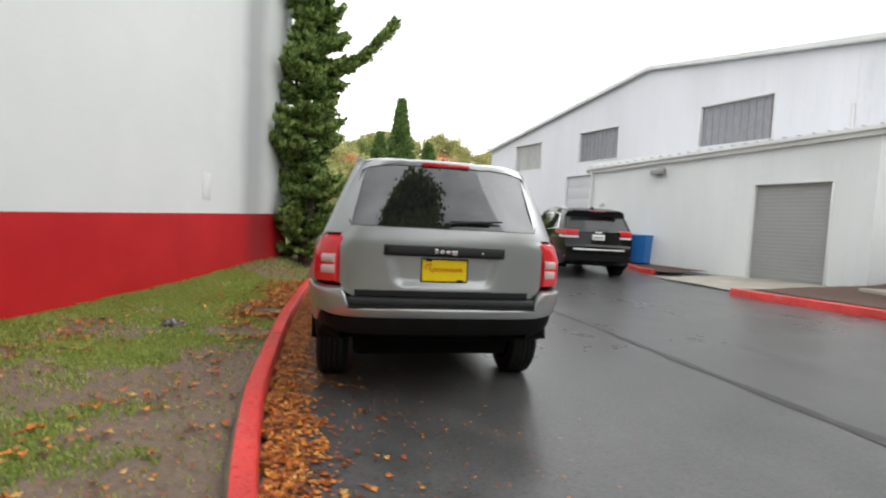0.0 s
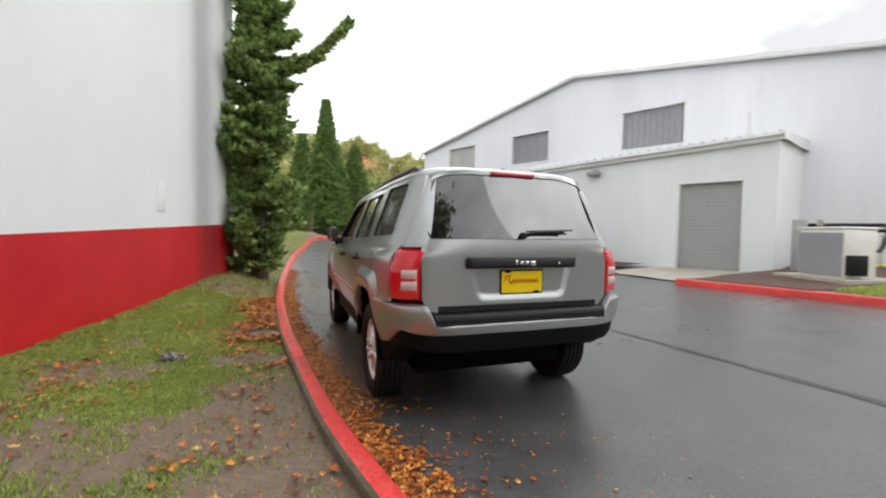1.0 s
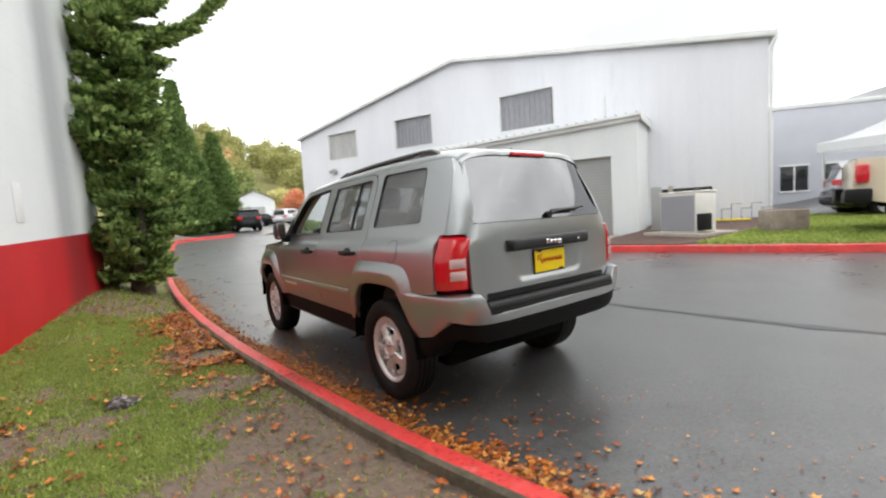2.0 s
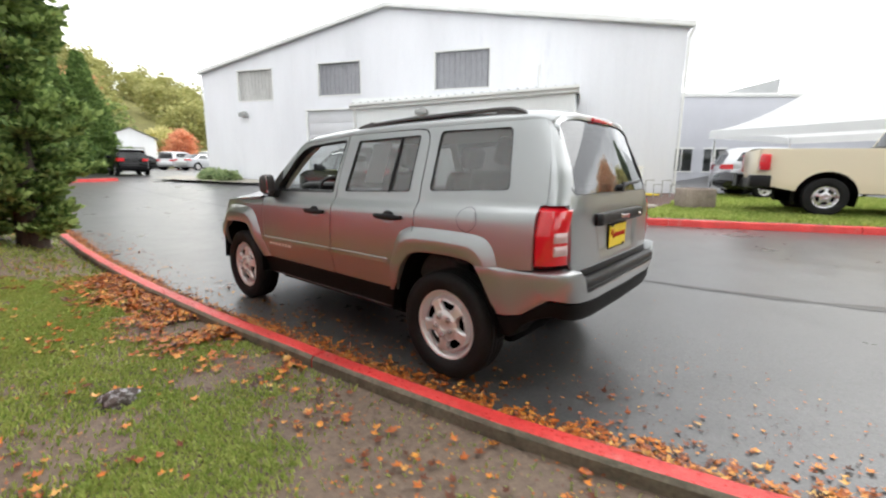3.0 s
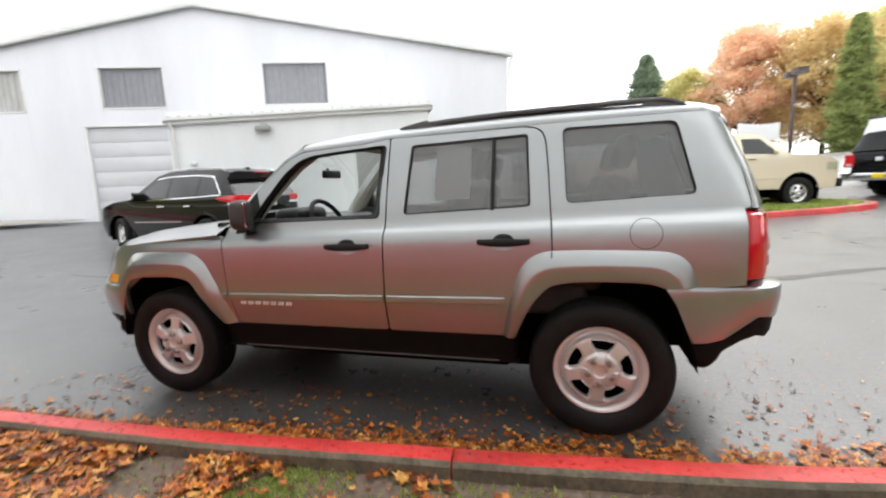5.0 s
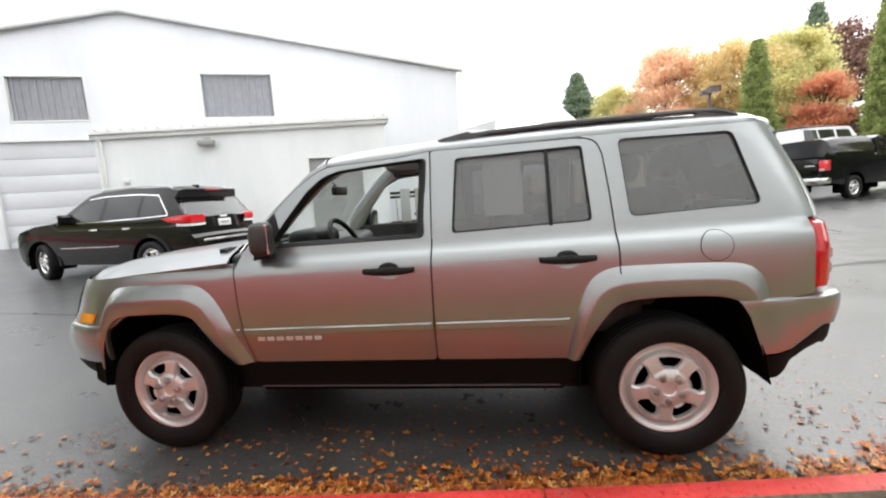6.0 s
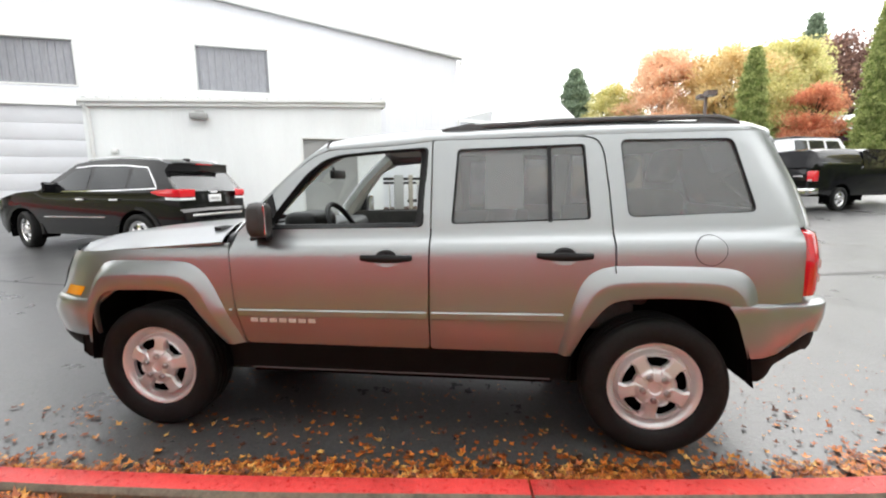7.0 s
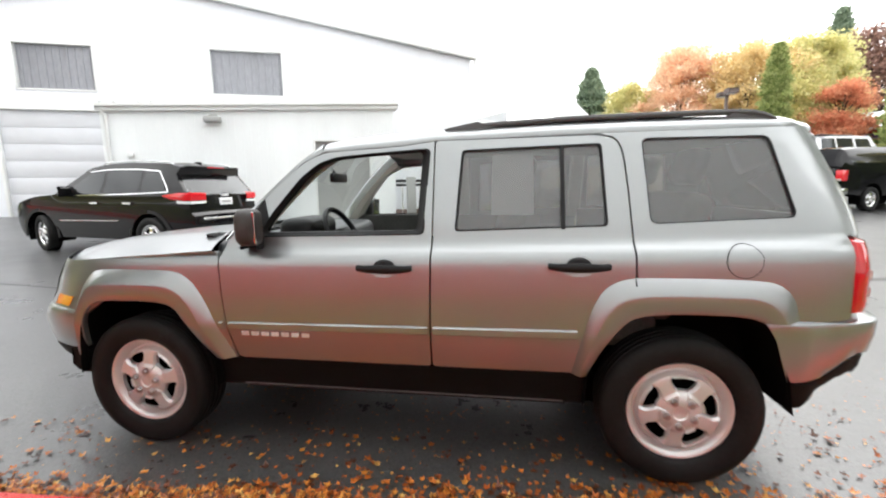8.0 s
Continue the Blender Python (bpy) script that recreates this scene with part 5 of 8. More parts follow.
    part("rear_glass", panel(bmesh.new(), rounded([(-0.628, 1.180), (0.628, 1.180), (0.556, 1.55), (0.46, 1.584), (0.25, 1.60), (-0.25, 1.60), (-0.46, 1.584), (-0.556, 1.55)], [0.04, 0.04, 0.03, 0, 0, 0, 0, 0.03]), lambda x, z: (x, glass_y(x, z), z), (), 0.03, 0.012, (0, 1, 0)), M_REARG, tg, "dark reflective rear glass")
    part("high_brake_lamp", box(bmesh.new(), -0.165, 0.165, -0.606, -0.56, 1.590, 1.616, 0.010), M_REDL, tg, "red high brake lamp")
    bar = part("gate_bar", strip_mesh([[Vector((x, rear_y(x, z) - d * min(1, (0.40 - abs(x)) / 0.02 + 0.15), z)) for x in np.linspace(-0.395, 0.395, 30)] for z, d in ((1.066, 0.0), (1.064, 0.028), (1.050, 0.036), (1.012, 0.036), (0.998, 0.026), (0.994, -0.03))]), M_DARK, tg, "black grab bar above the plate")
    for i, (x0, x1) in enumerate(((-0.075, -0.052), (-0.043, -0.012), (-0.004, 0.027), (0.036, 0.075))):
        part("badge_bar", box(bmesh.new(), x0, x1, rear_y(0, 1.03) - 0.041, rear_y(0, 1.03) - 0.034, 1.018 - (0.008 if i == 3 else 0), 1.048 if i == 0 else 1.040, 0.003, 1), M_CHROME, bar)
    part("gate_lock", box(bmesh.new(), 0.225, 0.241, -0.808, -0.79, 1.022, 1.038, 0.006), M_CHROME, bar)
    yp = rear_y(0, 0.9) + 0.012
    plate = part("number_plate", box(bmesh.new(), -0.155, 0.155, yp - 0.006, yp, 0.828, 0.986, 0.003, 1), M_DARK, tg, "yellow dealer plate with red script in a black frame")
    part("plate_face", box(bmesh.new(), -0.147, 0.147, yp - 0.010, yp - 0.005, 0.838, 0.976, 0.002, 1), M_YELLOW, plate)
    # the dealer's script as a plain red flourish
    script = [(-0.125, 0.915), (-0.118, 0.945), (-0.085, 0.95), (-0.10, 0.925), (-0.08, 0.895)]
    for i in range(9):
        script += [(-0.066 + i * 0.0215, 0.925), (-0.058 + i * 0.0215, 0.902)]
    part("plate_script", tube(bmesh.new(), [(x, yp - 0.0115, z) for x, z in script], 0.0045, 5), M_PLRED, plate)
    for x in (-0.105, 0.105):
        part("plate_tab", box(bmesh.new(), x - 0.022, x + 0.022, yp - 0.012, yp - 0.006, 0.966 if x < 0 else 0.834, 0.982 if x < 0 else 0.85, 0.002, 1), M_DARK, plate)
    wp = new("rear_wiper")
    wp.parent = tg
    yw = lambda z: rear_y(0.1, z) - 0.024
    part("wiper_arm", tube(bmesh.new(), [(0.0, yw(1.2), 1.205), (0.08, yw(1.215), 1.222), (0.30, yw(1.225) - 0.006, 1.232)], 0.009, 6), M_DARK, wp)
    part("wiper_blade", tube(bmesh.new(), [(0.02, yw(1.225), 1.228), (0.37, yw(1.235), 1.240)], 0.006, 6), M_DARK, wp)
    part("wiper_pivot", tube(bmesh.new(), [(0.0, yw(1.2) + 0.02, 1.20), (0.0, yw(1.2) - 0.008, 1.20)], 0.022, 12), M_DARK, wp)
    # rear bumper: painted upper, black lower, step pad
    def arch_y(z):
        return float(np.interp(z, [0.40, 0.52, 0.60, 0.732, 0.785], [-0.410, -0.392, -0.362, -0.304, -0.266]))
    def low_edge(y):
        return float(np.interp(y, [-0.84, -0.74, -0.675, -0.60, -0.53, -0.446, -0.39], [0.597, 0.618, 0.632, 0.582, 0.532, 0.516, 0.514]))
    def foot(y):
        return float(np.interp(y, [-0.84, -0.74, -0.68, -0.61, -0.53, -0.50, -0.455, -0.41], [0.455, 0.505, 0.530, 0.512, 0.465, 0.410, 0.382, 0.392]))
    def corner(x, lo, hi):
        k = min(1.0, max(0.0, (abs(x) - 0.592) / 0.055))
        return lo + (hi - lo) * k * k * (3 - 2 * k)
    def bumper_row(z_of, z_end, out, outx):
        """One line round the tail, from arch to arch; it swells outwards beside the arches to meet the flares."""
        amax, row = math.acos(((0.6 - arch_y(z_end)) / (1.36 + out)) ** 5.5), []
        for t in np.linspace(-1, 1, 71):
            near = min(1.0, max(0.0, (abs(t) - 0.84) / 0.10))
            a, wide = amax * t, 0.858 + outx + 0.020 * near
            p = Vector((wide * math.copysign(abs(math.sin(a)) ** (2 / 11), a), 0.6 - (1.36 + out) * max(1e-6, math.cos(a)) ** (2 / 11), 0))
            p.y += 0.062 * (p.x / 0.85) ** 4 * min(1.0, max(0.0, (-0.40 - p.y) / 0.25))
            p.z = z_of(p)
            row.append(p)
        return row
    def between(k):
        return lambda p: low_edge(p.y) + (foot(p.y) - low_edge(p.y)) * k
    bump_top = lambda p: corner(p.x, 0.674, 0.786)
    upper = [bumper_row(lambda p: bump_top(p) + 0.002, 0.785, -0.03, -0.03), bumper_row(bump_top, 0.785, 0.050, 0.002), bumper_row(lambda p: bump_top(p) - 0.006, 0.78, 0.063, 0.011), bumper_row(lambda p: bump_top(p) - 0.016, 0.77, 0.067, 0.014), bumper_row(lambda p: 0.655 + (bump_top(p) - 0.674) * 0.5, 0.71, 0.067, 0.008),
             bumper_row(lambda p: 0.66 * 0.35 + low_edge(p.y) * 0.65, 0.57, 0.060, -0.020), bumper_row(lambda p: low_edge(p.y) + 0.006, 0.52, 0.054, -0.032), bumper_row(lambda p: low_edge(p.y), 0.514, 0.044, -0.040)]
    rb = part("rear_bumper", strip_mesh(upper), M_PAINT, top)
    lower = [bumper_row(between(0.0), 0.514, 0.038, -0.046), bumper_row(between(0.05), 0.50, 0.050, -0.036), bumper_row(between(0.55), 0.45, 0.044, -0.044), bumper_row(between(0.9), 0.40, 0.028, -0.054), bumper_row(between(1.0), 0.40, -0.005, -0.08), bumper_row(between(1.05), 0.40, -0.14, -0.16)]
    part("bumper_lower", strip_mesh(lower), M_SILL, rb, "black lower bumper")
    part("step_pad", strip_mesh([[Vector((x, rear_y(x, 0.70) - d, z)) for x in np.linspace(-0.605, 0.605, 28)] for d, z in ((0.0, 0.732), (0.034, 0.732), (0.050, 0.727), (0.058, 0.716), (0.060, 0.694), (0.057, 0.692), (0.057, 0.688), (0.062, 0.686), (0.062, 0.66))]), M_DARK, rb, "black step pad")
    part("tail_pipe", tube(bmesh.new(), [(0.52, -0.3, 0.43), (0.52, -0.52, 0.43), (0.52, -0.56, 0.42)], 0.026, 12), M_WELL, top)
    # roof
    seam_z = lambda y: float(np.interp(y, [-0.6, -0.5, 0.36, 1.10, 1.27, 1.45, 1.655], [1.55, 1.580, 1.572, 1.559, 1.539, 1.529, 1.518]))
    crown_z = lambda y: float(np.interp(y, [-0.62, -0.55, -0.45, -0.25, 0.2, 0.6, 1.05, 1.35, 1.55, 1.66], [1.618, 1.640, 1.655, 1.668, 1.675, 1.668, 1.645, 1.632, 1.612, 1.590]))
    rows = []
    for y in np.linspace(-0.585, 1.655, 46):
        zs = seam_z(y)
        half = side_x(max(y, -0.535), zs) * (1 - 0.02 * max(0.0, (-0.45 - y) / 0.135) ** 2)
        zc = crown_z(y)
        row = [Vector((-half + 0.012, y, zs - 0.012))]
        for a in np.linspace(-math.pi / 2, math.pi / 2, 37):
            t = math.copysign(abs(math.sin(a)) ** 0.5, a)
            dip = 0.005 if abs(abs(t) - 0.42) < 0.06 else 0.0
            row.append(Vector((half * t, y, zs + (zc - zs) * math.cos(a) ** 0.9 - dip)))
        row.append(Vector((half - 0.012, y, zs - 0.012)))
        # the tail's edge bows forward towards its corners
        bow = min(1.0, max(0.0, (-0.40 - y) / 0.185))
        for p in row:
            p.y += bow * (0.10 * p.x ** 2 + 0.06 * p.x ** 4)
        rows.append(row)
    part("roof", strip_mesh(rows), M_PAINT, top)
    # the tail of the roof, drawn out into a lip over the glass
    edge = rows[0][1:-1]
    lip = lambda dy, dz: [p + Vector((0, -dy * (1 - abs(p.x / edge[-1].x) ** 5), dz - 0.012 * abs(p.x / edge[-1].x) ** 5)) for p in edge]
    under = [Vector((p.x * 0.985, min(glass_y(p.x * 0.985, p.z - 0.034), p.y) - 0.008, p.z - 0.034)) for p in edge]
    part("rear_spoiler", strip_mesh([edge, lip(0.003, -0.001), lip(0.006, -0.004), lip(0.008, -0.009), under]), M_PAINT, top)
    part("headliner", box(bmesh.new(), -0.57, 0.57, -0.45, 1.55, 1.55, 1.565, 0.004, 1), M_TRIMI, top, "pale headliner")
    # windscreen, pillars, hood
    low = lambda t: Vector((0.705 * t, 2.33 - 0.22 * t * t, 1.085))
    high = lambda t: Vector((0.575 * t, 1.672 - 0.02 * t * t, 1.588 - 0.026 * t * t))
    part("windscreen", strip_mesh([[low(t).lerp(high(t), k) + Vector((0, 0.03, 0.03)) * (4 * k * (1 - k)) * 0.6 for t in np.linspace(-1, 1, 17)] for k in np.linspace(0, 1, 9)]), M_CLEAR, top).visible_shadow = False
    for s in (-1, 1):
        rows = []
        for k in np.linspace(0, 1, 12):
            a = low(s).lerp(high(s), k) + Vector((0, 0.03, 0.03)) * (4 * k * (1 - k)) * 0.6
            y = float(np.interp(k, [0, 0.3, 0.75, 1], [2.125, 1.985, 1.752, 1.655]))
            z = float(np.interp(k, [0, 0.3, 0.75, 1], [1.09, 1.245, 1.472, 1.517]))
            b = Vector((s * (side_x(y, z) + 0.0), y, z))
            mid = (a + b) / 2 + Vector((s * 0.012, 0.012, 0.014))
            inner = a + Vector((-s * 0.02, -0.04, -0.03))
            rows.append([inner, a, a.lerp(mid, 0.5) + Vector((s * 0.004, 0.008, 0.008)), mid, mid.lerp(b, 0.5) + Vector((s * 0.006, 0.003, 0.004)), b, b + Vector((-s * 0.02, 0, 0))])
        part("front_pillar", strip_mesh(rows), M_PAINT, top)
        rows2 = []
        for r, k in zip(rows, np.linspace(0, 1, 12)):
            y, z = float(np.interp(k, [0, 0.3, 0.75, 1], [1.945, 1.862, 1.69, 1.58])), float(np.interp(k, [0, 0.3, 0.75, 1], [1.12, 1.24, 1.43, 1.478]))
            rim_at = Vector((s * (side_x(y, z) - 0.055), y, z))
            rows2.append([r[0], r[0].lerp(rim_at, 0.5) + Vector((-s * 0.02, -0.01, -0.01)), rim_at])
        part("pillar_cover", strip_mesh(rows2), M_TRIMI, top, "pale inner pillar cover")
    hood_edge = lambda y: 1.052 - 0.078 * (y - 2.17)
    rows = []
    for k in np.linspace(0, 1, 26):
        row = []
        for t in np.linspace(-1, 1, 25):
            y = (2.375 - 0.21 * t * t) * (1 - k) + (3.41 - 0.22 * abs(t) ** 3.5) * k
            half = side_x(min(y, 3.17), 0.99) + 0.002 - 0.012 * k
            z = hood_edge(y) + 0.082 * (1 - abs(t) ** 2.4) - 0.03 * k ** 6
            if 0.45 < abs(t) < 0.62 and k < 0.85:
                z += 0.006
            row.append(Vector((half * t, y, z)))
        row = [row[0] + Vector((0.012, 0, -0.014))] + row + [row[-1] + Vector((-0.012, 0, -0.014))]
        rows.append(row)
    hood = part("hood", strip_mesh(rows), M_PAINT, top)
    for s in (-1, 1):
        part("hood_vent", box(bmesh.new(), s * 0.42, s * 0.62, 2.32, 2.36, 1.085, 1.10, 0.005), M_DARK, hood)
    part("cowl", strip_mesh([[Vector((x, y - 0.21 * (x / 0.72) ** 2, z)) for x in np.linspace(-0.72, 0.72, 15)] for y, z in ((2.40, 1.06), (2.36, 1.09), (2.31, 1.082))]), M_DARK, top)
    # front end
    def fband(zs, out, span=1.2, n=41):
        return strip_mesh([[front_wrap(a, z, o) for a in np.linspace(-span, span, n)] for z, o in zip(zs, out)])
    fb = part("front_bumper", fband([0.735, 0.722, 0.70, 0.64, 0.56, 0.50, 0.49], [-0.012, 0.006, 0.014, 0.016, 0.014, 0.008, -0.01], 1.16), M_PAINT, top)
    part("bumper_lower", fband([0.495, 0.48, 0.43, 0.39, 0.37], [0.0, 0.012, 0.0, -0.03, -0.09], 1.17), M_SILL, fb, "black lower bumper")
    for s in (-1, 1):
        rows = [[Vector((s * (side_x(y, 0.5) + d), y, z)) for y, z in ((2.972, 0.455), (2.955, 0.385), (3.00, 0.377), (3.06, 0.388), (3.10, 0.41), (3.09, 0.50), (2.97, 0.50))] for d in (0.024, 0.030, -0.05)]
        bm = bmesh.new()
        vs = strip(bm, rows, True)
        bm.faces.new(vs[0])
        part("wheel_spat", bm, M_SILL, fb, "black flap before the wheel")
    gp = part("grille_panel", fband([0.985, 0.96, 0.85, 0.735], [-0.01, 0.005, 0.008, 0.0], 0.62, 25), M_PAINT, top)
    for i in range(7):
        x = (i - 3) * 0.095
        part("grille_slot", box(bmesh.new(), x - 0.027, x + 0.027, FRONT(0.85) - 0.02, FRONT(0.85) + 0.014, 0.78, 0.94, 0.012), M_DARK, gp)
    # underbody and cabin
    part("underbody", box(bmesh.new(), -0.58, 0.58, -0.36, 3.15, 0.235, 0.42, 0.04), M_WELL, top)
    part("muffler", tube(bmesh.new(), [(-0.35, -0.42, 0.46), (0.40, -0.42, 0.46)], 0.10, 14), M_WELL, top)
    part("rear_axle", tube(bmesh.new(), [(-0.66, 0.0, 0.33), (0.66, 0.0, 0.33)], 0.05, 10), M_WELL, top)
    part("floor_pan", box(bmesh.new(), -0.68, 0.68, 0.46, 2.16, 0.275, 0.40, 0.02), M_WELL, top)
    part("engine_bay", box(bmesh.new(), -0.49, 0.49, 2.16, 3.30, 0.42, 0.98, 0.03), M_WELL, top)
    part("cargo_floor", box(bmesh.new(), -0.48, 0.48, -0.66, 0.3, 0.52, 0.66, 0.02), M_SEAT, top)
    part("cabin_floor", box(bmesh.new(), -0.76, 0.76, 0.42, 2.2, 0.40, 0.46, 0.01), M_SEAT, top)
    dash = part("dashboard", box(bmesh.new(), -0.72, 0.72, 1.84, 2.26, 0.70, 1.085, 0.06, 3), M_DASH, top, "grey plastic dashboard")
    part("instrument_hood", box(bmesh.new(), -0.56, -0.19, 1.79, 1.99, 1.04, 1.18, 0.05, 3), M_DARK, dash)
    part("centre_console", box(bmesh.new(), -0.14, 0.14, 1.2, 1.9, 0.45, 0.74, 0.04, 2), M_SEAT, top)
    sw = new("steering_wheel")
    sw.parent = top
    swm = pose(-0.365, 1.68, 1.06, 62, 0, 0)
    part("wheel_rim", tube(bmesh.new(), [swm @ Vector((0.18 * math.cos(t), 0.18 * math.sin(t), 0)) for t in np.linspace(0, 2 * math.pi, 33)], 0.016, 8, False), M_DARK, sw)
    part("wheel_hub", box(bmesh.new(), -0.08, 0.08, -0.06, 0.06, -0.03, 0.02, 0.02, 2, swm), M_DARK, sw)
    for t in (0.1, math.pi - 0.1, -math.pi / 2):
        part("wheel_spoke", tube(bmesh.new(), [swm @ Vector((0.06 * math.cos(t), 0.06 * math.sin(t), 0)), swm @ Vector((0.175 * math.cos(t), 0.175 * math.sin(t), 0))], 0.014, 6), M_DARK, sw)
    part("steering_column", tube(bmesh.new(), [swm @ Vector((0, 0, -0.02)), swm @ Vector((0, 0, -0.25))], 0.05, 8), M_DARK, sw)
    part("inner_mirror", box(bmesh.new(), -0.13, 0.11, 1.83, 1.86, 1.375, 1.435, 0.012), M_DARK, top, "rear-view mirror")
    part("mirror_stalk", tube(bmesh.new(), [(0, 1.855, 1.41), (0, 1.885, 1.45)], 0.01, 6), M_DARK, top)
    seat(top, -0.37, 1.12, 0.68)
    seat(top, 0.37, 1.12, 0.68)
    seat(top, -0.34, 0.30, 0.70, "rear_seat", 0.60)
    seat(top, 0.34, 0.30, 0.70, "rear_seat", 0.60)
    part("window_sheet", strip_mesh([[Vector((-(side_x(y, z) - 0.030), y, z)) for z in np.linspace(1.21, 1.485, 4)] for y in (0.64, 0.73, 0.83)]), M_WHITE, top, "white paper sheet inside the rear door window")
    part("antenna", tube(bmesh.new(), [(0.0, -0.42, 1.635), (0.0, -0.45, 1.66)], 0.012, 8), M_DARK, top)
    return top


grey_suv()


# ---- other vehicles ----
def motor(name, at, label, paint, outline, belt, width, wheels, r, windows, lamps, group="", steel=None, screens=(), trims=(), bumper_z=0.0, rim=None, steer=0.0, arch=1.2):
    """A parked vehicle. outline: its side view from the tail's foot over the roof to the nose's foot (y, z); wheels: axle places; windows: side glass (y, z);
    screens: stretches of the outline, by index, that are glass; lamps: (name, y0, y1, z0, z1, material)."""
    top = thing(name, at, label, "car" if "pickup" not in name else "pickup truck", group)
    y0, y1 = min(q[0] for q in outline), max(q[0] for q in outline)
    half, mid = width / 2, (y0 + y1) / 2
    roof_z = max(q[1] for q in outline)

    def wide(y, z):
        e = abs(y - mid) / ((y1 - y0) / 2 + 0.02)
        x = half * (1 - 0.16 * e ** 7 - 0.03 * e * e)
        if z > belt:
            x -= (z - belt) / (roof_z - belt) * half * 0.24
        elif z < 0.6:
            x -= (0.6 - z) * 0.14
        return x

    zb = min(q[1] for q in outline)
    side = [tuple(q) for q in outline]
    for c in sorted(wheels, reverse=True):
        ra = r * arch
        a = math.asin(min(0.99, (r - zb) / ra))
        side += [(c + ra * math.cos(t), r + ra * math.sin(t)) for t in np.linspace(-a, math.pi + a, 16)]
    for s in (-1, 1):
        surf = lambda y, z, s=s: (s * wide(y, z), y, z)
        part("body_side", panel(bmesh.new(), side, surf, (), 0.12, 0.03, (-s, 0, 0)), paint, top)
        for w in windows:
            g = part("side_window", panel(bmesh.new(), rounded(w, 0.04, 3), lambda y, z, s=s: (s * (wide(y, z) + 0.006), y, z), (), 0.15, 0.01, (-s, 0, 0)), M_CARGL, top)
        for nm, a, b, z0, z1, mt in lamps:
            part(nm, panel(bmesh.new(), rounded([(a, z0), (b, z0), (b, z1), (a, z1)], 0.02, 2), lambda y, z, s=s: (s * (wide(y, z) + 0.012), y, z), (), 0.1, 0.02, (-s, 0, 0)), mt, top)
            zm, cross = (z0 + z1) / 2, []
            for (pa, qa), (pb, qb) in zip(outline, outline[1:]):
                if (qa - zm) * (qb - zm) <= 0 and qa != qb:
                    cross.append(pa + (pb - pa) * (zm - qa) / (qb - qa))
            yl = min(cross) if a < mid else max(cross)
            x1, x0 = wide(yl, z0) + 0.004, wide(yl, z0) - 0.30 if b - a < 0.5 else wide(yl, z0) - 0.3
            box_y = (yl - 0.035, yl + 0.10) if a < mid else (yl - 0.10, yl + 0.035)
            if b - a > 0.2:
                part(nm, box(bmesh.new(), s * x0, s * x1, *box_y, z0, z1, 0.012), mt, top)
        for nm, pts, mt in trims:
            rows = [[Vector((s * (wide(y, z + q) + d), y, z + q)) for y, z in pts] for q, d in ((0.010, 0.0), (0.007, 0.016), (-0.007, 0.016), (-0.010, 0.0))]
            part(nm, strip_mesh(rows), mt, top)
        for c in wheels:
            wheel(top, s * (half - 0.13), c, r, s, r, 0.24, rim or r * 0.66, "wheel with a black tyre", steel or M_STEEL, steer=steer if c > 1 else 0.0)
            rows = [[Vector((s * x, c + r * arch * math.cos(t), r + r * arch * math.sin(t))) for t in np.linspace(-0.35, math.pi + 0.35, 18)] for x in (half - 0.03, half - 0.36)]
            bm = strip_mesh(rows)
            bm.faces.new([bm.verts.new(q) for q in rows[1]])
            part("wheel_housing", bm, M_WELL, top)
        ym = windows[0][0][0] if windows else mid
        part("door_mirror", box(bmesh.new(), s * (half * 0.95), s * (half * 0.95 + 0.16), ym - 0.16, ym - 0.08, belt + 0.0, belt + 0.12, 0.038, 3), paint, top)
    n = 9
    for i in range(len(outline) - 1):
        (ya, za), (yb, zb2) = outline[i], outline[i + 1]
        d = Vector((yb - ya, zb2 - za))
        nrm = Vector((-d.y, d.x)).normalized() if d.length else Vector((0, 1))
        is_glass = i in screens
        rows = []
        for k in np.linspace(0, 1, 3):
            y, z = ya + d.x * k, za + d.y * k
            x = wide(y, z)
            ins = 0.92 if is_glass else 1.0
            rows.append([Vector((x * ins * t, y + nrm.x * 0.03 * (1 - t * t), z + nrm.y * 0.03 * (1 - t * t))) for t in np.linspace(-1, 1, n)])
        part("screen" if is_glass else "body_shell", strip_mesh(rows), M_CARGL if is_glass else paint, top)
        if is_glass:
            for s in (-1, 1):
                part("pillar", strip_mesh([[Vector((s * wide(y, z) * f, y, z)) for y, z in ((ya, za), (yb, zb2))] for f in (1.0, 0.91)]), paint, top)
    part("underbody", box(bmesh.new(), -half * 0.8, half * 0.8, y0 + 0.35, y1 - 0.35, zb - 0.02, zb + 0.25, 0.03), M_WELL, top)
    part("cabin", box(bmesh.new(), -half * 0.62, half * 0.62, mid - 0.9, mid + 0.5, zb + 0.2, belt + 0.12, 0.05), M_SEAT, top)
    if bumper_z:
        for ye, sg in ((y0, -1), (y1, 1)):
            part("bumper", box(bmesh.new(), -half * 0.86, half * 0.86, ye - 0.06, ye + 0.10, bumper_z - 0.13, bumper_z + 0.1, 0.03), M_CHROME if paint is M_BLACKP else M_DARK, top)
    return top


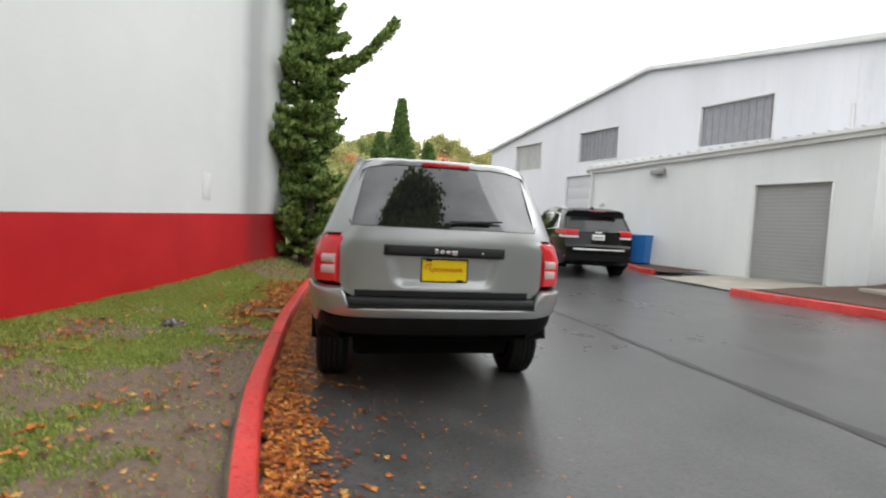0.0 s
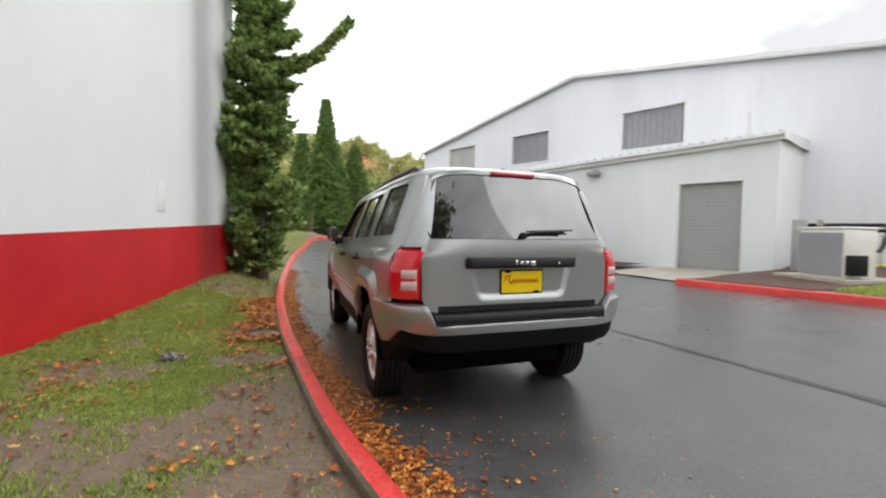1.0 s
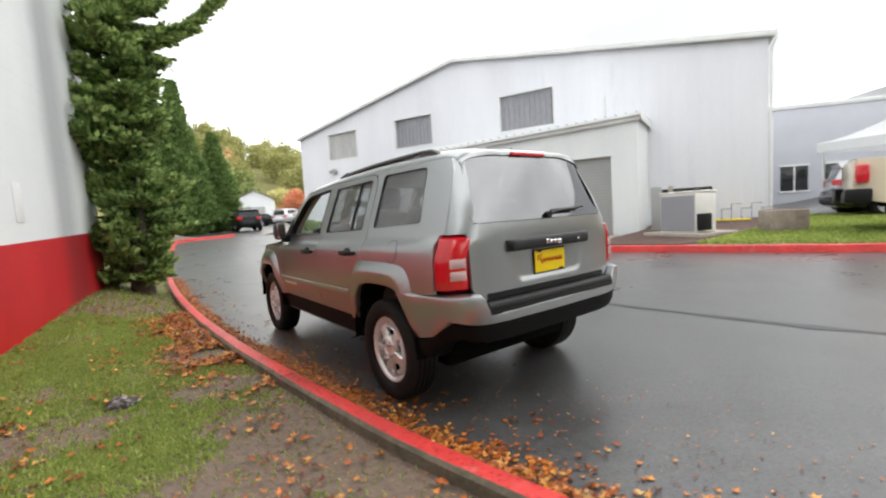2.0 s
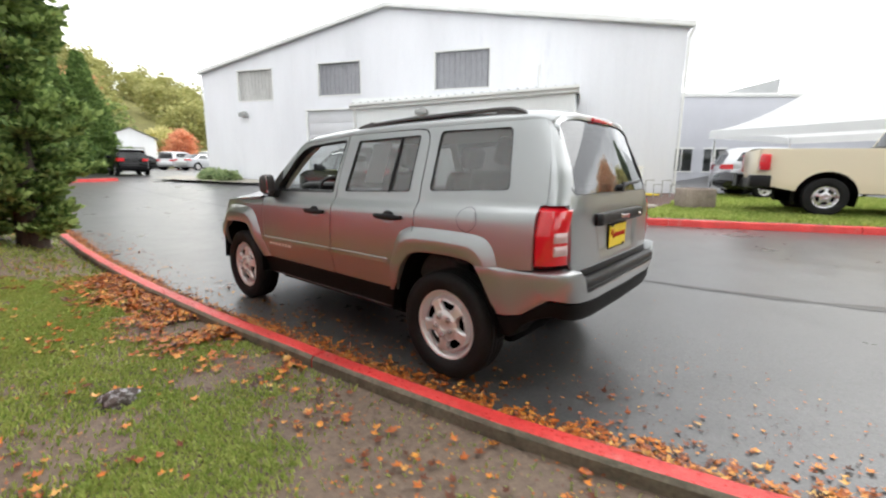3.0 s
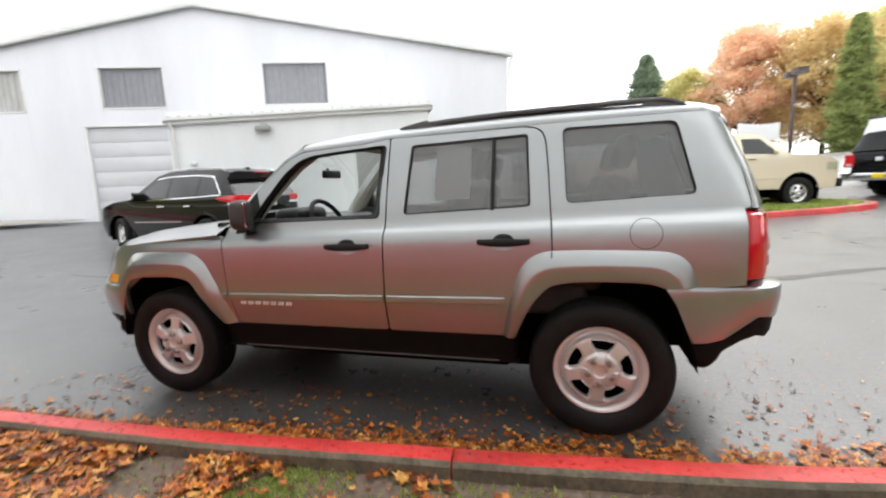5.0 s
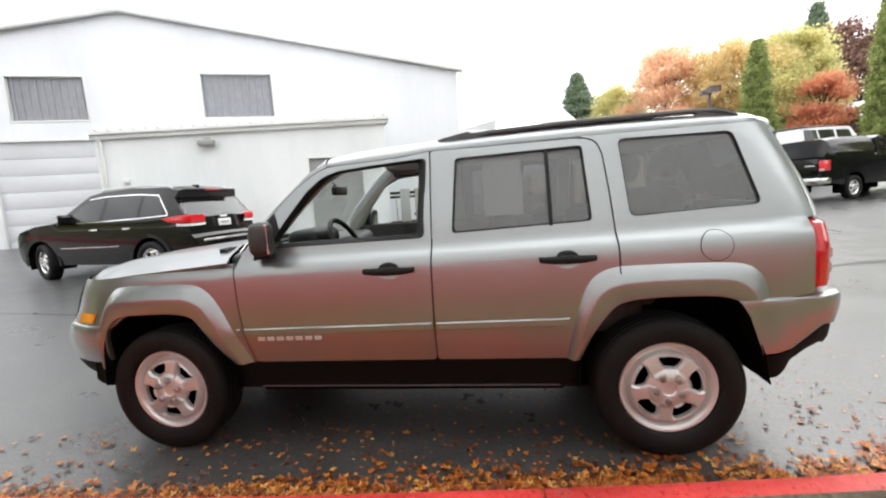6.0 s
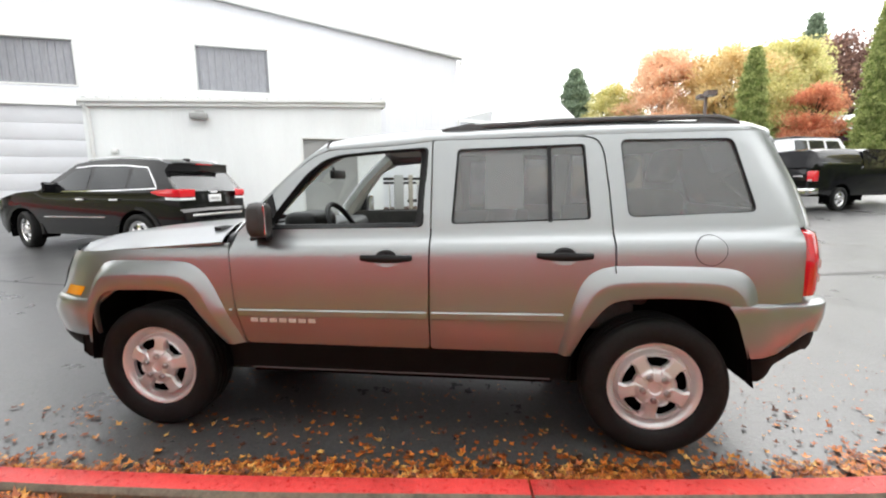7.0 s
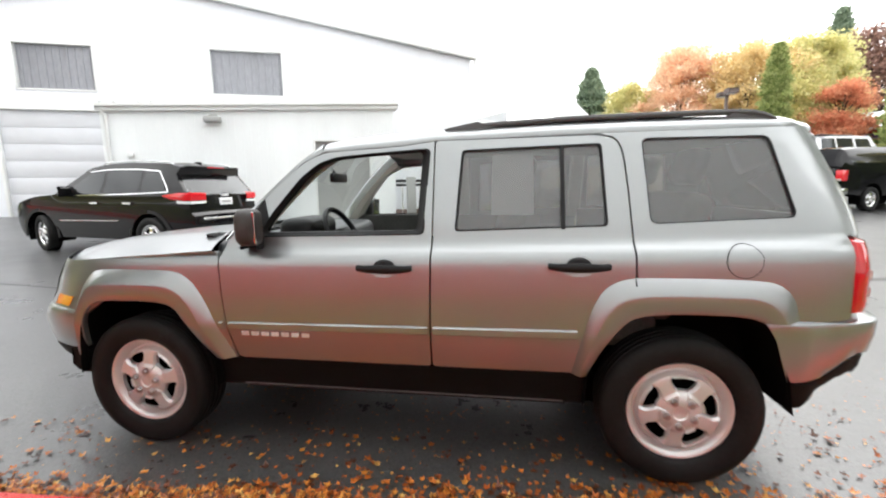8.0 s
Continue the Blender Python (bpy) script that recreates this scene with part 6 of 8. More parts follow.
SUV_LINE = [(-0.72, 0.34), (-0.90, 0.45), (-0.94, 0.62), (-0.93, 0.78), (-0.88, 0.84), (-0.87, 1.08), (-0.66, 1.52), (-0.74, 1.66), (-0.40, 1.73), (0.5, 1.77), (1.1, 1.75), (1.55, 1.68), (2.38, 1.17), (3.0, 1.12), (3.6, 1.0), (3.82, 0.86), (3.88, 0.62), (3.84, 0.42), (3.66, 0.32)]
SUV_WIN = [[(2.12, 1.17), (1.14, 1.19), (1.12, 1.60), (1.52, 1.57)], [(1.06, 1.19), (0.22, 1.21), (0.20, 1.60), (1.04, 1.62)], [(0.15, 1.21), (-0.42, 1.24), (-0.22, 1.57), (0.13, 1.60)]]
SEDAN_LINE = [(-0.75, 0.32), (-0.95, 0.45), (-0.98, 0.75), (-0.92, 0.98), (-0.35, 1.05), (0.35, 1.40), (0.9, 1.46), (1.4, 1.42), (2.15, 1.02), (2.9, 0.92), (3.4, 0.78), (3.55, 0.55), (3.5, 0.38), (3.3, 0.28)]
SEDAN_WIN = [[(1.9, 1.02), (1.05, 1.03), (1.02, 1.38), (1.38, 1.36)], [(0.98, 1.03), (0.0, 1.05), (0.4, 1.34), (0.96, 1.39)]]
TRUCK_LINE = [(-1.34, 0.62), (-1.40, 0.75), (-1.38, 1.40), (0.98, 1.42), (1.06, 1.48), (1.18, 1.86), (1.45, 1.94), (2.6, 1.95), (2.95, 1.88), (3.55, 1.42), (4.6, 1.32), (4.95, 1.22), (5.02, 0.85), (5.0, 0.60), (4.85, 0.5)]
RAM_LINE = [(y, z + (0.13 if z > 1.6 else 0.0)) for y, z in TRUCK_LINE]
TRUCK_WIN = [[(3.28, 1.42), (2.35, 1.43), (2.35, 1.82), (2.85, 1.82)], [(2.22, 1.43), (1.30, 1.45), (1.36, 1.80), (2.22, 1.82)]]


def heading(x, y, dx, dy, lift=0.0, pitch=0.0):
    return pose(x, y, ground_z(x, y) + lift, pitch, 0, math.degrees(math.atan2(-dx, dy)))


# black sport-utility car by the annex, turned towards the far lot
BLACK_LINE = SUV_LINE[:5] + [(-0.84, 1.15), (-0.54, 1.54), (-0.60, 1.67), (-0.30, 1.74)] + SUV_LINE[9:]


def black_suv():
    top = motor("black_suv", pose(5.1, 7.05, 0.112, 0.6, 0, -8.5) @ Matrix.Scale(0.98, 4), "glossy black sport-utility car with chrome window trim", M_BLACKP, BLACK_LINE, 1.17, 1.94, (0.0, 2.915), 0.375, SUV_WIN,
        [("reflector", -0.90, -0.86, 0.52, 0.55, M_REDL)], screens=(5, 11),
        trims=[("window_trim", [(2.15, 1.145), (1.1, 1.165), (0.2, 1.19), (-0.48, 1.22)], M_CHROME), ("roof_trim", [(1.52, 1.60), (1.1, 1.64), (0.3, 1.64), (-0.2, 1.60), (-0.48, 1.23)], M_CHROME), ("door_trim", [(2.3, 0.66), (0.72, 0.68)], M_CHROME)], steel=M_CHROME, steer=-13.0)
    for s in (-1, 1):
        # grey arch mouldings, chrome handles, roof rails
        for c in (0.0, 2.915):
            rows = [[Vector((s * (0.955 + d), c + rr * math.cos(t), 0.375 + rr * math.sin(t))) for t in np.linspace(-0.15, math.pi + 0.15, 26)] for rr, d in ((0.455, 0.0), (0.515, 0.0), (0.52, -0.05))]
            part("arch_moulding", strip_mesh(rows), M_DARK, top)
        for y in (1.20, 0.35):
            part("door_handle", box(bmesh.new(), s * 0.955, s * 0.995, y, y + 0.20, 1.00, 1.03, 0.01), M_CHROME, top)
        part("roof_rail", tube(bmesh.new(), [(s * 0.66, 1.45, 1.70), (s * 0.66, 1.3, 1.775), (s * 0.66, 0.3, 1.80), (s * 0.66, -0.3, 1.765), (s * 0.66, -0.42, 1.72)], 0.012, 6), M_CHROME, top)
        round_tail = [(0.945, -0.40, 1.135, 1.165), (0.93, -0.52, 1.085, 1.190), (0.90, -0.66, 1.062, 1.203), (0.86, -0.79, 1.052, 1.207), (0.80, -0.885, 1.050, 1.207), (0.66, -0.91, 1.050, 1.205), (0.50, -0.918, 1.055, 1.200)]
        lamp = part("tail_lamp", strip_mesh([[Vector((s * (x + d), y - d * (y < -0.8), z0 + (z1 - z0) * k)) for x, y, z0, z1 in round_tail] for k, d in ((0.0, -0.02), (0.1, 0.014), (0.5, 0.022), (0.9, 0.014), (1.0, -0.02))]), M_REDL, top)
        part("pale_lens", strip_mesh([[Vector((s * (x + 0.012), y - 0.012 * (y < -0.8), z0 - 0.045 * k)) for x, y, z0, z1 in round_tail[2:]] for k in (0.0, 0.5, 1.0)]), M_WHITE, lamp)
        part("wheel_stud_cap", tube(bmesh.new(), [(s * 0.86, 0.0, 0.375), (s * 0.93, 0.0, 0.375)], 0.045, 12), M_DARK, top)
    part("spoiler", box(bmesh.new(), -0.60, 0.60, -0.70, -0.42, 1.655, 1.70, 0.015), M_BLACKP, top)
    part("brake_lamp", box(bmesh.new(), -0.2, 0.2, -0.71, -0.68, 1.668, 1.688, 0.005), M_REDL, top)
    plate = part("number_plate", box(bmesh.new(), -0.155, 0.155, -0.905, -0.86, 0.96, 1.10, 0.004), M_WHITE, top, "pale plate")
    part("plate_bar", box(bmesh.new(), -0.11, 0.11, -0.909, -0.90, 1.005, 1.05, 0.002), M_DOORG, plate)
    part("bumper_trim", box(bmesh.new(), -0.64, 0.64, -0.985, -0.93, 0.70, 0.745, 0.012), M_CHROME, top)
    part("badge", box(bmesh.new(), -0.08, 0.08, -0.89, -0.83, 1.13, 1.165, 0.004), M_BADGE, top)
    part("rear_wiper", tube(bmesh.new(), [(0.0, -0.84, 1.19), (0.3, -0.81, 1.23)], 0.012, 6), M_DARK, top)
    part("roof_aerial", box(bmesh.new(), -0.03, 0.03, -0.35, -0.2, 1.74, 1.80, 0.02), M_BLACKP, top)


black_suv()
# cream pickup on the grass island
cream = motor("cream_pickup", heading(10.42, -1.8, 0.27, -0.963, 0.13, -1.2), "cream crew-cab pickup truck parked on the grass island", M_CREAM, TRUCK_LINE, 1.40, 1.98, (-0.18, 3.88), 0.40, TRUCK_WIN,
      [("headlamp", 4.6, 4.95, 0.98, 1.18, M_CLEAR)], screens=(4, 8), bumper_z=0.66,
      trims=[("door_handle", [(1.5, 1.28), (1.72, 1.28)], M_DARK), ("front_handle", [(2.45, 1.28), (2.67, 1.28)], M_DARK), ("body_line", [(1.1, 0.78), (3.4, 0.78)], M_CREAM)], steel=M_CHROME, rim=0.235, arch=1.34)
for s in (-1, 1):
    lamp = part("tail_lamp", box(bmesh.new(), s * 0.80, s * 0.965, -1.42, -1.21, 0.93, 1.29, 0.04), M_REDL, cream, "red tail lamp with a pale foot")
    part("pale_lens", box(bmesh.new(), s * 0.84, s * 0.95, -1.43, -1.35, 0.94, 1.01, 0.01), M_PINKL, lamp)
    part("bumper_end", box(bmesh.new(), s * 0.62, s * 0.97, -1.56, -1.16, 0.56, 0.83, 0.04), M_DARK, cream)
part("tailgate", box(bmesh.new(), -0.78, 0.78, -1.425, -1.39, 0.86, 1.38, 0.02), M_CREAM, cream)


def black_pickup():
    top = motor("black_pickup", pose(13.97, -10.38, ground_z(14.0, -10.4), 0, 0, -155), "black pickup truck with a bed canopy and chrome rear bumper", M_BLACKP, RAM_LINE, 1.40, 1.98, (0.0, 3.7), 0.39, TRUCK_WIN,
                [("headlamp", 4.6, 4.95, 0.98, 1.18, M_CLEAR)], screens=(4, 8), bumper_z=0.66, steel=M_CHROME, rim=0.25, arch=1.3)
    shell = bmesh.new()
    rows = []
    for y, zt in ((-1.38, 1.44), (-1.30, 1.66), (-1.12, 2.0), (-0.6, 2.06), (0.4, 2.08), (0.98, 2.08)):
        half = 0.93 - (0.05 if y < -1.2 else 0.0)
        rows.append([Vector((u * half * (1.0 if v < 0.5 else 0.84), y, 1.40 + (zt - 1.40) * v)) for u, v in ((-1, 0), (-1, 0.45), (-0.96, 0.9), (-0.8, 1.0), (0, 1.03), (0.8, 1.0), (0.96, 0.9), (1, 0.45), (1, 0))])
    vs = strip(shell, rows)
    shell.faces.new(vs[-1])
    canopy = part("canopy", shell, M_BLACKP, top, "black fibreglass bed canopy")
    for s in (-1, 1):
        part("canopy_window", strip_mesh([[Vector((s * (0.935 - 0.19 * (z - 1.58) / 0.3), y + (z - 1.58) * 0.25 * (1 if y < 0 else 0), z)) for y in np.linspace(-1.05, 0.85, 6)] for z in (1.56, 1.66, 1.80)]), M_CARGL, canopy)
        lamp = part("tail_lamp", box(bmesh.new(), s * 0.76, s * 0.985, -1.425, -1.20, 0.98, 1.32, 0.03), M_REDL, top, "red tail lamp with a pale foot")
        part("pale_lens", box(bmesh.new(), s * 0.80, s * 0.93, -1.435, -1.40, 0.985, 1.05, 0.01), M_PINKL, lamp)
        part("bumper_corner", box(bmesh.new(), s * 0.80, s * 1.0, -1.50, -1.15, 0.56, 0.76, 0.04), M_CHROME, top)
    part("tailgate", box(bmesh.new(), -0.74, 0.74, -1.425, -1.39, 0.82, 1.38, 0.02), M_BLACKP, top)
    plate = part("number_plate", box(bmesh.new(), -0.155, 0.155, -1.49, -1.47, 0.60, 0.74, 0.004), M_YELLOW, top, "yellow dealer plate")
    part("badge", box(bmesh.new(), -0.12, 0.06, -1.435, -1.42, 1.12, 1.24, 0.02), M_BADGE, top)
    for k in range(5):
        part("badge_bar", box(bmesh.new(), 0.36 + 0.06 * k, 0.40 + 0.06 * k, -1.432, -1.42, 1.14, 1.18, 0.004), M_BADGE, top)


black_pickup()
JEEP_LINE = [(-0.78, 0.62), (-0.80, 1.20), (-0.72, 1.92), (-0.5, 1.98), (2.05, 1.96), (2.42, 1.30), (3.75, 1.22), (3.85, 0.8), (3.75, 0.6)]
jeep = motor("white_off_roader", heading(20.9, -13.9, 0.33, -0.94, 0.0), "white square-bodied off-road car with a dark soft top", M_WHITEP, JEEP_LINE, 1.28, 1.87, (0.0, 3.0), 0.43, [[(2.05, 1.3), (1.15, 1.3), (1.15, 1.82), (1.92, 1.82)], [(1.0, 1.3), (0.1, 1.3), (0.1, 1.84), (1.0, 1.84)], [(0.0, 1.3), (-0.68, 1.3), (-0.62, 1.84), (0.0, 1.84)]],
      [("tail_lamp", -0.78, -0.66, 0.98, 1.18, M_REDL)], screens=(4,))
part("spare_wheel", lathe(bmesh.new(), [(-0.12, 0.2), (-0.12, 0.36), (-0.06, 0.41), (0.06, 0.41), (0.11, 0.36), (0.12, 0.2), (0.10, 0.001)], "y", 28, (0, -0.92, 1.12)), M_RUBBER, jeep)
part("soft_top", box(bmesh.new(), -0.72, 0.72, -0.74, 1.1, 1.95, 2.02, 0.03), M_SHELL, jeep, "dark fabric roof")
motor("silver_suv", heading(18.4, 0.6, 0.35, -0.94), "silver compact sport-utility car under the tent", M_SILVER, SUV_LINE, 1.17, 1.85, (0.0, 2.7), 0.36, SUV_WIN, [("tail_lamp", -0.86, -0.5, 0.93, 1.12, M_REDL)], screens=(5, 11))
motor("dark_sedan", heading(16.4, -2.24, -0.6, 0.8, 0.05), "dark sedan with its nose by the grass island", M_BLACKP, SEDAN_LINE, 1.02, 1.8, (0.0, 2.75), 0.33, SEDAN_WIN, [("headlamp", 3.1, 3.45, 0.62, 0.75, M_CLEAR)], screens=(4, 7))
motor("red_tail_suv", heading(5.05, 29.2, 0.10, 1.0) @ Matrix.Scale(0.88, 4), "dark sport-utility car in the far lot", M_BLACKP, SUV_LINE, 1.17, 1.9, (0.0, 2.8), 0.37, SUV_WIN, [("tail_lamp", -0.86, -0.55, 0.93, 1.12, M_REDL)], screens=(5, 11), group="cars in the far lot")
for k, (x, y, dx, dy, paint, line, wins, belt, lab) in enumerate(((10.2, 48.5, 0.8, 0.6, M_BLACKP, SEDAN_LINE, SEDAN_WIN, 1.02, "dark sedan in the far lot"), (12.6, 46.0, 0.8, 0.6, M_SILVER, SUV_LINE, SUV_WIN, 1.17, "silver car in the far lot"),
        (12.4, 40.6, 0.95, 0.3, M_SILVER, SEDAN_LINE, SEDAN_WIN, 1.02, "pale silver sedan in the far lot"), (15.3, 43.6, 0.9, 0.4, M_WHITEP, SUV_LINE, SUV_WIN, 1.17, "white sport-utility car in the far lot"), (19.0, 52.0, 0.9, 0.4, M_WHITEP, SEDAN_LINE, SEDAN_WIN, 1.02, "white sedan in the far lot"))):
    motor("far_car", heading(x, y, dx, dy), lab, paint, line, belt, 1.8, (0.0, 2.75), 0.34, wins, [("tail_lamp", -0.9, -0.6, 0.85, 1.0, M_REDL)], group="cars in the far lot", screens=(4, 7) if line is SEDAN_LINE else (5, 11))


# ---- trees and plants ----
def blades(rng, centres, size, spread, count, lean=None, flat=0.5):
    """Small bent leaf blades, some at each centre. Returns verts and faces."""
    n = len(centres) * count
    c = np.repeat(np.asarray(centres, float), count, 0) + rng.normal(0, 1, (n, 3)) * spread * np.array([1, 1, flat])
    d = rng.normal(0, 1, (n, 3))
    if lean is not None:
        d = d * 0.6 + np.repeat(np.asarray(lean, float), count, 0)
    d /= np.linalg.norm(d, axis=1, keepdims=True) + 1e-9
    w = np.cross(d, rng.normal(0, 1, (n, 3)))
    w /= np.linalg.norm(w, axis=1, keepdims=True) + 1e-9
    ln = size * rng.uniform(0.6, 1.4, (n, 1))
    wd = ln * rng.uniform(0.16, 0.30, (n, 1)) * (1 + flat)
    v = np.stack([c, c + d * ln * 0.5 + w * wd, c + d * ln, c + d * ln * 0.5 - w * wd], 1).reshape(-1, 3)
    f = np.arange(n * 4).reshape(-1, 4)
    return v, f


def from_arrays(name, v, f):
    me = bpy.data.meshes.new(name)
    me.vertices.add(len(v))
    me.vertices.foreach_set("co", np.asarray(v, np.float32).ravel())
    me.loops.add(f.size)
    me.loops.foreach_set("vertex_index", f.astype(np.int32).ravel())
    me.polygons.add(len(f))
    me.polygons.foreach_set("loop_start", (np.arange(len(f)) * f.shape[1]).astype(np.int32))
    me.update(calc_edges=True)
    me.validate()
    return me


def trunk(bm, h, r, rng, lean=0.02, sides=10):
    pts = [(rng.normal(0, lean) * k, rng.normal(0, lean) * k, h * k / 8 - 0.15 * (k == 0)) for k in range(9)]
    tube(bm, pts, r, sides, True, [r * (1.35 if k == 0 else 1 - 0.85 * k / 8) for k in range(9)])
    return pts


def spruce(at, h, seed):
    """A shaggy conifer: short crooked boughs, each with brushes of needles that turn up at their ends."""
    rng = np.random.default_rng(seed)
    top = thing("spruce_tree", at, "shaggy dark green conifer close to the building's corner", "tree")
    base = at.translation
    into = Vector((-(WALL_A - WALL_B).y, (WALL_A - WALL_B).x)).normalized()
    bm = bmesh.new()
    trunk(bm, h * 0.97, 0.15, rng)
    cs, ls = [], []

    def brush(p, d, size):
        q = Vector((p.x + base.x, p.y + base.y)) - WALL_A
        if q.dot(WALL_A - WALL_B) < 0.3 and q.dot(into) > -0.05:
            return
        for k in range(4):
            c = p + d * size * (k / 3.0) * 0.8
            cs.append(c)
            ls.append(d * 1.5 + Vector((0, 0, 0.35)))

    n = 165
    for i in range(n):
        z = 0.22 + (h - 0.4) * (i + rng.uniform(0, 1)) / n
        a = i * 2.399 + rng.normal(0, 0.35)
        reach = float(np.interp(z, [0.3, 1.0, 2.2, 3.4, 4.4, 5.2, 5.9, 6.8, 8.0, 9.0], [0.85, 0.84, 0.80, 0.86, 0.74, 0.58, 0.50, 0.70, 0.55, 0.15]))
        reach *= 0.86
        reach *= 0.55 + 0.75 * noise.noise(Vector((math.cos(a) * 1.2, math.sin(a) * 1.2, z * 0.9))) + rng.uniform(0.0, 0.5)
        droop, lift = rng.uniform(0.05, 0.35), rng.uniform(0.15, 0.5)
        pts = [Vector((math.cos(a + 0.25 * t) * reach * t, math.sin(a + 0.25 * t) * reach * t, z - droop * reach * t + lift * reach * t ** 3)) for t in np.linspace(0, 1, 8)]
        tube(bm, pts[::2] + pts[-1:], 0.02, 4, False, [0.022, 0.017, 0.012, 0.008, 0.005])
        for k in range(2, 8):
            d = (pts[k] - pts[k - 1]).normalized()
            side = Vector((-d.y, d.x, 0)).normalized()
            for sd in (-1, -0.3, 0.4, 1) if k < 7 else (-0.5, 0.0, 0.5):
                e = (d * 0.7 + side * sd * 0.9 + Vector((0, 0, rng.uniform(0.0, 0.7)))).normalized()
                brush(pts[k] + side * sd * 0.05 * rng.uniform(0.4, 1.4), e, rng.uniform(0.14, 0.28))
    # one long bough that sweeps out and up, near the top
    a = -0.2
    bough = [Vector((math.cos(a) * 1.75 * t, math.sin(a) * 1.75 * t, 4.50 - 0.12 * math.sin(math.pi * t) + 0.95 * t * t)) for t in np.linspace(0, 1, 26)]
    for k in range(3, 26):
        d = (bough[k] - bough[k - 1]).normalized()
        for sd in (-1.3, -0.9, -0.5, -0.2, 0, 0.2, 0.5, 0.9, 1.3):
            brush(bough[k], (d + Vector((-math.sin(a), math.cos(a), 0)) * sd * 0.7 + Vector((0, 0, rng.uniform(-0.5, 0.5)))).normalized(), rng.uniform(0.16, 0.30) * (1.25 - 0.6 * k / 25))
    tube(bm, bough[::3], 0.03, 5, False, [0.04 * (1 - 0.8 * q / 8) for q in range(9)])
    part("trunk", bm, M_BARK, top)
    v, f = blades(rng, cs, 0.105, 0.030, 8, ls, 0.2)
    put("crown", from_arrays("crown", v, f), M_SHAGGY, top)
    return top


def cypress(at, h, rad, seed, material=None, label="dense conical dark green cypress", name="cypress_tree", count=2600, size=0.24, shape=0.75, rag=0.12):
    rng = np.random.default_rng(seed)
    top = thing(name, at, label, "tree")
    bm = bmesh.new()
    trunk(bm, h * 0.8, 0.16, rng)
    part("trunk", bm, M_BARK, top)
    f = rng.uniform(0.0, 1.0, count) ** 1.15
    a = rng.uniform(0, 2 * math.pi, count)
    r = rad * np.minimum(1.0, 0.45 + f * 5.5) * (1 - f) ** shape * rng.uniform(0.55, 1.08, count) * (1 + 0.16 * np.sin(a * 5 + f * 19))
    tufts = rng.uniform(1 - rag, 1 + rag * 0.7, (12, 40))
    r = r * tufts[(a * 1.9).astype(int) % 12, (f * 39).astype(int)]
    cs = np.stack([np.cos(a) * r, np.sin(a) * r, 0.1 + f * h], 1)
    ls = np.stack([np.cos(a) * 0.5, np.sin(a) * 0.5, np.full(count, 1.3)], 1)
    v, fc = blades(rng, cs, size * 0.7, size * 0.5, 16, ls, 0.45)
    put("crown", from_arrays("crown", v, fc), material or M_CYPRESS, top)
    return top


def broadleaf(at, h, rad, seed, material, label, count=900, size=0.32, base=0.28):
    rng = np.random.default_rng(seed)
    top = thing("broadleaf_tree", at, label, "tree")
    bm = bmesh.new()
    trunk(bm, h * 0.75, 0.02 * h, rng)
    lobes = []
    for i in range(52):
        a, f = i * 2.4, rng.uniform(base, 0.95)
        reach = rad * 0.75 * math.sin(math.pi * (0.18 + 0.72 * f)) * rng.uniform(0.5, 1.0)
        e = Vector((math.cos(a) * reach, math.sin(a) * reach, h * f))
        s = Vector((0, 0, h * f * 0.62))
        tube(bm, [s, s.lerp(e, 0.5) + Vector((0, 0, 0.04 * h)), e], 0.05, 5, False, [0.008 * h, 0.005 * h, 0.002 * h])
        lobes.append((e, rad * rng.uniform(0.09, 0.25)))
    lobes.append((Vector((0, 0, h * 0.95)), rad * 0.18))
    part("trunk", bm, M_BARK, top)
    cs = []
    for e, r in lobes:
        k = count // len(lobes)
        d = rng.normal(0, 1, (k, 3))
        d /= np.linalg.norm(d, axis=1, keepdims=True)
        cs.append(np.array(e) + d * r * rng.uniform(0.2, 1.5, (k, 1)) * np.array([1.15, 1.15, 0.7]))
    v, f = blades(rng, np.concatenate(cs), size * 0.62, size * 0.8, 14, None, 0.9)
    put("crown", from_arrays("crown", v, f), material, top)
    return top


on_lawn = lambda x, y: Matrix.Translation((x, y, lawn_z(x, y) - 0.03))
on_road = lambda x, y: Matrix.Translation((x, y, ground_z(x, y) - 0.05))
spruce(on_lawn(-1.93, 6.85), 9.0, 3)
cypress(on_road(1.6, 31.6), 10.2, 2.1, 5, shape=0.9)
cypress(on_road(4.4, 35.6), 7.6, 2.1, 6, shape=0.9)
cypress(on_road(0.0, 36.0), 8.4, 2.0, 16, shape=0.9)
# trees beyond the right-hand lot
cypress(on_road(62.0, -10.5), 14.6, 4.6, 21, M_GREYGREEN, "dark green conifer beyond the lot", "conifer_tree", 3000, 0.45, 0.8, 0.55)
broadleaf(on_road(57.0, -14.8), 11.5, 5.0, 22, M_GOLD, "golden autumn tree beyond the lot", 2400, 0.36)
broadleaf(on_road(52.8, -19.1), 14.6, 6.0, 23, M_ORANGE, "tall orange autumn tree beyond the lot", 3400, 0.36)
broadleaf(on_road(49.0, -24.5), 13.6, 6.5, 24, M_AMBERL, "broad amber autumn tree beyond the lot", 3400, 0.36, 0.18)
broadleaf(on_road(50.0, -30.0), 14.2, 6.5, 25, M_GOLD, "broad yellow autumn tree beyond the lot", 3400, 0.36, 0.18)
broadleaf(on_road(46.0, -27.0), 11.0, 4.6, 35, M_GOLD, "yellow autumn tree beyond the lot", 2600, 0.34, 0.2)
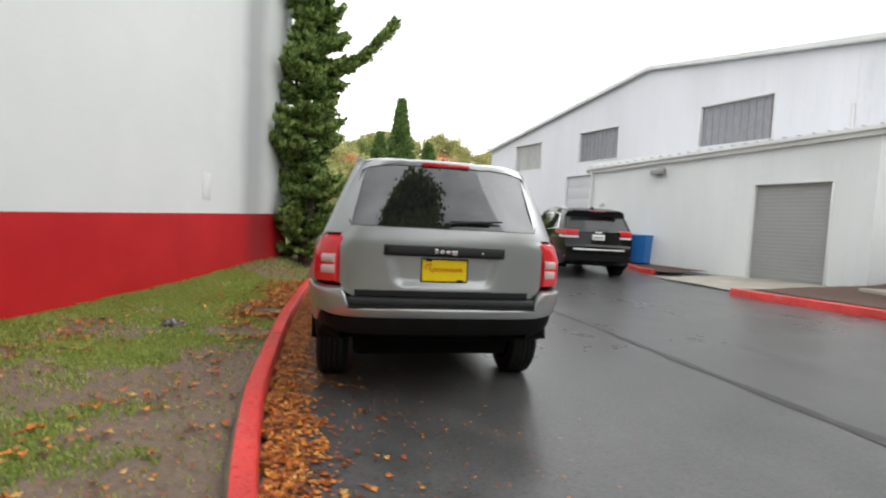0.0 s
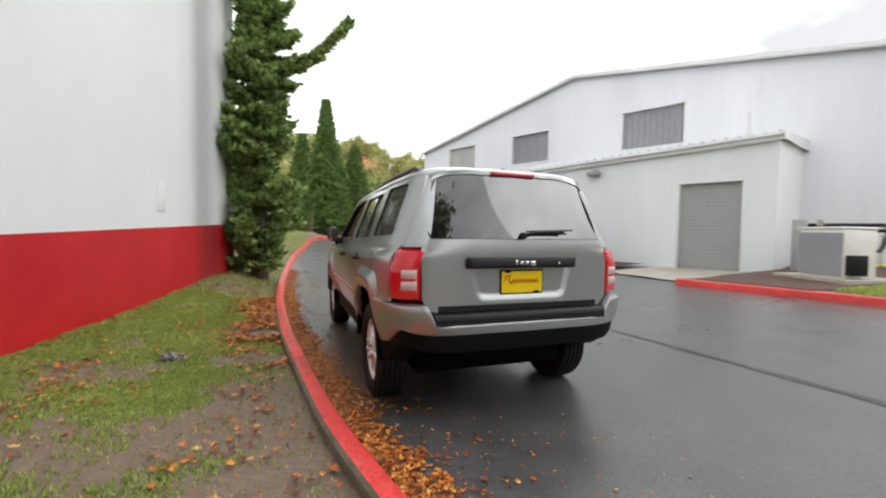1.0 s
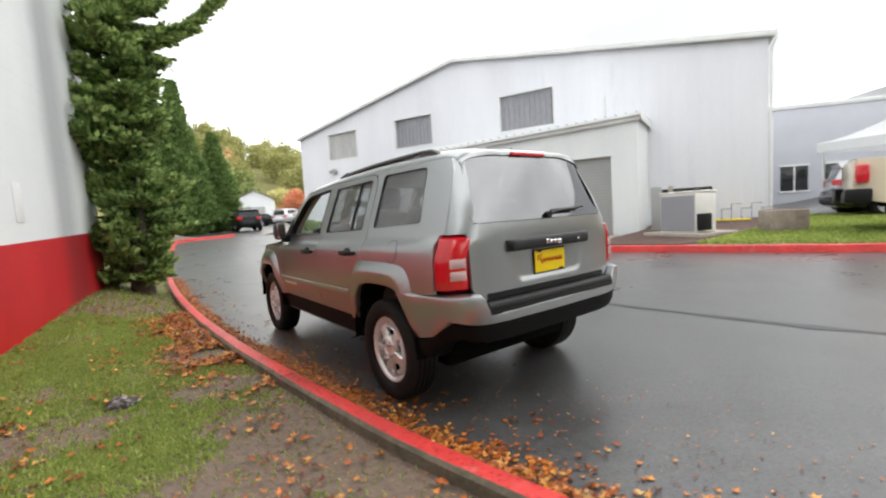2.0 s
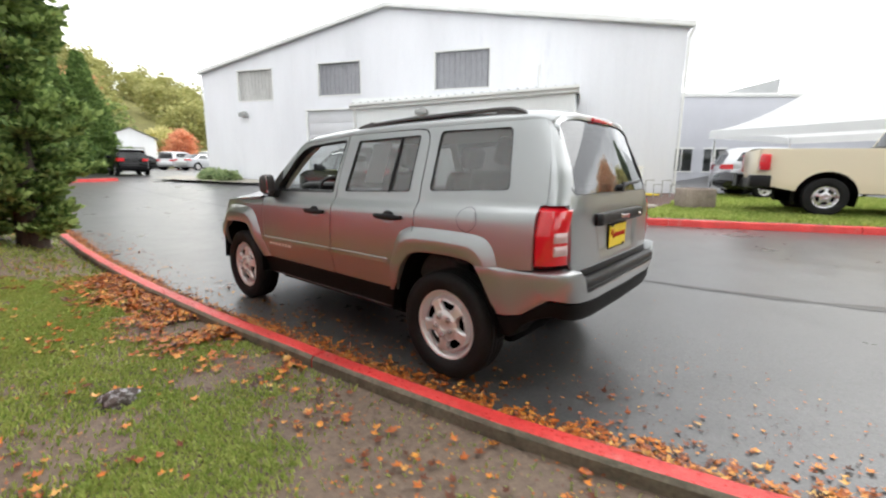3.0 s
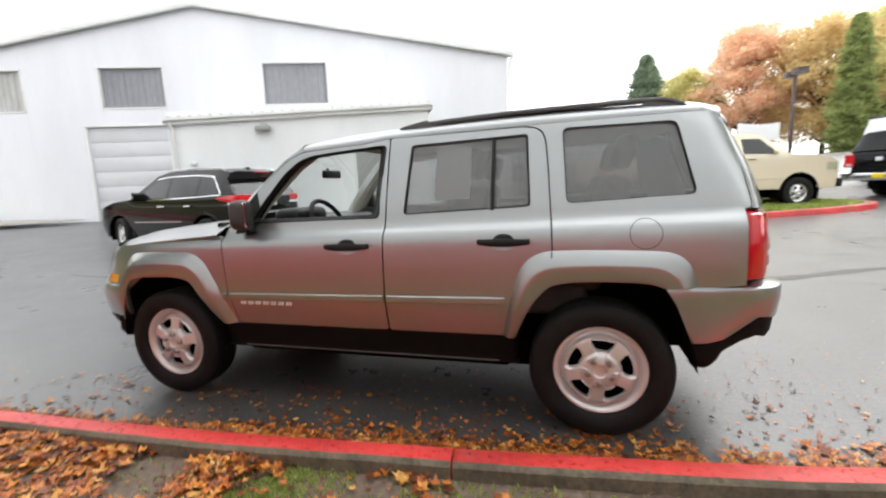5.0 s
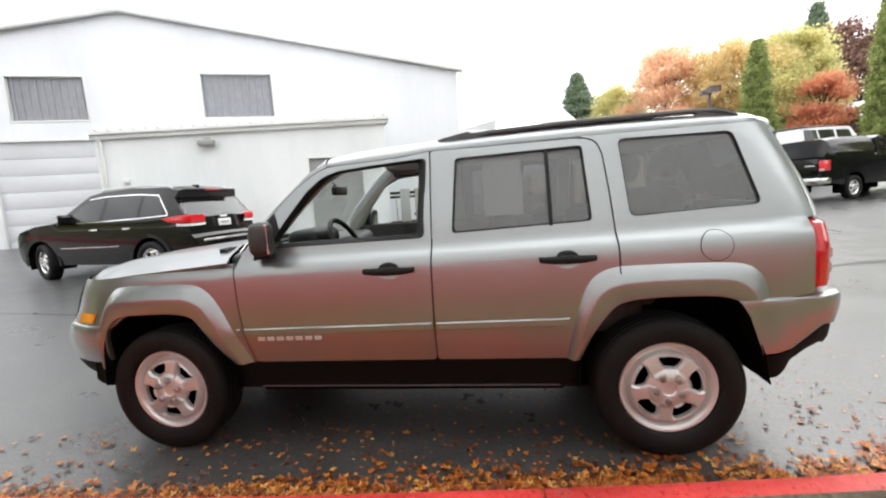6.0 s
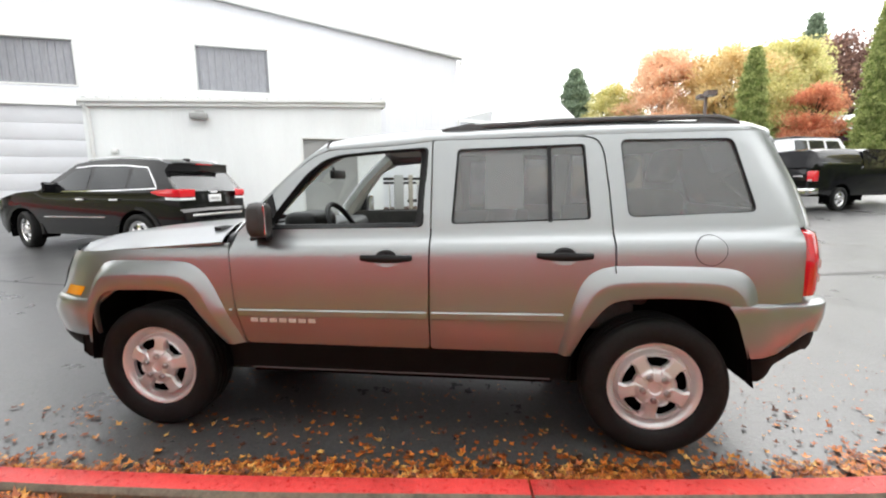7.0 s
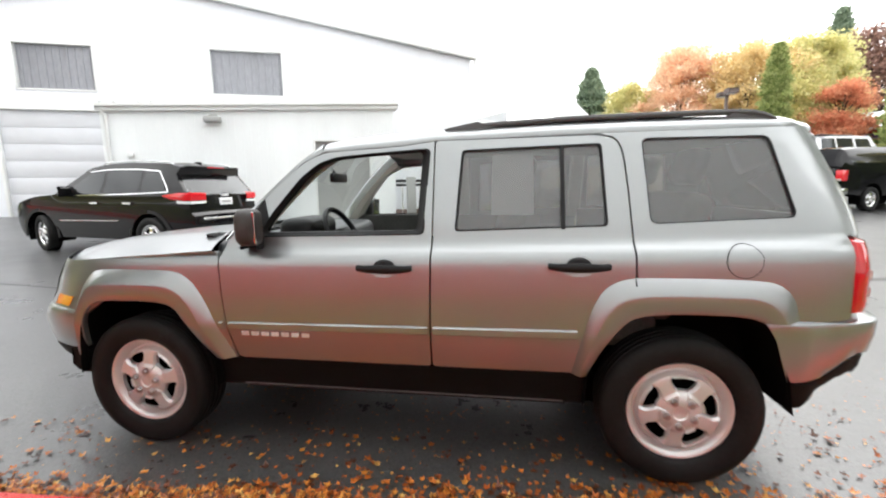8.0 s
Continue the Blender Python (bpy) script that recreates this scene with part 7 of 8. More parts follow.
cypress(on_road(40.4, -22.3), 10.8, 1.55, 26, M_YGREEN, "columnar green tree by the lot", "columnar_tree", 3400, 0.27, 0.6, 0.4)
cypress(on_road(34.3, -28.0), 12.2, 1.4, 27, M_YGREEN, "columnar green tree by the lot", "columnar_tree", 3400, 0.25, 0.55, 0.4)
cypress(on_road(78.0, -51.0), 25.5, 7.5, 28, M_GREYGREEN, "tall dark conifer far behind the lot", "conifer_tree", 2600, 0.6, 1.0, 0.45)
broadleaf(on_road(62.0, -45.0), 18.0, 6.0, 29, M_BRONZE, "dark bronze-red tree far behind the lot", 900, 0.6)
broadleaf(on_road(42.0, -28.6), 7.8, 3.2, 30, M_RUST, "low rust-red tree by the lot", 1600, 0.28, 0.12)
broadleaf(on_road(58.0, -36.0), 15.0, 6.5, 31, M_GOLD, "yellow tree far behind the lot", 900, 0.6, 0.15)
broadleaf(on_road(29.0, 90.3), 6.5, 3.0, 71, M_RUST, "rust-red tree beyond the far lot", 900, 0.6, 0.1)
broadleaf(on_road(28.2, 97.5), 7.5, 3.4, 72, M_GOLD, "golden tree beyond the far lot", 900, 0.6, 0.1)
# trees behind the walk's start, which the car's glass mirrors
broadleaf(on_road(-0.15, -6.3), 7.4, 1.6, 41, M_CYPRESS, "dark round-topped tree by the drive's entrance", 6000, 0.2, 0.45)
cypress(on_road(-4.4, -16.5), 11.0, 1.8, 42, M_SPRUCE, "dark conifer by the drive's entrance", "conifer_tree", 1200, 0.5, 0.7)
broadleaf(on_road(16.0, -34.0), 12.0, 5.0, 43, M_GOLD, "golden tree by the drive's entrance", 900, 0.5, 0.15)
for k in range(17):
    cypress(on_road(-7.0 + 2.9 * k + (k % 3) * 0.7, -33.0 - 2.5 * (k % 2)), (7.5 + 1.4 * ((k * 7) % 4)) * (1.0 if k > 6 else 0.5), 2.3, 44 + k, M_SPRUCE, "dark conifer in the row by the drive's entrance", "conifer_tree", 700, 0.6, 0.7)


def bush(x, y, r, seed, label="low rounded green bush"):
    rng = np.random.default_rng(seed)
    top = thing("bush", Matrix.Translation((x, y, ground_z(x, y) + 0.1)), label, "bush")
    d = rng.normal(0, 1, (260, 3))
    d /= np.linalg.norm(d, axis=1, keepdims=True)
    d[:, 2] = abs(d[:, 2]) * 0.75
    v, f = blades(rng, d * r * rng.uniform(0.6, 1.0, (260, 1)), 0.14, 0.06, 8, d, 0.8)
    put("leaves", from_arrays("leaves", v, f), M_GREENL, top)
    bm = bmesh.new()
    for k in range(5):
        tube(bm, [(0, 0, -0.1), (0.3 * r * math.cos(k * 1.3), 0.3 * r * math.sin(k * 1.3), 0.5 * r)], 0.02, 5)
    part("stems", bm, M_BARK, top)


bush(6.15, 20.5, 0.60, 50)
bush(6.45, 19.6, 0.5, 51)


# ---- wooded hillside, far off ----
def hillside():
    rng = np.random.default_rng(60)
    hz = lambda x, y: 30 * (1 / (1 + math.exp(-(math.hypot(x - 20, y) - 130) / 16))) * (0.75 + 0.25 * math.sin(x * 0.045 + 1.0)) * max(0.0, min(1.0, (y - 0.25 * x) / 60))
    xs, ys2 = np.linspace(-160, 170, 45), np.linspace(60, 330, 40)
    v = [(x, y, 0.9 + hz(x, y)) for y in ys2 for x in xs]
    f = [(j * 45 + i, j * 45 + i + 1, (j + 1) * 45 + i + 1, (j + 1) * 45 + i) for j in range(39) for i in range(44)]
    m = mat("hillside_grass", (0.20, 0.19, 0.07), 0.9, 0, 0.3, 0.05, 1.5)
    tagged(put("hillside", to_mesh("hillside", v, f), m), "grassy olive hillside far beyond the lot", "hill", kind="structure")
    sets = {"olive": [[], M_OLIVE], "gold": [[], M_GOLD], "dark": [[], M_SPRUCE], "rust": [[], M_RUST]}
    for i in range(420):
        x, y = rng.uniform(-110, 130), rng.uniform(95, 250)
        kind = "olive" if rng.uniform() < 0.8 else rng.choice(["gold", "dark", "olive", "rust"], p=[0.2, 0.2, 0.5, 0.1])
        hgt, r = rng.uniform(5, 10), rng.uniform(2.5, 4.5)
        d = rng.normal(0, 1, (60, 3))
        d /= np.linalg.norm(d, axis=1, keepdims=True)
        sets[kind][0].append(np.array([x, y, 0.9 + hz(x, y) + hgt * 0.55]) + d * rng.uniform(0.5, 1.05, (60, 1)) * np.array([r, r, hgt * 0.5]))
    for kind, (cs, m) in sets.items():
        if cs:
            v, f = blades(rng, np.concatenate(cs), 0.62, 0.75, 24, None, 0.9)
            tagged(put("far_woods", from_arrays("far_woods", v, f), m), f"far {kind} autumn woods on the hillside", "woods", kind="stuff")


hillside()


# ---- far buildings, tent, site equipment ----
def gable_house():
    top = thing("far_shed", pose(14.6, 66.0, 1.1, 0, 0, -18), "white gabled shed beyond the far lot", "building")
    bm = bmesh.new()
    v = [bm.verts.new(q) for q in ((-2.6, 0, -0.5), (2.6, 0, -0.5), (2.6, 0, 4.0), (0, 0, 5.2), (-2.6, 0, 4.0), (-2.6, 8, -0.5), (2.6, 8, -0.5), (2.6, 8, 4.0), (0, 8, 5.2), (-2.6, 8, 4.0))]
    for q in ((0, 1, 2, 3, 4), (5, 6, 7, 8, 9), (0, 4, 9, 5), (1, 6, 7, 2)):
        bm.faces.new([v[k] for k in q])
    part("wall", bm, M_SIDING, top, smooth=False)
    part("roof", strip_mesh([[(-2.9, y, 3.95), (0, y, 5.3), (2.9, y, 3.95)] for y in (-0.3, 8.3)]), M_ROOF, top)
    part("door", box(bmesh.new(), -1.4, 1.4, -0.06, 0.0, 0.0, 2.8, 0.02), M_DOORG, top)


def far_shop():
    top = thing("far_shop", pose(43.5, -31.8, 1.6, 0, 0, -125), "low shop with a grey roof and purple panels beyond the lot", "building")
    part("wall", box(bmesh.new(), -3, 11, 0, 8, -0.8, 4.5, 0.02), M_CONC, top)
    part("roof", strip_mesh([[(x, -0.7, 4.45), (x, 4.0, 6.3), (x, 8.7, 4.45)] for x in (-3.4, 11.4)]), M_ROOF, top, smooth=False)
    part("fascia", box(bmesh.new(), -3.4, 11.4, -0.74, -0.62, 4.28, 4.5, 0.01), M_TRIMW, top)
    part("sign_board", box(bmesh.new(), -2.4, 2.2, -0.1, 0.0, 3.95, 4.25, 0.01), M_PLRED, top, "red board over the panels")
    for i in range(5):
        x = -2.3 + 0.92 * i
        part("panel", box(bmesh.new(), x, x + 0.62, -0.07, 0.0, 2.4, 3.9, 0.01), M_PURPLE, top, "purple panel")


def grey_offices():
    a, b = Vector((27.4, 6.9)), Vector((39.5, -8.5))
    ang = math.degrees(math.atan2(b.y - a.y, b.x - a.x))
    L = (b - a).length
    top = thing("grey_office_building", pose(a.x, a.y, 0.6, 0, 0, ang), "low pale grey office building behind the tent", "building")
    part("wall", box(bmesh.new(), -6, L, 0, 9, -0.6, 5.4, 0.02), M_GREYB, top)
    part("parapet", box(bmesh.new(), -6.05, L + 0.05, -0.06, 9.05, 5.3, 5.55, 0.02), M_TRIMW, top)
    bm = bmesh.new()
    vs = [bm.verts.new(q) for q in ((4, 3.0, 5.5), (10, 3.0, 5.5), (10, 3.0, 7.0), (10, 9.0, 5.5), (4, 9.0, 5.5), (10, 9.0, 7.0))]
    for q in ((0, 1, 2), (3, 4, 5), (0, 2, 5, 4), (1, 3, 5, 2)):
        bm.faces.new([vs[k] for k in q])
    part("roof_monitor", bm, M_ROOF, top, smooth=False)
    for i in range(9):
        x = -4.6 + i * 2.1
        w = part("window", box(bmesh.new(), x, x + 1.35, -0.02, 0.05, 0.7, 2.1, 0.01), M_CARGL, top)
        part("frame", box(bmesh.new(), x - 0.07, x + 1.42, -0.05, 0.03, 2.1, 2.2, 0.01), M_TRIMW, w)
        part("mullion", box(bmesh.new(), x + 0.64, x + 0.71, -0.045, 0.03, 0.7, 2.1, 0.01), M_TRIMW, w)
        part("sill", box(bmesh.new(), x - 0.07, x + 1.42, -0.08, 0.03, 0.62, 0.7, 0.01), M_TRIMW, w)
    for x in (-4.3, -0.9):
        rows = [[Vector((x + 1.0 * t, -0.05 - 0.75 * math.sin(k), 2.3 + 0.75 * math.cos(k))) for t in np.linspace(0, 1.6, 4)] for k in np.linspace(0, math.pi / 2, 7)]
        part("awning", strip_mesh(rows), M_DOORG, top, "grey rounded awning")


def tent():
    top = thing("canopy_tent", pose(20.9, -2.5, ground_z(20.6, -2.6) + 0.12, 0, 0, -20), "large white peaked event tent beside the office", "tent")
    w, h, e = 3.3, 2.35, 5.0
    for x in (-w, w):
        for y in (-w, w):
            part("pole", tube(bmesh.new(), [(x, y, 0), (x, y, h)], 0.05, 8), M_CHROME, top)
    rows = []
    for k in np.linspace(0, 1, 12):
        s = 1 - k
        z = h + (e - h) * (k ** 1.55)
        ring = []
        for i in range(40):
            t = i / 40 * 4
            q, u = int(t), t - int(t)
            cx = [(-1, -1), (1, -1), (1, 1), (-1, 1)]
            a, b = cx[q], cx[(q + 1) % 4]
            sag = 1 - 0.05 * math.sin(math.pi * u) * s
            ring.append(Vector(((a[0] + (b[0] - a[0]) * u) * (w + 0.15) * s * sag, (a[1] + (b[1] - a[1]) * u) * (w + 0.15) * s * sag, z)))
        rows.append(ring)
    rows.insert(0, [Vector((p.x * 1.005, p.y * 1.005, h - 0.32)) for p in rows[0]])
    part("canopy", strip_mesh(rows, True), M_FABRIC, top, "white tensioned fabric")


def condenser():
    top = thing("air_conditioner", pose(9.30, 2.28, ground_z(9.3, 2.28) + 0.15, 0, 0, -105) @ Matrix.Scale(0.92, 4), "beige air-conditioning unit on a concrete pad", "air conditioner")
    part("pad", box(bmesh.new(), -1.0, 0.75, -0.75, 0.75, -0.15, 0.05, 0.02), M_CONC, top)
    beige = mat("beige_enamel", (0.72, 0.71, 0.67), 0.45, 0, 0.1, 2, 30)
    part("cabinet", box(bmesh.new(), -0.55, 0.5, -0.55, 0.22, 0.05, 1.10, 0.02), beige, top)
    for i in range(22):
        x = -0.52 + i * 0.047
        part("fin", box(bmesh.new(), x, x + 0.02, -0.585, -0.565, 0.12, 1.02, 0.004, 1), M_GREYB, top)
    part("coil", box(bmesh.new(), -0.53, 0.48, -0.562, -0.553, 0.10, 1.03, 0.002, 1), mat("grey_coil", (0.27, 0.27, 0.26), 0.5, 0.3, 0.2, 9, 60), top)
    part("lid", box(bmesh.new(), -0.57, 0.52, -0.58, 0.25, 1.10, 1.15, 0.02), beige, top)
    part("control_box", box(bmesh.new(), 0.49, 0.62, -0.5, -0.1, 0.12, 0.55, 0.01), M_DARK, top)
    part("fan_grille", lathe(bmesh.new(), [(1.15, 0.36), (1.175, 0.35), (1.175, 0.32), (1.16, 0.05), (1.17, 0.001)], "z", 28, (0, -0.16, 0)), M_DARK, top)
    pipes = thing("pipe_rack", pose(11.4, 3.1, ground_z(11.4, 3.1) + 0.14, 0, 0, -67.4), "dark insulated pipes on a low rack", "pipes")
    for i, (z, r) in enumerate(((1.12, 0.05), (0.98, 0.045))):
        part("pipe", tube(bmesh.new(), [(-1.2, 0.9, z), (0.45, 0.9, z), (0.5, 0.9, z - 0.25), (0.4, 0.4, 0.5), (0.1, -0.1, 0.42), (-0.6, -0.35, 0.40)], r, 8), M_DARK, pipes)
    for x in (-1.0, 0.4):
        part("rack_post", tube(bmesh.new(), [(x, 0.9, 0), (x, 0.9, 1.14)], 0.025, 6), M_CHROME, pipes)
    for i in range(5):
        part("gas_pipe", tube(bmesh.new(), [(0.7 + 0.25 * i, 0.9, 0), (0.7 + 0.25 * i, 0.9, 0.45 + 0.14 * (i % 2)), (0.95 + 0.25 * i, 0.9, 0.45 + 0.14 * (i % 2))], 0.02, 6), M_DOORG, pipes)
    boxes = thing("meter_box", pose(10.15, 4.15, ground_z(10.1, 4.1) + 0.14, 0, 0, -67.4), "grey electrical boxes beside the annex corner", "electrical box")
    part("cabinet", box(bmesh.new(), 0.35, 0.62, -0.1, 0.12, 0.0, 1.25, 0.015), M_DOORG, boxes)
    part("post", box(bmesh.new(), 0.80, 0.92, -0.06, 0.06, 0.0, 1.25, 0.01), M_CONC, boxes)


def small_things():
    # rain-worn lump of wood and leaves on the lawn
    rng = np.random.default_rng(70)
    top = thing("wood_lump", Matrix.Translation((-2.27, 0.95, lawn_z(-2.27, 0.95))), "dark lump of rotten wood on the grass", "wood")
    rotten = mat("rotten_wood", (0.075, 0.055, 0.048), 0.7, 0, 0.5, 12, 70, 1.0, 60, alt=(0.36, 0.35, 0.36), alt_at=(0.5, 0.6))
    for i in range(7):
        bm = bmesh.new()
        r = bmesh.ops.create_icosphere(bm, subdivisions=2, radius=1)["verts"]
        c, sz = Vector((rng.uniform(-0.1, 0.1), rng.uniform(-0.07, 0.07), rng.uniform(0.0, 0.05))), Vector((rng.uniform(0.04, 0.10), rng.uniform(0.03, 0.06), rng.uniform(0.02, 0.05)))
        for v in r:
            k = 1 + 0.35 * noise.noise(v.co * 2.3 + Vector((i, 0, 0)))
            v.co = c + Vector((v.co.x * sz.x, v.co.y * sz.y, v.co.z * sz.z)) * k
        part("lump", bm, rotten, top)
    top = thing("wooden_post", Matrix.Translation((0.45, 30.4, ground_z(0.5, 30) + 0.05)), "short brown wooden post by the kerb", "post")
    part("post", box(bmesh.new(), -0.12, 0.12, -0.12, 0.12, -0.1, 1.35, 0.02), M_WOOD, top)
    part("cap", box(bmesh.new(), -0.14, 0.14, -0.14, 0.14, 1.35, 1.40, 0.015), M_WOOD, top)
    for x, mt, lab, nm in ((7.78, M_DARK, "black wheeled bin behind the car", "black_bin"), (8.1, M_BLUE, "blue wheeled recycling bin by the annex", "blue_bin")):
        y = 9.35 if nm == "black_bin" else 9.0
        top = thing(nm, pose(x, y, ground_z(x, y) + 0.10, 0, 0, -67), lab, "bin")
        bm = bmesh.new()
        rows = [[Vector((sx * (0.22 + 0.05 * k), sy * (0.24 + 0.05 * k), 0.04 + 0.82 * k)) for sx, sy in ((-1, -1), (1, -1), (1, 1), (-1, 1))] for k in (0, 0.5, 0.92, 1.0)]
        strip(bm, rows, True)
        part("tub", bm, mt, top)
        part("lid", box(bmesh.new(), -0.29, 0.29, -0.31, 0.31, 0.86, 0.92, 0.02), mt, top)
        for s in (-1, 1):
            part("bin_wheel", tube(bmesh.new(), [(s * 0.2, 0.27, 0.09), (s * 0.26, 0.27, 0.09)], 0.09, 14), M_RUBBER, top)
    # twin-headed car-park lamp
    top = thing("street_lamp", Matrix.Translation((30.3, -13.9, ground_z(30.3, -13.9))), "brown twin-headed car-park lamp on a square pole", "street lamp")
    brown = mat("brown_lamp_enamel", (0.10, 0.07, 0.06), 0.5, 0, 0.1, 2, 30)
    part("pole", box(bmesh.new(), -0.09, 0.09, -0.09, 0.09, 0, 5.4, 0.02), brown, top)
    part("arm", box(bmesh.new(), -0.5, 0.5, -0.05, 0.05, 5.15, 5.25, 0.01), brown, top)
    for s in (-1, 1):
        hd = part("lamp_head", box(bmesh.new(), s * 0.25, s * 0.95, -0.3, 0.3, 5.05, 5.35, 0.04), brown, top)
        part("lens", box(bmesh.new(), s * 0.32, s * 0.88, -0.24, 0.24, 5.03, 5.055, 0.004, 1), M_WHITE, hd)
    # planter and yellow board by the white building's corner
    top = thing("stone_planter", pose(9.95, 0.62, ground_z(9.95, 0.62) + 0.12, 0, 0, -50), "weathered stone planter box on the grass", "planter")
    part("body", box(bmesh.new(), -0.38, 0.38, -0.3, 0.3, -0.1, 0.52, 0.03), M_PLANTER, top)
    part("soil", box(bmesh.new(), -0.31, 0.31, -0.23, 0.23, 0.48, 0.53, 0.02), M_MULCH, top)
    top = thing("yellow_cover", pose(13.4, 3.0, ground_z(13.4, 3.0) + 0.14, 0, 0, -60), "flat yellow cover on the mulch", "cover")
    part("cover", box(bmesh.new(), -0.6, 0.6, -0.3, 0.3, 0.0, 0.05, 0.02), M_YELLOW, top)
    # house with a dark roof beyond the lot
    top = thing("roadside_house", pose(48.5, -36.0, 1.0, 0, 0, 50), "low house with a dark roof and coloured banners", "house")
    part("wall", box(bmesh.new(), -7, 7, 0, 8, -1, 3.2, 0.02), M_GREYB, top)
    part("roof", strip_mesh([[(-7.6, -0.8, 3.1), (7.6, -0.8, 3.1)], [(-6.5, 4, 5.4), (6.5, 4, 5.4)], [(-7.6, 8.8, 3.1), (7.6, 8.8, 3.1)]]), M_DOORG, top)
    purple = mat("purple_banner", (0.16, 0.05, 0.22), 0.6, 0, 0.1, 2, 20)
    for i in range(4):
        part("banner", box(bmesh.new(), -6.5 + i * 0.9, -5.9 + i * 0.9, -0.9, -0.86, 0.9, 2.6, 0.01), purple if i % 2 else M_PLRED, top)
    top = thing("white_banner", pose(29.0, -11.6, ground_z(29, -11.6), 0, 0, -62), "white cloth banner on two stakes", "banner")
    rows = [[Vector((x, 0.05 * math.sin(x * 3), 1.1 + 1.1 * k - 0.12 * math.sin(math.pi * (x + 1.6) / 3.2) * k)) for x in np.linspace(-1.6, 1.6, 14)] for k in np.linspace(0, 1, 5)]
    part("cloth", strip_mesh(rows), M_FABRIC, top)
    for x in (-1.62, 1.62):
        part("stake", tube(bmesh.new(), [(x, 0, 0), (x, 0, 2.25)], 0.03, 6), M_WOOD, top)


gable_house()
far_shop()
grey_offices()
tent()
condenser()
small_things()


# ---- grass and fallen leaves ----
def turf_density(x, y):
    """How thick the grass stands: bare patches, a worn strip beside the kerb."""
    key = round(y * 4)
    if key not in EDGE_CACHE:
        EDGE_CACHE[key] = lawn_edge(key / 4)
    d = EDGE_CACHE[key] - 0.12 - x
    n = noise.noise(Vector((x * 1.1, y * 1.1, 7.0))) + 0.6 * noise.noise(Vector((x * 2.6, y * 2.6, 1.0)))
    worn = max(0.0, 1 - max(0.0, d) / 0.95) if y < 2.6 else 0.0
    fine = noise.noise(Vector((x * 9.0, y * 9.0, 4.0)))
    for bx, by, br in ((-2.85, 0.75, 0.34), (-2.65, 1.6, 0.28), (-2.6, -0.45, 0.42), (-1.7, -0.5, 0.42), (-1.4, -1.1, 0.35), (-3.4, 0.1, 0.5), (-3.2, 2.2, 0.35)):
        n -= 0.62 * math.exp(-((x - bx) ** 2 + (y - by) ** 2) / (br * br))
    return max(0.03, min(1.0, 1.02 + 1.25 * n + 0.4 * fine - 1.45 * worn - 0.38 * min(1.0, max(0.0, (-0.4 - y) / 1.6))))


def grass(name, n, xr, yr, zf, dens, size, seed, label):
    rng = np.random.default_rng(seed)
    xs, ys2, keep = rng.uniform(*xr, n), rng.uniform(*yr, n), rng.uniform(0, 1, n)
    pts = [(x, y, zf(x, y) - 0.004) for x, y, k in zip(xs, ys2, keep) if k < dens(x, y)]
    c = np.array(pts)
    m = len(c)
    a = rng.uniform(0, 2 * math.pi, m)
    lean = rng.uniform(0.2, 0.9, m)
    h = size * rng.uniform(0.5, 1.3, m)
    w = 0.0028 + 0.0022 * rng.uniform(0, 1, m)
    if size > 0.08:
        w = w * 3
    dx, dy = np.cos(a), np.sin(a)
    base_l = c + np.stack([-dy * w, dx * w, 0 * w], 1)
    base_r = c + np.stack([dy * w, -dx * w, 0 * w], 1)
    mid = c + np.stack([dx * h * lean * 0.35, dy * h * lean * 0.35, h * 0.6], 1)
    tip = c + np.stack([dx * h * lean, dy * h * lean, h * (1 - 0.35 * lean)], 1)
    v = np.stack([base_l, base_r, mid + np.stack([dy * w, -dx * w, 0 * w], 1) * 0.8, tip, mid + np.stack([-dy * w, dx * w, 0 * w], 1) * 0.8], 1).reshape(-1, 3)
    f = np.arange(m * 5).reshape(-1, 5)
    tagged(put(name, from_arrays(name, v, f), M_GRASS), label, "grass", kind="stuff")


def inside_lawn(x, y):
    key = round(y * 4)
    if key not in EDGE_CACHE:
        EDGE_CACHE[key] = lawn_edge(key / 4)
    wx = WALL_A.x + (WALL_B.x - WALL_A.x) * (y - WALL_A.y) / (WALL_B.y - WALL_A.y) if y < 6.9 else -7
    return wx < x < EDGE_CACHE[key] - 0.14


grass("lawn_grass", 430000, (-4.7, -1.0), (-4.5, 4.5), lawn_z, lambda x, y: turf_density(x, y) if inside_lawn(x, y) else 0, 0.030, 80, "short worn green grass with bare patches")
grass("lawn_grass_far", 60000, (-6.0, 0.0), (4.5, 26.0), lawn_z, lambda x, y: min(1, turf_density(x, y) + 0.25) if inside_lawn(x, y) else 0, 0.06, 81, "green grass round the conifer")
grass("lawn_grass_near", 70000, (-6.0, 1.2), (-7.0, -4.5), lawn_z, lambda x, y: turf_density(x, y) if inside_lawn(x, y) else 0, 0.045, 83, "worn green grass by the drive's entrance")
grass("lawn_grass_edge", 60000, (-1.0, 0.6), (-4.5, -0.5), lawn_z, lambda x, y: turf_density(x, y) if inside_lawn(x, y) else 0, 0.030, 84, "thin grass beside the kerb")
right_poly = [(7.3, 1.4), (8.3, -2.4), (9.5, -5.7), (10.6, -7.3), (12.0, -6.9), (15.8, -3.0), (14.8, 1.8), (10.5, 1.3)]


def in_poly(x, y, poly):
    c = False
    for (x0, y0), (x1, y1) in zip(poly, poly[1:] + poly[:1]):
        if (y0 > y) != (y1 > y) and x < (x1 - x0) * (y - y0) / (y1 - y0) + x0:
            c = not c
    return c


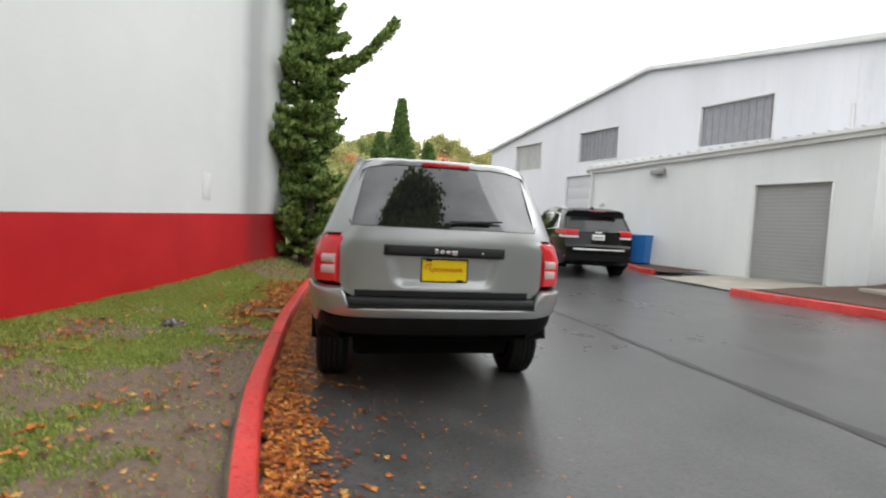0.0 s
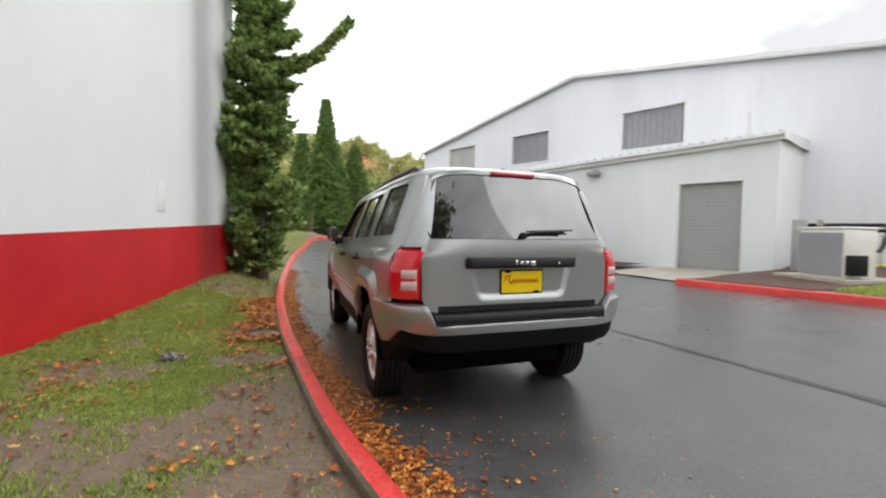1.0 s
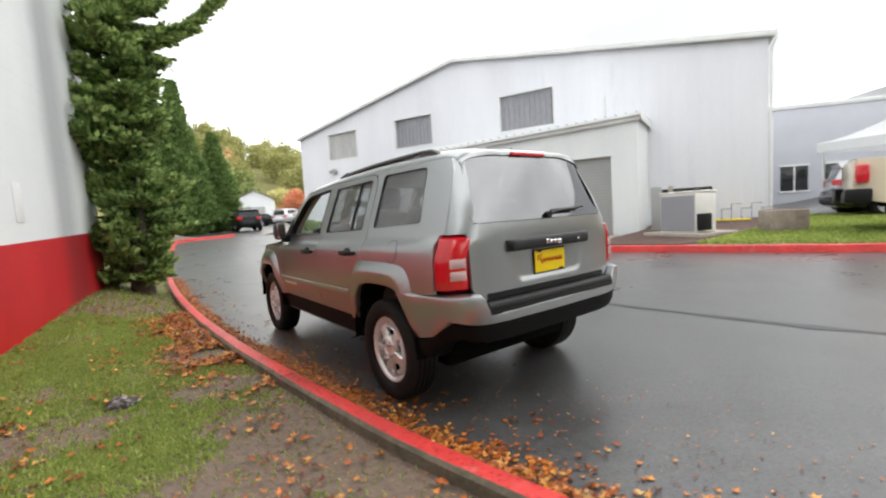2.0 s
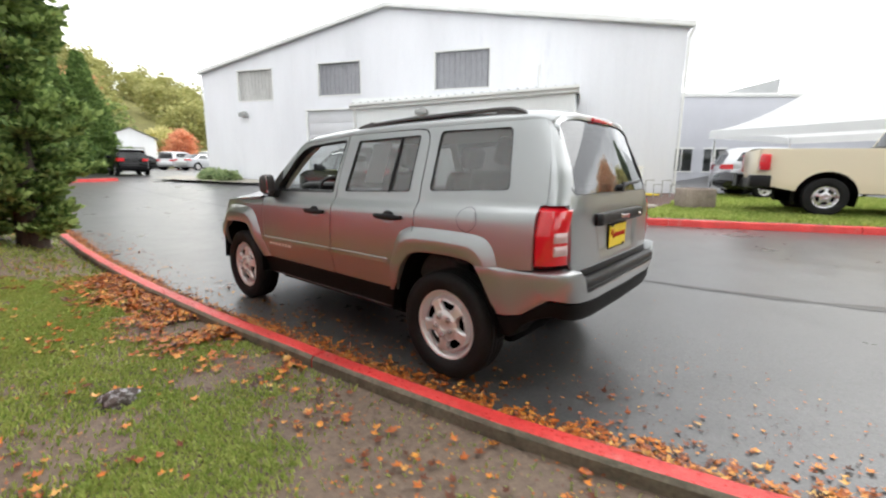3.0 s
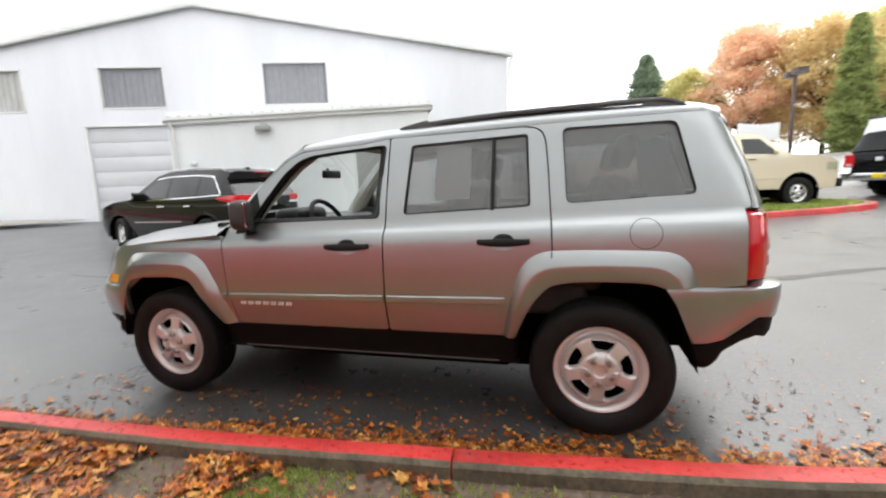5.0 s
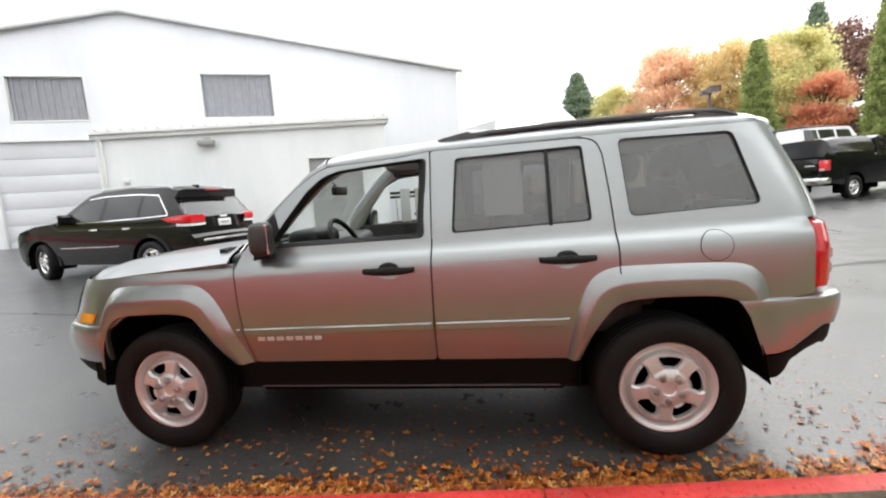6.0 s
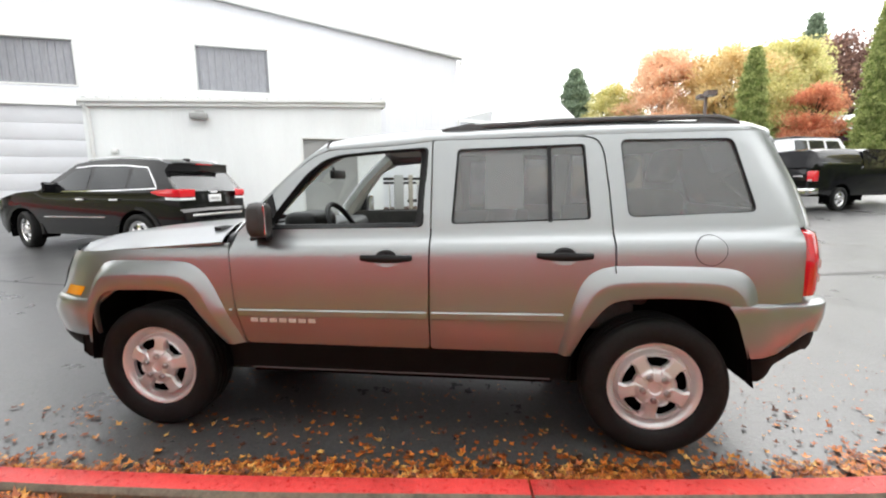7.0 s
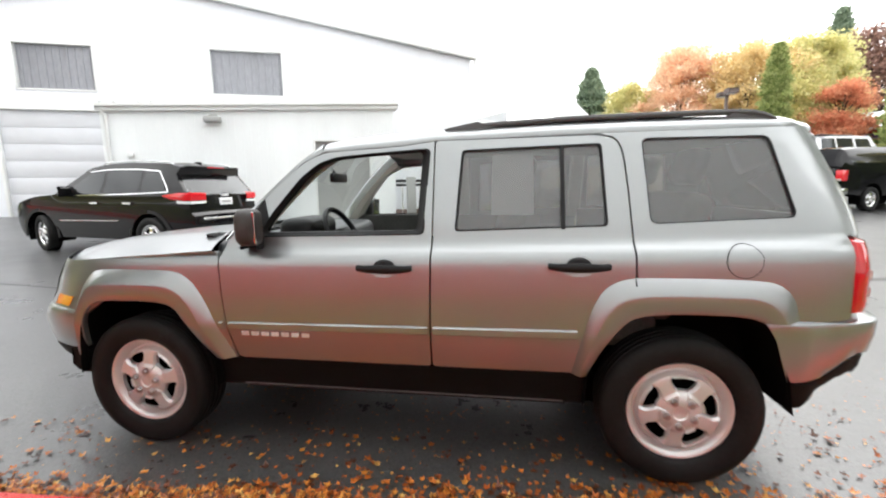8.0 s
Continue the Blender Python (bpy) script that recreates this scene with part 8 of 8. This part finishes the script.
grass("island_grass", 70000, (7.2, 15.9), (-7.4, 1.9), lambda x, y: ground_z(x, y) + 0.125, lambda x, y: 1.0 if in_poly(x, y, right_poly) else 0, 0.085, 82, "bright green mown grass of the island")


def leaf_litter(name, n, place, size, seed, label):
    """Fallen leaves: small curled lobed leaves lying at all angles."""
    rng = np.random.default_rng(seed)
    pts = [q for q in (place(rng) for _ in range(n)) if q]
    vs, fs = [], []
    for x, y, z in pts:
        a, s = rng.uniform(0, 2 * math.pi), size * rng.uniform(0.5, 1.45)
        tx, ty, curl = rng.normal(0, 0.6), rng.normal(0, 0.6), rng.uniform(-0.1, 0.9)
        b = len(vs)
        ca, sa = math.cos(a), math.sin(a)
        vs.append((x, y, z + 0.006 + 0.1 * s))
        lob = (1.0, 0.5, 0.92, 0.42, 0.7, 0.3, 0.7, 0.42, 0.92, 0.5)
        for k, r in enumerate(lob):
            t = 2 * math.pi * k / len(lob)
            u, w = r * math.cos(t) * s, r * math.sin(t) * s * 0.85
            zz = z + 0.006 + abs(u * tx + w * ty) * 0.6 + curl * (u * u + w * w) / s * 0.5
            vs.append((x + u * ca - w * sa, y + u * sa + w * ca, zz))
        fs += [(b, b + 1 + k, b + 1 + (k + 1) % len(lob)) for k in range(len(lob))]
    tagged(put(name, from_arrays(name, np.array(vs), np.array(fs)), M_LITTER), label, "leaves", kind="stuff")


def by_kerb(rng):
    i = int(rng.integers(0, len(left_line) - 1))
    p = left_line[i]
    if not (-4.2 < p.y < 9.5) or p.x > 0.6:
        return None
    spread = 0.085 if p.y > 2.2 else 0.115 if p.y > -0.8 else 0.135
    d = 0.02 + (abs(rng.normal(0, spread)) if rng.uniform() < 0.965 else rng.uniform(0, 0.7))
    x, y = p.x + d, p.y + rng.uniform(-0.15, 0.15)
    if rng.uniform() > (0.55 if 2.0 < y else 1.0) * (1.2 + noise.noise(Vector((x * 2, y * 2, 4)))):
        return None
    return (x, y, ground_z(x, y) + max(0, 0.03 - d * 0.1) * rng.uniform(0, 1))


def on_road_leaves(rng):
    x, y = rng.normal(-0.6, 0.7), rng.uniform(-3.6, 3.4)
    key = round(y * 4)
    if key not in EDGE_CACHE:
        EDGE_CACHE[key] = lawn_edge(key / 4)
    return (x, y, ground_z(x, y)) if x > EDGE_CACHE[key] + 0.03 else None


def on_grass(rng):
    x, y = rng.uniform(-4.6, -0.8), rng.uniform(-4.0, 8.0)
    if not inside_lawn(x, y):
        return None
    k = 0.38 + 1.1 * noise.noise(Vector((x * 1.6, y * 1.6, 2.0)))
    d = EDGE_CACHE[round(y * 4)] - 0.14 - x
    if 1.3 < y < 4.5 and d < 0.6:
        k += 1.2
    elif d < 0.5:
        k += 0.1
    k *= 0.55 + 1.9 * noise.noise(Vector((x * 3.4, y * 3.4, 8.0)))
    return (x, y, lawn_z(x, y) + 0.012) if rng.uniform() < k else None


leaf_litter("gutter_leaves", 76000, by_kerb, 0.022, 90, "wet orange leaves heaped along the kerb")
leaf_litter("road_leaves", 2600, on_road_leaves, 0.010, 91, "scattered wet leaves on the asphalt")
def heaped(rng):
    """Drifts of leaves on the lawn side of the kerb."""
    y = rng.uniform(0.6, 4.4)
    key = round(y * 4)
    if key not in EDGE_CACHE:
        EDGE_CACHE[key] = lawn_edge(key / 4)
    d = abs(rng.normal(0, 0.2))
    x = EDGE_CACHE[key] - 0.13 - d
    k = (1.0 if y > 1.5 else 0.35) * (0.55 + 1.5 * noise.noise(Vector((x * 2.2, y * 2.2, 6.0))))
    return (x, y, lawn_z(x, y) + 0.008 + 0.03 * rng.uniform(0, 1) * max(0, k)) if rng.uniform() < k else None


leaf_litter("drifted_leaves", 6500, heaped, 0.030, 93, "drifts of orange maple leaves beside the kerb")
leaf_litter("lawn_leaves", 14000, on_grass, 0.026, 92, "orange maple leaves strewn over the lawn")


def crumbs(rng):
    """Broken bits of leaf and straw on the bare soil."""
    x, y = rng.uniform(-4.2, -0.9), rng.uniform(-3.6, 4.0)
    return (x, y, lawn_z(x, y)) if inside_lawn(x, y) and rng.uniform() > turf_density(x, y) else None


leaf_litter("soil_crumbs", 9000, crumbs, 0.0085, 94, "crumbs of broken leaves and straw on the soil")
